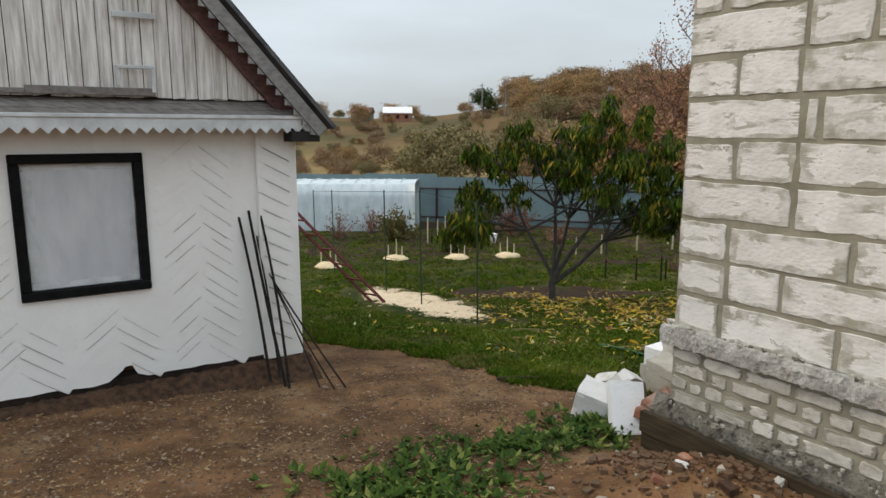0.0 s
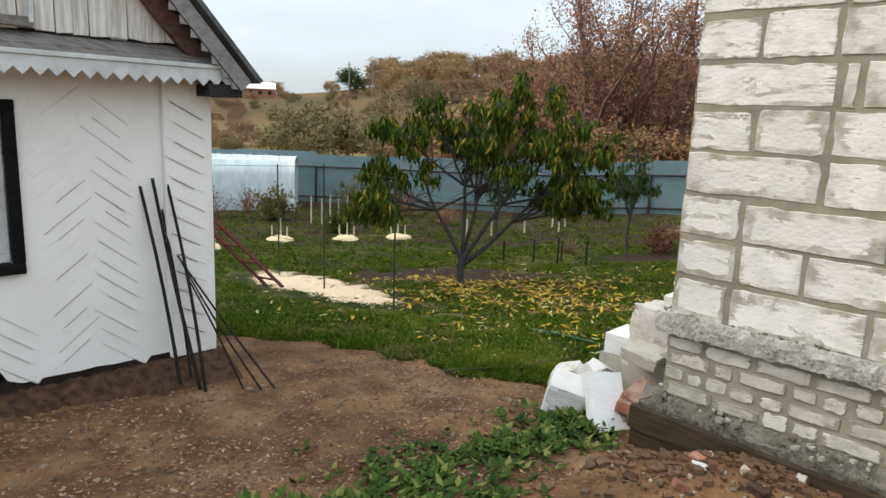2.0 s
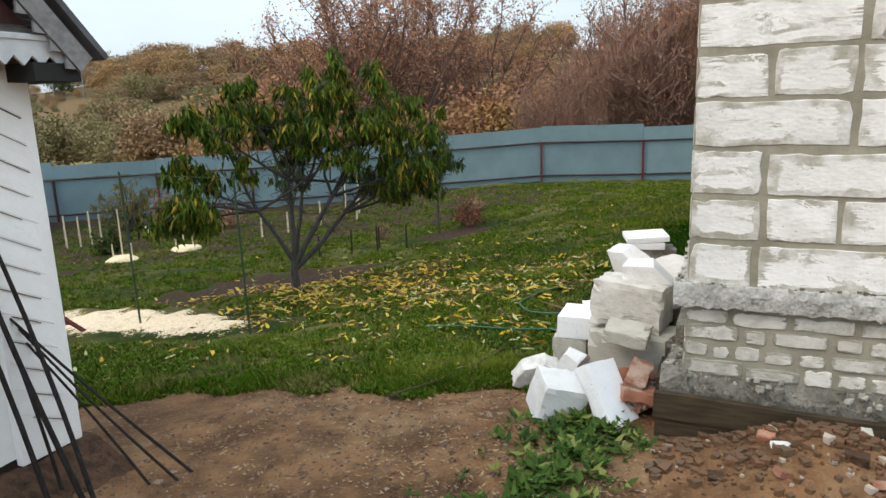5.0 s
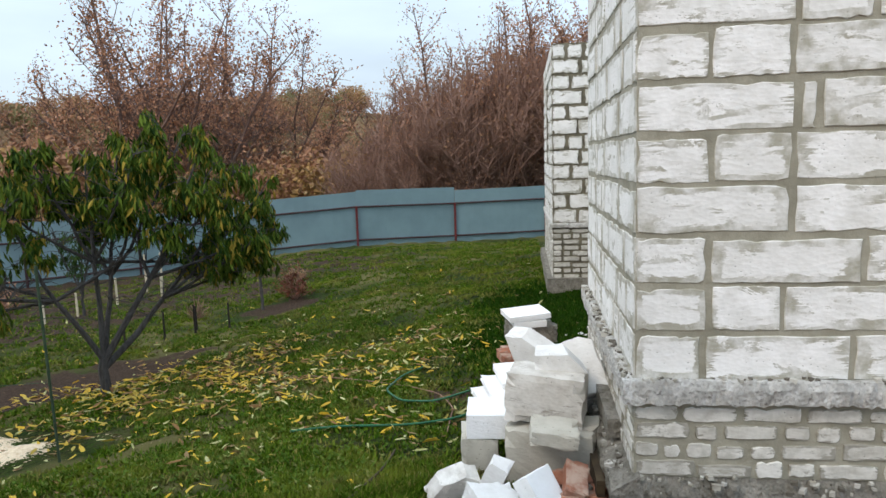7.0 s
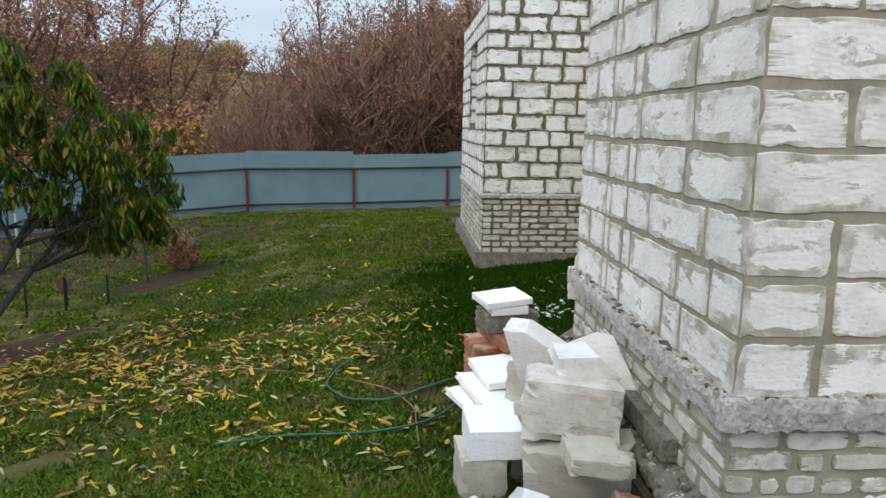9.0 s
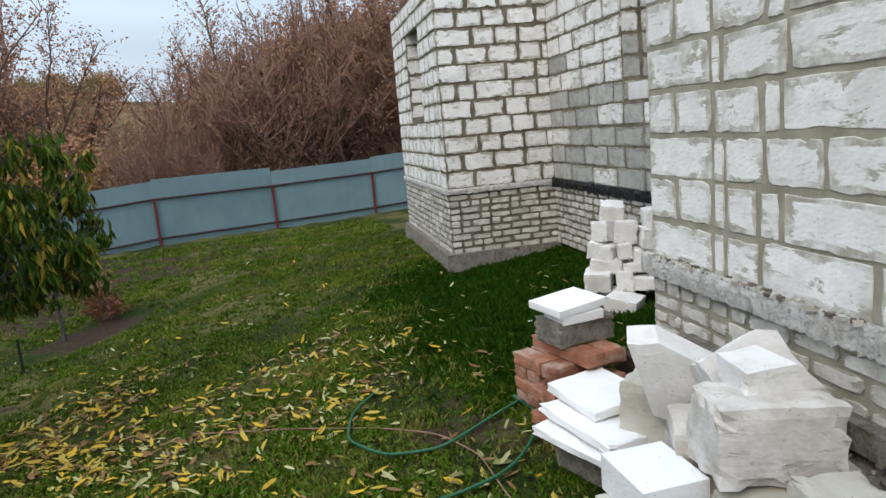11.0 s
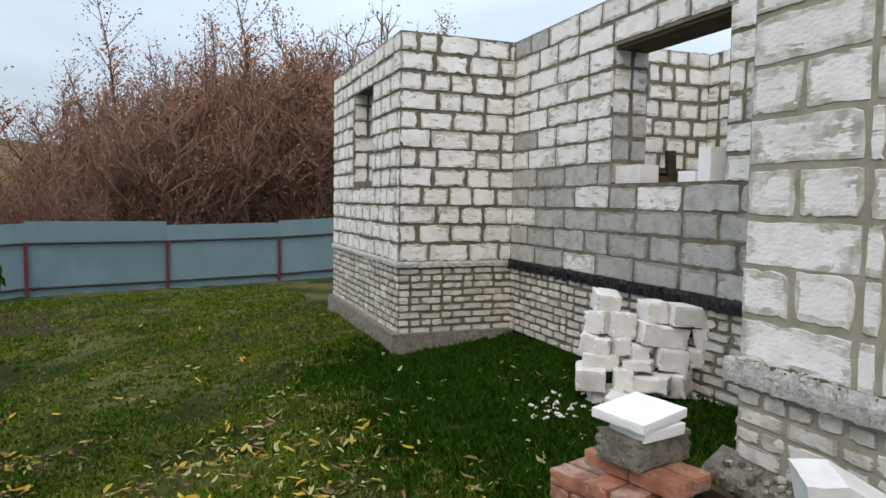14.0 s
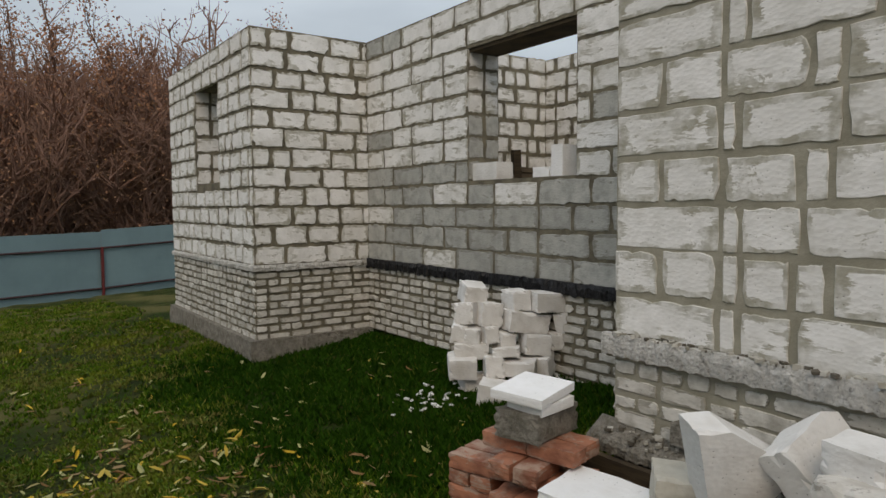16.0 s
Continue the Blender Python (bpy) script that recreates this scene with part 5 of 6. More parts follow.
# weathered formwork planks under the footing
for k, (st, al, L, z) in enumerate(((house(-0.09, -0.13), V3, 3.4, -0.225), (house(-0.08, -0.12), V3, 3.6, -0.345), (house(S1_A + 0.2, -0.13), -U3, 2.2, -0.235), (house(S1_A + 0.25, -0.12), -U3, 2.3, -0.355))):
    mid = st + al * (L / 2)
    bm = bmesh.new()
    box(bm, (L, 0.04, 0.125))
    bmesh.ops.subdivide_edges(bm, edges=[e for e in bm.edges if e.calc_length() > 1], cuts=20)
    for v in bm.verts:
        v.co += Vector((0, 0.006 * noise.noise((v.co.x * 3, k, 0)), 0.008 * noise.noise((v.co.x * 4, v.co.z * 9, k))))
    ob = part("plank", bm, M_DARKWOOD)
    ob.matrix_basis = pose(mid.x, mid.y, z, 0, 0.8 if k < 2 else 0, math.degrees(math.atan2(al.y, al.x)))
    tagged(ob, "weathered brown formwork plank under the footing", "plank", "formwork planks")

# heap of white half blocks in the recess: y, z centre, width, height, depth back
HEAP = [(5.94, 0.315, 0.20, 0.165, 5.50), (5.98, 0.155, 0.17, 0.18, 5.42), (5.82, 0.15, 0.19, 0.20, 5.42), (6.05, 0.01, 0.14, 0.15, 5.40), (5.94, -0.01, 0.125, 0.14, 5.36), (5.83, -0.01, 0.125, 0.14, 5.36), (5.70, -0.05, 0.135, 0.14, 5.38),
        (5.96, -0.125, 0.28, 0.13, 5.36), (6.04, -0.25, 0.23, 0.17, 5.30), (5.58, 0.26, 0.165, 0.17, 5.48), (5.33, 0.25, 0.27, 0.16, 5.46), (5.52, 0.085, 0.37, 0.165, 5.44), (5.17, 0.08, 0.14, 0.19, 5.5), (5.44, -0.09, 0.22, 0.165, 5.36), (5.26, -0.08, 0.15, 0.14, 5.5),
        (5.42, -0.265, 0.25, 0.17, 5.34), (5.79, -0.24, 0.15, 0.17, 5.22), (5.57, -0.24, 0.25, 0.12, 5.2), (5.78, -0.415, 0.28, 0.19, 5.0), (5.68, -0.13, 0.22, 0.08, 5.25), (5.4, -0.41, 0.5, 0.12, 5.45), (5.9, -0.41, 0.3, 0.13, 5.4)]
rr = random.Random(15)
for k, (y, z, w, h, x) in enumerate(HEAP):
    rough_block("half_block", (0.24, w, h), (x, y, z), (rr.uniform(-8, 8), rr.uniform(-9, 9), rr.uniform(-24, 24)), M_LOOSE, "white half block in a loose heap", "block", "heap of half blocks", 300 + k, 0.01)
for k in range(38):
    an, d = rr.uniform(0, 6.28), rr.random() ** 0.7 * 0.75
    x, y = 5.2 + 0.6 * d * math.cos(an), 6.35 + 0.55 * d * math.sin(an)
    s = rr.uniform(0.012, 0.034)
    rough_block("block_chip", (s * 1.6, s, s * 0.5), (x, y, gz(x, y) + 0.03), (rr.uniform(-20, 20), rr.uniform(-20, 20), rr.uniform(0, 360)), M_LOOSE, "white chip of block in the grass", "chip", "block chips", 400 + k, 0.006)
# blocks standing in the window opening, lintel board, timber inside
for k, (a0, a1, z1) in enumerate(((4.80, 5.18, 1.46), (4.12, 4.32, 1.38), (3.97, 4.10, 1.56))):
    c = house((a0 + a1) / 2, REC_B + 0.14, (WIN[2] + z1) / 2)
    rough_block("loose_block", (a1 - a0, 0.2, z1 - WIN[2] - 0.002), c, (0, 0, HOUSE_ANGLE + 3 * k - 2), (M_LOOSE, M_FOAM, M_FOAM)[k], "loose pale block standing on the window sill", "block", "blocks in the window opening", 500 + k, 0.004)
bm = bmesh.new()
box(bm, (WIN[1] - WIN[0] + 0.02, T - 0.03, 0.03), house((WIN[0] + WIN[1]) / 2, REC_B + T / 2, WIN[3] - 0.018), (0, 0, HOUSE_ANGLE))
tagged(part("lintel_board", bm, M_DARKWOOD), "dark wooden board under the window lintel", "board")
for k, (a0, b0, z0, a1, b1, z1) in enumerate(((6.6, 1.9, 1.52, 6.5, 3.7, 1.46), (6.5, 2.0, 1.34, 6.45, 3.6, 1.40), (6.55, 2.2, 0.1, 6.5, 2.3, 1.6), (6.5, 3.2, 0.1, 6.45, 3.1, 1.75), (6.3, 2.0, 1.22, 6.2, 3.7, 1.28))):
    bm = bmesh.new()
    rod(bm, house(a0, b0, z0), house(a1, b1, z1), 0.07, seg=4)
    tagged(part("timber", bm, M_DARKWOOD), "dark scaffold timber inside the shell", "timber", "scaffold timbers")


# ---- green hose, stick and small litter ----
def on_ground(pts, lift):
    out = []
    for (x0, y0), (x1, y1) in zip(pts, pts[1:]):
        for k in range(6):
            x, y = x0 + (x1 - x0) * k / 6, y0 + (y1 - y0) * k / 6
            out.append(Vector((x, y, gz(x, y) + lift)))
    for _ in range(3):
        out = [out[0]] + [(out[i - 1] + out[i] * 2 + out[i + 1]) / 4 for i in range(1, len(out) - 1)] + [out[-1]]
    return out


HOSE_AT = [(3.47, 7.35), (3.09, 7.33), (2.7, 7.13), (2.54, 6.77), (2.62, 6.47), (2.89, 6.3), (3.26, 6.16), (3.33, 6.26), (3.07, 6.02), (2.78, 5.93), (2.53, 5.95), (2.34, 6.02), (2.1, 6.2), (1.86, 6.71), (1.55, 7.1)]
TWIG_AT = [(2.88, 8.57), (2.92, 7.43), (2.92, 7.03), (2.8, 6.53), (2.59, 6.21), (2.34, 6.03), (2.1, 5.85)]
hose_pts = on_ground(HOSE_AT, 0.035)
ob = raw("hose", *tube(hose_pts, [0.009] * len(hose_pts), 7), M_HOSE)
tagged(ob, "thin green garden hose lying in loops on the grass", "hose")
twig_pts = on_ground(TWIG_AT, 0.022)
ob = raw("stick", *tube(twig_pts, [0.006 - 0.00005 * k for k in range(len(twig_pts))], 6), M_TWIG)
tagged(ob, "long thin dry brown stalk lying across the grass", "stick")
stick_pts = on_ground([(0.46, 5.48), (0.75, 5.5), (1.0, 5.57), (1.4, 5.75), (1.75, 6.0)], 0.03)
ob = raw("stick", *tube(stick_pts, [0.014 - 0.0003 * k for k in range(len(stick_pts))], 6), M_DARKWOOD)
tagged(ob, "long thin brown stick lying on the ground", "stick")

# ---- trees and shrubs of the garden ----
def leaf_quads(store, at, length, width, way, side, fold=0.25):
    """One pointed leaf of two faces folded along its rib."""
    n = len(store[0])
    tip = at + way * length
    mid = at + way * (length * 0.45)
    up = way.cross(side)
    store[0].extend([tuple(at), tuple(mid + side * width * 0.5 + up * width * fold), tuple(tip), tuple(mid - side * width * 0.5 + up * width * fold)])
    store[1].extend([(n, n + 1, n + 2), (n, n + 2, n + 3)])


def unit(rnd, zlo=-1.0, zhi=1.0):
    an, z = rnd.uniform(0, 2 * math.pi), rnd.uniform(zlo, zhi)
    r = math.sqrt(max(0, 1 - z * z))
    return Vector((r * math.cos(an), r * math.sin(an), z))


def leafy_tree(name, base, limbs, leaf_count, leaf_len, leaf_mat, seed, label, droop=0.8, trunk_r=0.055, spread=0.22, fork=0.35, bare=4):
    """limbs: end points of the main limbs, relative to base."""
    rnd = random.Random(seed)
    root = thing(name, label, "tree", at=base)
    wood, stem, crown, tips = ([], []), ([], []), ([], []), []
    top = Vector((0.02, 0, fork))
    merge(stem, tube([(0, 0, -0.15), (0.01, 0.0, 0.1), (0.0, 0.01, fork * 0.7), top], [trunk_r * 1.25, trunk_r, trunk_r * 0.92, trunk_r * 0.85], 9))
    limb_parts, mains = [], []
    for k, e in enumerate(limbs):
        e = Vector(e)
        start = top + Vector((0, 0, rnd.uniform(-0.12, 0.0) if k else 0))
        if k >= 5:
            start = mains[k % len(mains)]
        pts, n = [], 9
        for i in range(n + 1):
            f = i / n
            p = start.lerp(e, f)
            p.z += 0.10 * math.sin(math.pi * f) * (e.z - start.z) * (-0.6 if abs(e.x) + abs(e.y) > 0.8 else 0.4)
            p += Vector((noise.noise((k * 3, f * 3, seed)), noise.noise((k * 3 + 7, f * 3, seed)), 0)) * 0.09 * math.sin(math.pi * f)
            pts.append(p)
        if k < 5:
            mains.append(pts[4])
        r0 = trunk_r * (rnd.uniform(0.5, 0.68) if k < 5 else 0.32)
        limb = tube(pts, [r0 * (1 - 0.85 * i / n) + 0.003 for i in range(n + 1)], 7)
        limb_parts.append(limb)
        for i in range(3, n + 1):
            for _ in range(4):
                d = unit(rnd, -0.35, 0.9)
                L = rnd.uniform(0.18, 0.5) * (1.15 - 0.5 * i / n) * (spread / 0.22)
                q = pts[i] + d * L
                q.z -= 0.1 * L
                merge(wood, tube([pts[i], pts[i].lerp(q, 0.5) + Vector((0, 0, 0.03)), q], [0.008, 0.005, 0.002], 4))
                if i >= bare:
                    tips.append((pts[i].lerp(q, 0.4), q))
    heavy = [rnd.random() ** 3.0 + 0.02 for _ in tips]
    picks = rnd.choices(tips, heavy, k=leaf_count)
    for k in range(leaf_count):
        a, b = picks[k]
        p = a.lerp(b, rnd.random() ** 0.6) + unit(rnd) * spread * rnd.random() ** 1.5 * 0.55
        w = (unit(rnd, -0.5, 0.3) * (1 - droop) + Vector((0, 0, -1)) * droop + unit(rnd) * 0.3).normalized()
        s = w.cross(unit(rnd)).normalized()
        L = leaf_len * rnd.uniform(0.6, 1.2)
        leaf_quads(crown, p, L, L * 0.27, w, s)
    raw("trunk", *stem, M_BARK, root)
    tagged(raw("twigwork", *wood, M_BARK, root), kind="stuff")
    for lb in limb_parts:
        raw("limb", *lb, M_BARK, root)
    raw("crown", *crown, leaf_mat, root)
    return root


TB = (1.57, 10.5, gz(1.57, 10.5))
PEACH_LIMBS = [(0.06, 0.11, 2.64), (1.15, -0.34, 2.64), (-0.86, 0.11, 2.3), (0.57, 0.46, 2.82), (1.67, 0.0, 2.01), (-1.09, -0.23, 2.36), (2.13, -0.34, 1.67), (-1.49, -0.46, 1.44),
               (0.86, 0.0, 2.99), (2.3, 0.11, 1.32), (0.29, -0.57, 2.64), (1.38, -0.69, 2.42), (-1.32, 0.34, 1.67), (1.26, 0.23, 2.88), (2.01, -0.23, 2.13), (-0.57, -0.11, 2.64), (1.72, 0.34, 2.53),
               (1.03, -0.57, 2.18), (-0.23, 0.4, 2.42), (1.61, -0.69, 1.61), (1.84, 0.23, 1.21), (0.4, 0.11, 2.3), (-1.55, -0.17, 1.15)]
leafy_tree("peach_tree", TB, PEACH_LIMBS, 17500, 0.145, M_PEACH, 21, "spreading peach tree with drooping green and yellowing leaves", droop=0.72, fork=0.42, trunk_r=0.058, spread=0.23, bare=6)
x, y = 5.64, 13.59
leafy_tree("young_tree", (x, y, gz(x, y)), [(0.05, 0.0, 2.15), (0.3, 0.1, 1.9), (-0.3, 0.1, 1.8), (0.1, -0.3, 1.75), (-0.1, 0.35, 1.6), (0.35, -0.2, 1.4), (-0.35, -0.15, 1.35)], 1500, 0.12, M_SMALLLEAF, 22, "slim young tree with dark green leaves", trunk_r=0.028, spread=0.17, fork=0.85)
x, y = 3.86, 17.35
leafy_tree("young_tree", (x, y, gz(x, y)), [(0.05, 0.0, 1.9), (0.4, 0.1, 1.7), (-0.4, 0.1, 1.6), (0.1, -0.4, 1.5), (-0.1, 0.4, 1.5)], 1200, 0.12, M_SMALLLEAF, 23, "bushy young fruit tree behind the peach tree", trunk_r=0.03, spread=0.22, fork=0.5)
x, y = 0.49, 19.01
leafy_tree("young_tree", (x, y, gz(x, y)), [(0.05, 0.0, 1.3), (0.5, 0.1, 1.1), (-0.4, 0.1, 1.0), (0.2, -0.4, 0.9)], 900, 0.13, M_OLIVE, 24, "low fruit bush with olive autumn leaves", trunk_r=0.03, spread=0.25, fork=0.3)


def bush(name, x, y, r, h, count, leaf_len, mat, seed, label, twigs=40, up=0.5):
    rnd = random.Random(seed)
    root = thing(name, label, "bush", at=(x, y, gz(x, y)))
    wood, crown = ([], []), ([], [])
    ends = []
    for k in range(twigs):
        d = unit(rnd, 0.25, 1.0)
        q = Vector((d.x * r, d.y * r, d.z * h)) * rnd.uniform(0.6, 1.05)
        s = Vector((rnd.uniform(-0.12, 0.12) * r, rnd.uniform(-0.12, 0.12) * r, -0.05))
        merge(wood, tube([s, s.lerp(q, 0.5) + Vector((0, 0, 0.08 * h)), q], [0.009, 0.006, 0.003], 4))
        ends.append((s.lerp(q, 0.35), q))
    for k in range(count):
        a, b = rnd.choice(ends)
        p = a.lerp(b, rnd.random()) + unit(rnd) * 0.1 * r
        w = (unit(rnd, -0.6, 1) + Vector((0, 0, up))).normalized()
        leaf_quads(crown, p, leaf_len * rnd.uniform(0.6, 1.2), leaf_len * 0.38, w, w.cross(unit(rnd)).normalized())
    raw("branchwork", *wood, M_TWIG, root)
    raw("foliage", *crown, mat, root)


bush("currant_bush", 6.39, 13.58, 0.42, 0.72, 420, 0.10, M_PURPLELEAF, 31, "small bush with withered red-brown leaves")
bush("dark_shrub", -0.06, 17.58, 0.42, 0.62, 900, 0.10, M_SMALLLEAF, 32, "dense dark evergreen shrub")
bush("yellow_shrub", -1.8, 19.91, 0.75, 1.0, 1500, 0.14, M_OLIVE, 33, "yellow-green shrub by the greenhouse")
bush("dry_bush", -3.45, 20.07, 0.6, 1.0, 160, 0.1, M_PURPLELEAF, 34, "nearly bare bush with a few red leaves")
bush("dry_bush", -2.72, 21.6, 0.6, 1.1, 200, 0.1, M_PURPLELEAF, 35, "nearly bare bush with a few red leaves")
bush("dry_bush", 1.75, 20.84, 0.9, 1.4, 500, 0.12, M_PURPLELEAF, 36, "nearly bare bush with a few red leaves")
bush("dark_shrub", 0.77, 21.23, 0.7, 1.0, 900, 0.12, M_SMALLLEAF, 37, "dense dark evergreen shrub")
bush("dry_bush", 2.92, 19.26, 0.5, 0.8, 200, 0.1, M_BROWNLEAF, 38, "nearly bare bush with a few red leaves")
bush("dry_bush", 7.63, 15.26, 0.4, 0.5, 150, 0.08, M_BROWNLEAF, 39, "nearly bare bush with a few red leaves")
bush("dry_bush", 4.66, 14.2, 0.3, 0.45, 150, 0.06, M_OLIVE, 40, "nearly bare bush with a few red leaves")


# ---- grass, weeds and fallen leaves ----
def dirt_edge(x, y):
    return y - (6.95 - 0.76 * (x + 1.0)) + 0.55 * noise.noise((x * 0.7, y * 0.7, 0)) + 0.3 * noise.noise((x * 2.6, y * 2.6, 5))


def in_house(x, y, pad=0.0):
    q = Vector((x - HX, y - HY))
    a, b = q.dot(HU), q.dot(HV)
    return b > -0.1 - pad and a > -pad and not (S1_A + 0.1 < a < BAY_A - 0.12 and b < REC_B - 0.02)


def full_z(x, y):
    n1, n2, n3 = noise.noise((x * 0.7, y * 0.7, 0)), noise.noise((x * 2.6, y * 2.6, 5)), noise.noise((x * 7.0, y * 7.0, 9))
    return ground_z(x, y) + 0.035 * n1 + 0.02 * n2 + 0.014 * n3 * (1 if y > 4 else 0.6) + 0.07 * max(0, n2) * smooth01((y - 12) / 3) * smooth01((26 - y) / 3)


def wing_shade(x, y):
    """Thick grass in the angle between the wings, darkened to paint the shade of the house."""
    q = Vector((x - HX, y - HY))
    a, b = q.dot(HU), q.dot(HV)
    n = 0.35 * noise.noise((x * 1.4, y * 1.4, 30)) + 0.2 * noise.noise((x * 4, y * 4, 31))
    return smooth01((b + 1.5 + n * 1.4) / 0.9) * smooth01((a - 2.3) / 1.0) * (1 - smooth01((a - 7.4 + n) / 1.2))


def blade(store, rnd, x, y, z, h, w):
    lean = Vector((rnd.uniform(-1, 1), rnd.uniform(-1, 1), 0)) * h * 0.9
    sd = Vector((rnd.uniform(-1, 1), rnd.uniform(-1, 1), 0)).normalized() * w
    b = Vector((x + rnd.uniform(-0.03, 0.03), y + rnd.uniform(-0.03, 0.03), z - 0.005))
    n = len(store[0])
    store[0].extend([tuple(b - sd), tuple(b + sd), tuple(b + lean + Vector((0, 0, h)))])
    store[1].append((n, n + 1, n + 2))


def scatter_grass(count, seed):
    rnd = random.Random(seed)
    store, thick, broad = ([], []), ([], []), ([], [])
    made = 0
    while made < count:
        d = 3.0 + 17.0 * rnd.random() ** 1.6
        an = radians(rnd.uniform(-20, 100))
        x, y = -0.8 + d * math.sin(an), 2.6 + d * math.cos(an)
        e = dirt_edge(x, y)
        if e < -0.1 or in_house(x, y) or (x < -1.0 and y < 6.5):
            continue
        ca, sa = math.cos(radians(-60)), math.sin(radians(-60))
        px, py = (x + 0.5) * ca + (y - 10.35) * sa, -(x + 0.5) * sa + (y - 10.35) * ca
        n2 = noise.noise((x * 2.6, y * 2.6, 5))
        if math.hypot(px / 2.6, py / 0.82) < 1.0 + 0.25 * n2 or math.hypot((x - 1.69) / 1.9, (y - 11.74) / 1.0) < 0.95 + 0.35 * n2 or math.hypot((x - 5.82) / 1.1, (y - 13.22) / 0.6) < 0.95:
            continue
        shade_amt = wing_shade(x, y)
        rim = max(0, 1 - abs(e - 0.25) / 0.5)
        soil_patch = smooth01(1.15 - math.hypot((x - 2.75) / 0.95, (y - 6.45) / 0.75))
        if rnd.random() < 0.5 * soil_patch:
            continue
        cover = noise.noise((x * 1.3, y * 1.3, 20)) + 0.6 * noise.noise((x * 4, y * 4, 3)) + 0.35 * noise.noise((x * 11, y * 11, 4))
        if cover + 0.5 * shade_amt + 0.35 * rim < -0.22 + 0.42 * rnd.random() and rnd.random() > 0.13:
            continue
        if rnd.random() < 0.62 * smooth01((y - 12.5) / 4) * (1 - smooth01((x - 9) / 3)):
            continue
        z = full_z(x, y)
        deep = rnd.random() < shade_amt
        tall = 1.0 + 0.6 * rim + 0.35 * shade_amt
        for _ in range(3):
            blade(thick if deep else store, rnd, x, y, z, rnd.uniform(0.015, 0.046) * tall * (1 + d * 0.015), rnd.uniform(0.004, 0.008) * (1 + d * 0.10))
        if rnd.random() < 0.16 and d < 12 and not deep:
            for _ in range(3):
                w = unit(rnd, 0.0, 0.55)
                L = rnd.uniform(0.018, 0.045)
                leaf_quads(broad, Vector((x, y, z + rnd.uniform(0.004, 0.025))), L, L * 0.55, w, w.cross(Vector((0, 0, 1)) + unit(rnd) * 0.3).normalized())
        made += 1
    tagged(raw("grass", *store, M_GRASS), "short patchy autumn grass", "grass", kind="stuff")
    tagged(raw("shaded_grass", *thick, M_SHADEGRASS), "thick green grass with painted shade in the angle of the house", "grass", kind="stuff")
    tagged(raw("clover", *broad, M_CLOVER), "small broad-leaved weeds among the grass", "weeds", kind="stuff")


scatter_grass(132000, 51)


def scatter_leaves(count, seed, mat, name, label, zones, size):
    rnd = random.Random(seed)
    store = ([], [])
    for k in range(count):
        cx, cy, rx, ry = rnd.choices([z[:4] for z in zones], [z[4] for z in zones])[0]
        x, y = rnd.gauss(cx, rx), rnd.gauss(cy, ry)
        if in_house(x, y) or dirt_edge(x, y) < 0.1 or rnd.random() < 0.6 * wing_shade(x, y):
            continue
        if noise.noise((x * 1.1, y * 1.1, 60)) + 0.5 * noise.noise((x * 3.7, y * 3.7, 61)) < 0.55 * rnd.random() - 0.3:
            continue
        w = (unit(rnd, -0.25, 0.35))
        s = w.cross(Vector((0, 0, 1)) + unit(rnd) * 0.5).normalized()
        L = size * rnd.uniform(0.5, 1.15)
        at, wide, sag = Vector((x, y, full_z(x, y) + rnd.uniform(0.012, 0.04))), L * rnd.uniform(0.2, 0.36), rnd.uniform(-0.5, 0.5)
        bend = w + s * rnd.uniform(-0.6, 0.6) + Vector((0, 0, rnd.uniform(-0.35, 0.45)))
        n, mid, tip, up = len(store[0]), at + w * L * 0.5, at + w * L * 0.5 + bend.normalized() * L * 0.5, w.cross(s)
        q1, q2 = at + w * L * 0.22, mid + bend.normalized() * L * 0.2
        store[0].extend(tuple(p) for p in (at, q1 + s * wide * 0.42 + up * wide * sag, q1 - s * wide * 0.42 + up * wide * sag, q2 + s * wide * 0.45 + up * wide * sag, q2 - s * wide * 0.45 + up * wide * sag, tip, q1, q2))
        store[1].extend([(n, n + 1, n + 6), (n, n + 6, n + 2), (n + 1, n + 3, n + 7, n + 6), (n + 6, n + 7, n + 4, n + 2), (n + 3, n + 5, n + 7), (n + 7, n + 5, n + 4)])
    ob = raw(name, *store, mat)
    tagged(ob, label, "leaves", kind="stuff")


scatter_leaves(4300, 61, M_FALLEN, "fallen_leaves", "yellow and tan peach leaves strewn on the grass", [(2.52, 9.95, 0.9, 0.62, 8), (2.39, 8.51, 1.18, 1.3, 4), (3.38, 7.73, 1.37, 1.27, 1.6), (1.45, 10.7, 1.38, 1.01, 2), (4.3, 8.48, 2.13, 2.35, 0.8)], 0.115)
scatter_leaves(1900, 62, M_PALELEAF, "pale_leaves", "pale dry leaves scattered thinly over the grass", [(2.63, 8.79, 1.4, 1.54, 3), (3.57, 7.49, 1.67, 1.49, 3), (4.92, 9.15, 2.39, 2.39, 2), (1.15, 9.41, 1.66, 1.46, 1.5)], 0.105)


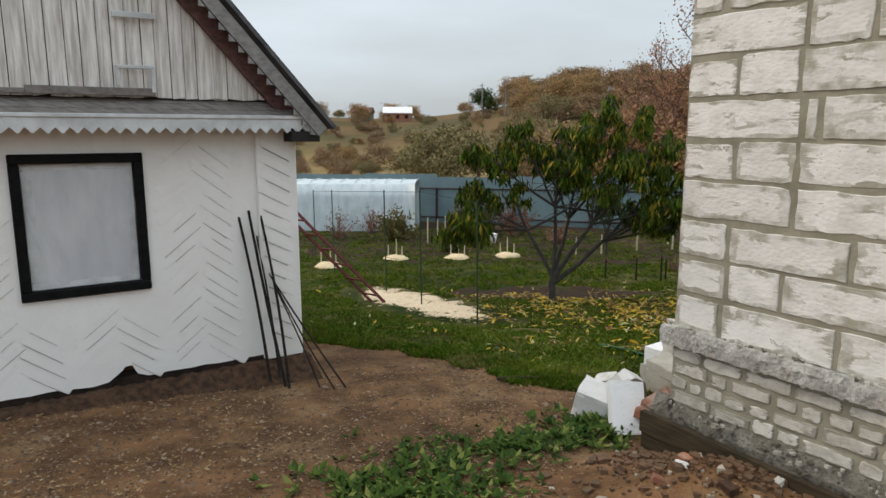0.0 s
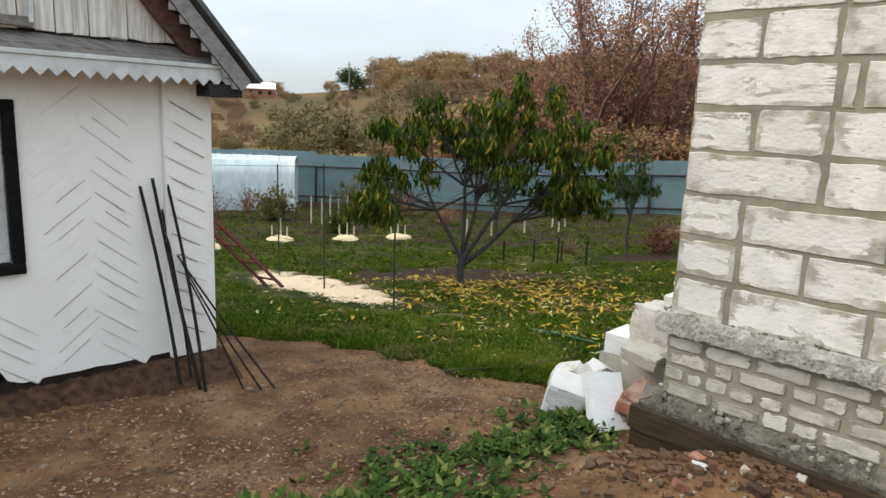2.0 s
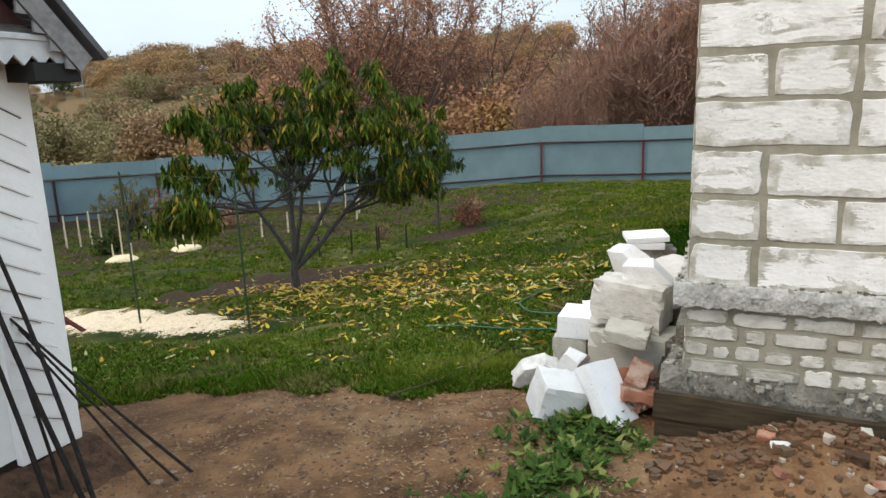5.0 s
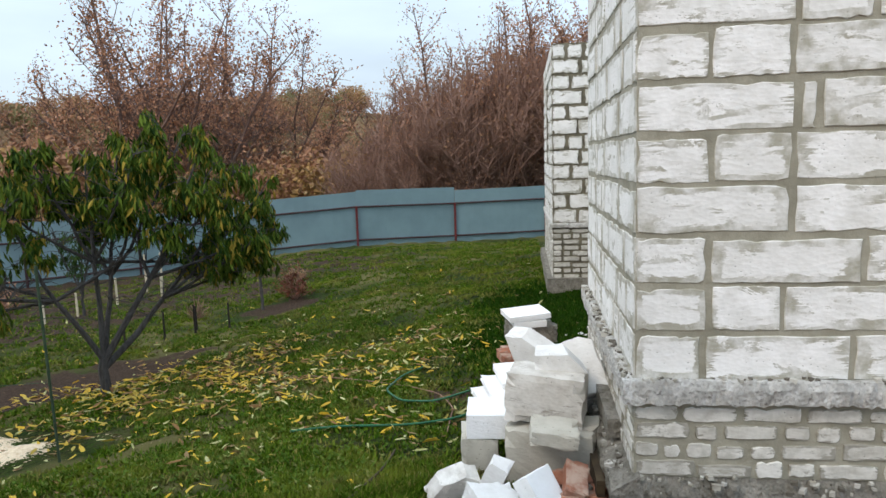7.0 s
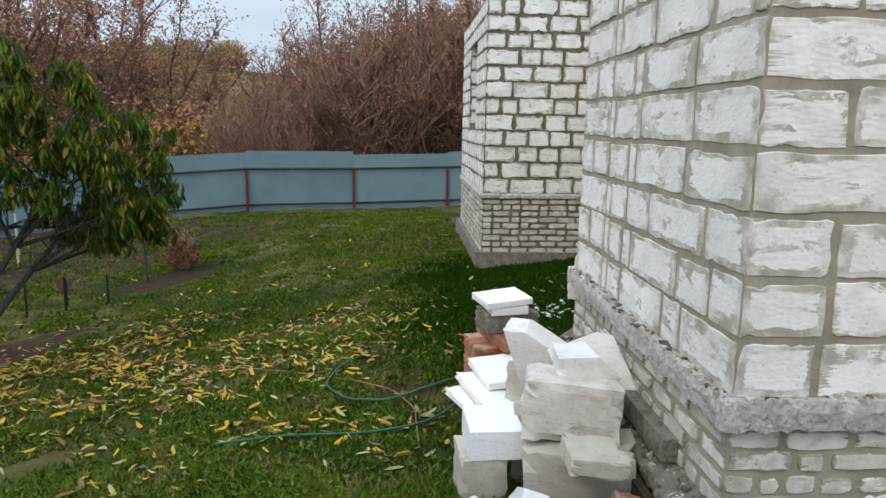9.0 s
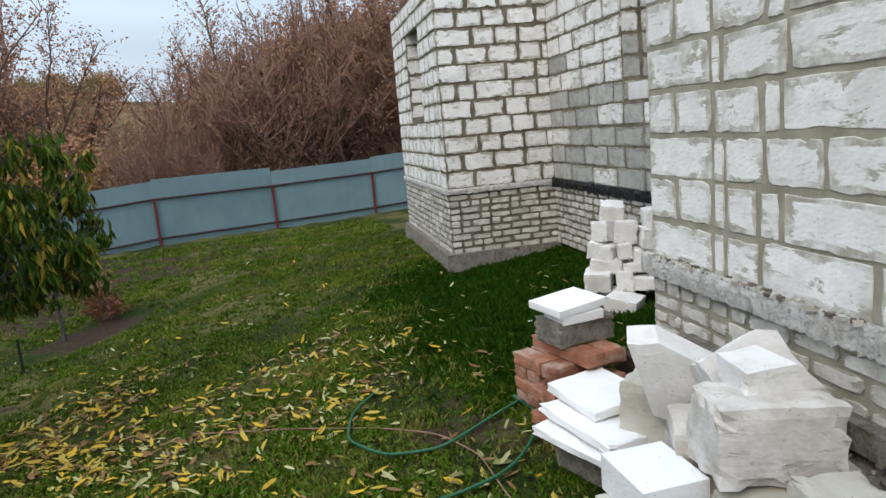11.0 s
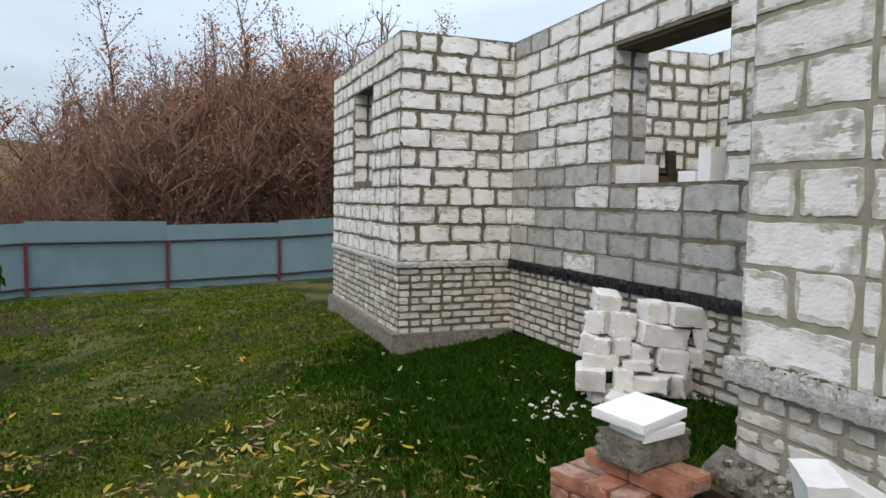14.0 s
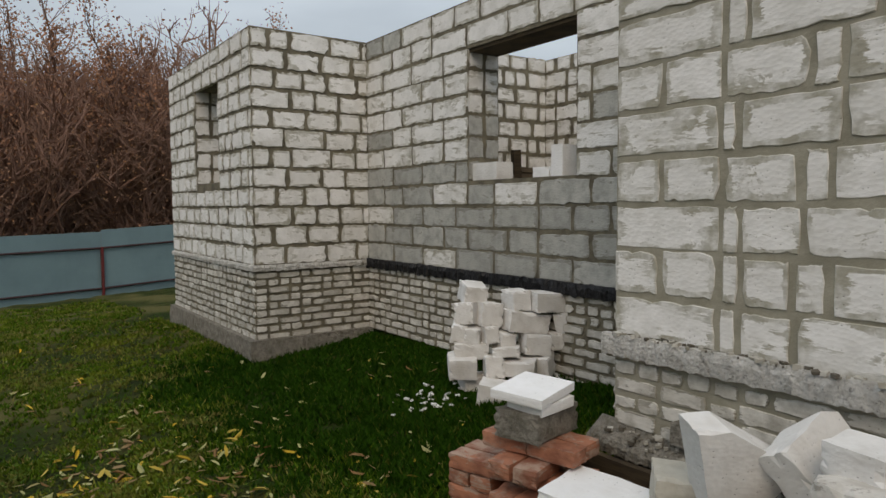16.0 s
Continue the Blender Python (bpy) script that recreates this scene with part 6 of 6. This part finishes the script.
def scatter_weeds(count, seed):
    rnd = random.Random(seed)
    store = ([], [])
    for k in range(count):
        cx, cy, rx, ry = rnd.choice([(-0.25, 3.5, 0.25, 0.16), (0.15, 3.75, 0.25, 0.2), (0.95, 4.4, 0.2, 0.15), (0.1, 3.3, 0.25, 0.15), (0.6, 4.1, 0.25, 0.1)])
        x, y = rnd.gauss(cx, rx), rnd.gauss(cy, ry)
        if in_house(x, y, 0.15):
            continue
        z = full_z(x, y)
        for _ in range(5):
            w = (unit(rnd, 0.0, 0.7)).normalized()
            L = rnd.uniform(0.03, 0.085)
            leaf_quads(store, Vector((x, y, z + rnd.uniform(0, 0.04))), L, L * 0.5, w, w.cross(Vector((0, 0, 1)) + unit(rnd) * 0.3).normalized())
    ob = raw("weeds", *store, M_WEED)
    tagged(ob, "low green weeds on the bare earth", "weeds", kind="stuff")


scatter_weeds(560, 71)


def scatter_grit(count, seed):
    rnd = random.Random(seed)
    store = ([], [])
    tet = [Vector((1, 0, -0.4)), Vector((-0.5, 0.87, -0.4)), Vector((-0.5, -0.87, -0.4)), Vector((0, 0, 0.7))]
    for k in range(count):
        d = 2.0 + 5 * rnd.random() ** 1.4
        an = radians(rnd.uniform(-55, 40))
        x, y = 0.1 + d * math.sin(an), 0.4 + d * math.cos(an)
        if dirt_edge(x, y) > 0.1 or in_house(x, y, 0.1) or (Vector((x, y, 0)) - SC).dot(SW) > -0.1:
            continue
        s = rnd.uniform(0.005, 0.015) if rnd.random() < 0.93 else rnd.uniform(0.016, 0.036)
        z, r = full_z(x, y), rnd.uniform(0, 6.28)
        n = len(store[0])
        for t in tet:
            store[0].append((x + s * (t.x * math.cos(r) - t.y * math.sin(r)), y + s * (t.x * math.sin(r) + t.y * math.cos(r)), z + s * 0.5 * t.z + 0.002))
        store[1].extend([(n, n + 1, n + 3), (n + 1, n + 2, n + 3), (n + 2, n, n + 3)])
    ob = raw("grit", *store, M_GRIT)
    tagged(ob, "small clods and stones on the trodden earth", "grit", kind="stuff")


M_GRIT = leaf("grit_and_clods", (0.09, 0.052, 0.034), (0.20, 0.125, 0.08), (0.30, 0.22, 0.16), 0.86)
scatter_grit(34000, 81)


def scatter_rubble(count, seed):
    rnd = random.Random(seed)
    store = ([], [])
    for k in range(count):
        a, b = -0.12 - abs(rnd.gauss(0, 0.38)), rnd.uniform(-0.1, 2.6)
        p = house(a, b)
        s = 0.006 + 0.022 * rnd.random() ** 3
        z = full_z(p.x, p.y) + 0.16 * math.exp(-(((p.x - 1.45) / 0.45) ** 2 + ((p.y - 3.45) / 0.35) ** 2))
        n, r = len(store[0]), rnd.uniform(0, 6.28)
        q = [(p.x + s * rnd.uniform(0.7, 1.4) * math.cos(r + i * 1.57), p.y + s * rnd.uniform(0.7, 1.4) * math.sin(r + i * 1.57), z - 0.003) for i in range(4)]
        t = [(x + rnd.uniform(-0.2, 0.2) * s, y + rnd.uniform(-0.2, 0.2) * s, z + s * rnd.uniform(0.6, 1.1)) for x, y, _ in q]
        store[0].extend(q + t)
        store[1].extend([(n + 4, n + 5, n + 6), (n + 4, n + 6, n + 7)] + [(n + i, n + (i + 1) % 4, n + 4 + (i + 1) % 4, n + 4 + i) for i in range(4)])
    tagged(raw("rubble", *store, M_RUBBLE), "small brick and mortar rubble by the house", "rubble", kind="stuff")


M_RUBBLE = leaf("rubble_bits", (0.17, 0.088, 0.052), (0.12, 0.075, 0.046), (0.42, 0.36, 0.29), 0.93)
scatter_rubble(1700, 83)


def scatter_litter(count, seed):
    """Dry grass bits, bark and leaf crumbs trodden into the earth."""
    rnd = random.Random(seed)
    store = ([], [])
    for k in range(count):
        d = 2.0 + 5 * rnd.random() ** 1.3
        an = radians(rnd.uniform(-55, 45))
        x, y = 0.1 + d * math.sin(an), 0.4 + d * math.cos(an)
        if dirt_edge(x, y) > 0.25 or in_house(x, y, 0.1) or (Vector((x, y, 0)) - SC).dot(SW) > -0.1:
            continue
        if noise.noise((x * 1.6, y * 1.6, 40)) < -0.25 + 0.4 * rnd.random() ** 2:
            continue
        w = unit(rnd, -0.15, 0.35)
        L = rnd.uniform(0.012, 0.045)
        leaf_quads(store, Vector((x, y, full_z(x, y) + rnd.uniform(0.002, 0.014))), L, L * rnd.uniform(0.15, 0.45), w, w.cross(Vector((0, 0, 1)) + unit(rnd) * 0.4).normalized())
    tagged(raw("litter", *store, M_LITTER), "dry tan grass bits and leaf crumbs on the earth", "litter", kind="stuff")


M_LITTER = leaf("dry_litter", (0.44, 0.29, 0.16), (0.24, 0.14, 0.075), (0.08, 0.045, 0.03), 0.6)
scatter_litter(27000, 87)

# ---- woods and hill beyond the fence ----
def bare_shrub_mesh(name, r, h, stems, twigs, leaves, leaf_len, mat, seed, thick=1.0, bark=M_TWIG, fine=0.075):
    """Returns the twig mesh and leaf mesh of a bare multi-stemmed shrub or tree."""
    rnd = random.Random(seed)
    wood, crown = ([], []), ([], [])
    for k in range(stems):
        d = unit(rnd, 0.55, 1.0)
        e = Vector((d.x * r, d.y * r, d.z * h * rnd.uniform(0.7, 1.0)))
        s = Vector((rnd.uniform(-0.25, 0.25) * r, rnd.uniform(-0.25, 0.25) * r, -0.2))
        n = 6
        pts = []
        for i in range(n + 1):
            f = i / n
            p = s.lerp(e, f)
            p.x, p.y = s.x + (e.x - s.x) * f ** 1.3, s.y + (e.y - s.y) * f ** 1.3
            p += Vector((noise.noise((k, f * 2.5, seed)), noise.noise((k + 9, f * 2.5, seed)), 0)) * 0.14 * r * f
            pts.append(p)
        r0 = thick * rnd.uniform(0.03, 0.06) * h / 6
        merge(wood, tube(pts, [r0 * (1 - 0.88 * i / n) + 0.004 for i in range(n + 1)], 4))
        for t in range(twigs):
            i = rnd.uniform(1.2, n) if h < 9 else n * rnd.uniform(0.22, 1.0) ** 0.8
            a = pts[int(i)].lerp(pts[min(n, int(i) + 1)], i % 1)
            d = (unit(rnd, -0.1, 1.0) + Vector((0, 0, 0.55))).normalized()
            L = rnd.uniform(0.08, 0.26) * h * (1.1 - fine * i)
            b = a + d * L
            m = a.lerp(b, 0.5) + unit(rnd) * 0.06 * L
            merge(wood, tube([a, m, b], [0.014 * thick, 0.010 * thick, 0.005], 3))
            for _ in range(3):
                q = a.lerp(b, rnd.uniform(0.25, 0.95))
                dd = (d + unit(rnd) * 0.8).normalized()
                merge(wood, tube([q, q + dd * L * rnd.uniform(0.25, 0.55)], [0.008 * thick, 0.004], 3))
                for _ in range(leaves):
                    w = unit(rnd)
                    leaf_quads(crown, q + dd * L * rnd.uniform(0, 0.6) + unit(rnd) * 0.05 * h * rnd.random(), leaf_len * rnd.uniform(0.5, 1.2), leaf_len * 0.6, w, w.cross(unit(rnd)).normalized())
    out = []
    for nm, st, m in (("twigs", wood, bark), ("leaves", crown, mat)):
        me = bpy.data.meshes.new(name + "_" + nm)
        me.from_pydata(st[0], [], st[1])
        me.materials.append(m)
        out.append(me)
    return out


def crown_mesh(name, r, h, count, size, mat, seed, lumps=9):
    """A far tree or bush: short trunk and a lumpy crown of many small leaf sprays with gaps."""
    rnd = random.Random(seed)
    wood, crown = ([], []), ([], [])
    merge(wood, tube([(0, 0, -0.5), (0, 0, h * 0.3), (0.05 * r, 0, h * 0.8)], [0.05 * r, 0.04 * r, 0.01 * r], 5))
    balls = []
    for k in range(lumps):
        d = unit(rnd, -0.2, 1)
        balls.append((Vector((d.x * r * 0.55, d.y * r * 0.55, h * 0.36 + d.z * h * 0.36)), rnd.uniform(0.32, 0.55)))
    for k in range(count):
        c, s = rnd.choice(balls)
        p = c + Vector((unit(rnd).x * r, unit(rnd).y * r, unit(rnd).z * h * 0.55)) * s * rnd.uniform(0.5, 1.0)
        if p.z < 0.02 * h:
            continue
        w = unit(rnd, -0.3, 1)
        leaf_quads(crown, p, size * rnd.uniform(0.5, 1.3), size * 0.7, w, w.cross(unit(rnd)).normalized())
    out = []
    for nm, st, m in (("trunk", wood, M_TWIG), ("crown", crown, mat)):
        me = bpy.data.meshes.new(name + "_" + nm)
        me.from_pydata(st[0], [], st[1])
        me.materials.append(m)
        out.append(me)
    return out


def plant(name, meshes, at, rz, scale, label, category, group):
    root = thing(name, label, category, group, at=at, rz=rz)
    root.scale = (scale, scale, scale)
    for nm, me in zip(("trunk", "crown"), meshes):
        new(nm, me).parent = root


def polar(az, d):
    return d * math.sin(radians(az)), d * math.cos(radians(az))


rnd = random.Random(90)
SHRUBS = [bare_shrub_mesh("shrub", 2.6, 6.2, 26, 30, 1, 0.085, M_BROWNLEAF if k % 2 else M_RUSTLEAF, 900 + k, 1.3) for k in range(4)]
TALLS = [bare_shrub_mesh("tall_tree", 7.0, 13.0, 9, 36, 6, 0.15, M_TALLLEAF, 950 + k, 1.5, M_LIMB, 0.12) for k in range(3)]
# dense brown thicket right behind the fence
for k in range(125):
    az = rnd.uniform(35, 78)
    base = 22.5 + 2.5 * math.cos(radians(az - 40))
    d = base + 1.2 + 11.0 * rnd.random() ** 1.5
    x, y = polar(az, d)
    low = 0.62 if 33 < az < 40 else 1.0
    s = rnd.uniform(0.8, 1.2) * low * (1.05 if az < 48 else 1.25 if az < 62 else 0.75)
    plant("bare_shrub", SHRUBS[k % 4], (x, y, ground_z(x, y)), rnd.uniform(0, 360), s, "bare brown thicket shrub behind the fence", "shrub", "thicket behind the fence")
# tall bare trees with a few rusty leaves
for az, d, s in ((20, 42, 1.15), (23, 40, 1.25), (26, 41, 1.2), (29, 43, 1.2), (31.5, 42, 1.05), (17.5, 47, 0.9), (24.5, 47, 1.3), (42, 34, 0.75), (47, 33, 0.8), (53, 36, 0.85), (50, 29, 0.8), (55.5, 28.5, 0.8), (58, 30, 0.9), (60.5, 29, 0.8), (53, 30, 0.85), (47, 29, 0.75), (44, 31, 0.8), (34.5, 70, 0.9), (37, 72, 1.0)):
    x, y = polar(az, d)
    plant("bare_tree", TALLS[int(az) % 3], (x, y, ground_z(x, y)), rnd.uniform(0, 360), s, "tall bare tree with a few rusty leaves", "tree", "bare trees beyond the fence")
# rusty undergrowth below them and along the meadow
UNDER = [crown_mesh("undergrowth", 2.6, 2.8, 2600, 0.15, m, 970 + k) for k, m in enumerate((M_RUSTLEAF, M_BROWNLEAF, M_OLIVE, M_ORANGE))]
for k in range(115):
    az = rnd.uniform(12, 80) if k < 85 else rnd.uniform(13, 37)
    d = rnd.uniform(31, 46) if az < 36 else rnd.uniform(28, 38)
    x, y = polar(az, d)
    plant("undergrowth", UNDER[(3, 1, 0, 2, 3)[k % 5] if az < 40 else (0, 1, 1)[k % 3]], (x, y, ground_z(x, y) - 0.2), rnd.uniform(0, 360), rnd.uniform(0.7, 1.3) * (1.35 if az < 38 else 1.0), "dense rusty autumn undergrowth", "shrub", "undergrowth beyond the fence")
# shrubs and woods on the far slope
FAR = [crown_mesh("far_tree", 5.6, 8.0, 3000, 0.42, m, 980 + k) for k, m in enumerate((M_FAROLIVE, M_FARBROWN, M_FARORANGE, M_FARBROWN, M_SMALLLEAF))]
for k in range(330):
    az = rnd.uniform(-16, 42) if k < 270 else rnd.uniform(3, 16)
    f = rnd.random()
    d = 85 + 190 * f
    if az < 4:
        if k % 3:
            continue
        d = rnd.choice((rnd.uniform(245, 300), rnd.uniform(245, 300), rnd.uniform(110, 135)))
    x, y = polar(az, d)
    hi = d > 200
    pick = rnd.choice((1, 2, 2, 3, 0) if hi else (0, 0, 1, 2, 3))
    plant("far_tree", FAR[pick], (x, y, ground_z(x, y) - 0.4), rnd.uniform(0, 360), rnd.uniform(0.7, 1.35) * (0.55 if az < 4 else 1.1 if hi else 0.9), "autumn tree on the far slope", "tree", "woods on the far slope")
for az, d, s, pick in ((-3.0, 95, 1.1, 0), (-1.0, 98, 1.25, 0), (1.5, 100, 1.15, 0), (4.5, 92, 0.7, 0), (1.8, 230, 1.25, 4), (-6, 240, 0.9, 2), (-8.5, 238, 0.9, 2), (-12, 236, 0.9, 3), (-10, 110, 0.5, 1), (-7.5, 112, 0.45, 0)):
    x, y = polar(az, d)
    plant("far_tree", FAR[pick], (x, y, ground_z(x, y) - 0.4), rnd.uniform(0, 360), s, "autumn tree on the far slope", "tree", "woods on the far slope")
# low scrub on the slope to the left
for k in range(120):
    x, y = polar(rnd.uniform(-16, 6), rnd.uniform(112, 240))
    plant("scrub", FAR[rnd.choice((0, 1, 2, 3))], (x, y, ground_z(x, y) - 0.3), rnd.uniform(0, 360), rnd.uniform(0.22, 0.42), "low autumn scrub on the far slope", "shrub", "scrub on the far slope")
# reeds on the meadow behind the fence
store = ([], [])
for k in range(9000):
    az, d = rnd.uniform(-16, 30), rnd.uniform(30, 80)
    x, y = polar(az, d)
    b = Vector((x, y, ground_z(x, y)))
    h, w = rnd.uniform(0.4, 1.1), rnd.uniform(0.03, 0.07)
    n = len(store[0])
    store[0].extend([tuple(b - Vector((w, 0, 0))), tuple(b + Vector((w, 0, 0))), tuple(b + Vector((rnd.uniform(-0.2, 0.2), 0, h)))])
    store[1].append((n, n + 1, n + 2))
M_REED = leaf("dry_reed", (0.30, 0.19, 0.09), (0.24, 0.17, 0.08), (0.18, 0.15, 0.06), 0.8)
tagged(raw("reeds", *store, M_REED), "dry tan reeds on the meadow", "reeds", kind="stuff")

# a far house and two poles on the slope
hx, hy = polar(-5.3, 236)
hz = ground_z(hx, hy)
far_house = thing("far_house", "distant low house with a pale roof", "house", at=(hx, hy, hz), rz=6)
bm = bmesh.new()
box(bm, (9, 6, 3), (0, 0, 1.3))
part("wall", bm, M_REDBRICK, far_house)
bm = bmesh.new()
vs = [bm.verts.new(p) for p in ((-5, -3.6, 2.8), (5, -3.6, 2.8), (5, 0, 5.0), (-5, 0, 5.0), (-5, 3.6, 2.8), (5, 3.6, 2.8), (-5, 0, 2.8), (5, 0, 2.8))]
for f in ((0, 1, 2, 3), (3, 2, 5, 4), (0, 3, 4), (1, 5, 2)):
    bm.faces.new([vs[i] for i in f])
part("roof", bm, M_FOAM, far_house, "pale sheet roof")
for px in (-3, 0, 3):
    bm = bmesh.new()
    box(bm, (1.1, 0.1, 1.2), (px, -3.02, 1.6))
    part("window", bm, M_DARK, far_house)
hx2, hy2 = polar(-8.2, 245)
bm = bmesh.new()
box(bm, (7, 5, 2.8), (0, 0, 1.2))
box(bm, (0.1, 0.1, 0.1), (0, 0, 2.6))
far2 = thing("far_house", "distant low house with a dark roof", "house", at=(hx2, hy2, ground_z(hx2, hy2)), rz=-8)
part("wall", bm, M_FOOTING, far2)
bm = bmesh.new()
vs = [bm.verts.new(p) for p in ((-4, -3, 2.6), (4, -3, 2.6), (4, 0, 4.6), (-4, 0, 4.6), (-4, 3, 2.6), (4, 3, 2.6))]
for f in ((0, 1, 2, 3), (3, 2, 5, 4), (0, 3, 4), (1, 5, 2)):
    bm.faces.new([vs[i] for i in f])
part("roof", bm, M_STAIN, far2)
for az in (1.7, 3.6):
    x, y = polar(az, 215)
    bm = bmesh.new()
    rod(bm, (x, y, ground_z(x, y) - 1), (x, y, ground_z(x, y) + 11), 0.16, seg=6)
    rod(bm, (x - 0.8, y, ground_z(x, y) + 10.2), (x + 0.8, y, ground_z(x, y) + 10.2), 0.1, seg=4)
    tagged(part("power_pole", bm, M_STEELPOLE), "distant wooden power pole", "pole", "power poles")
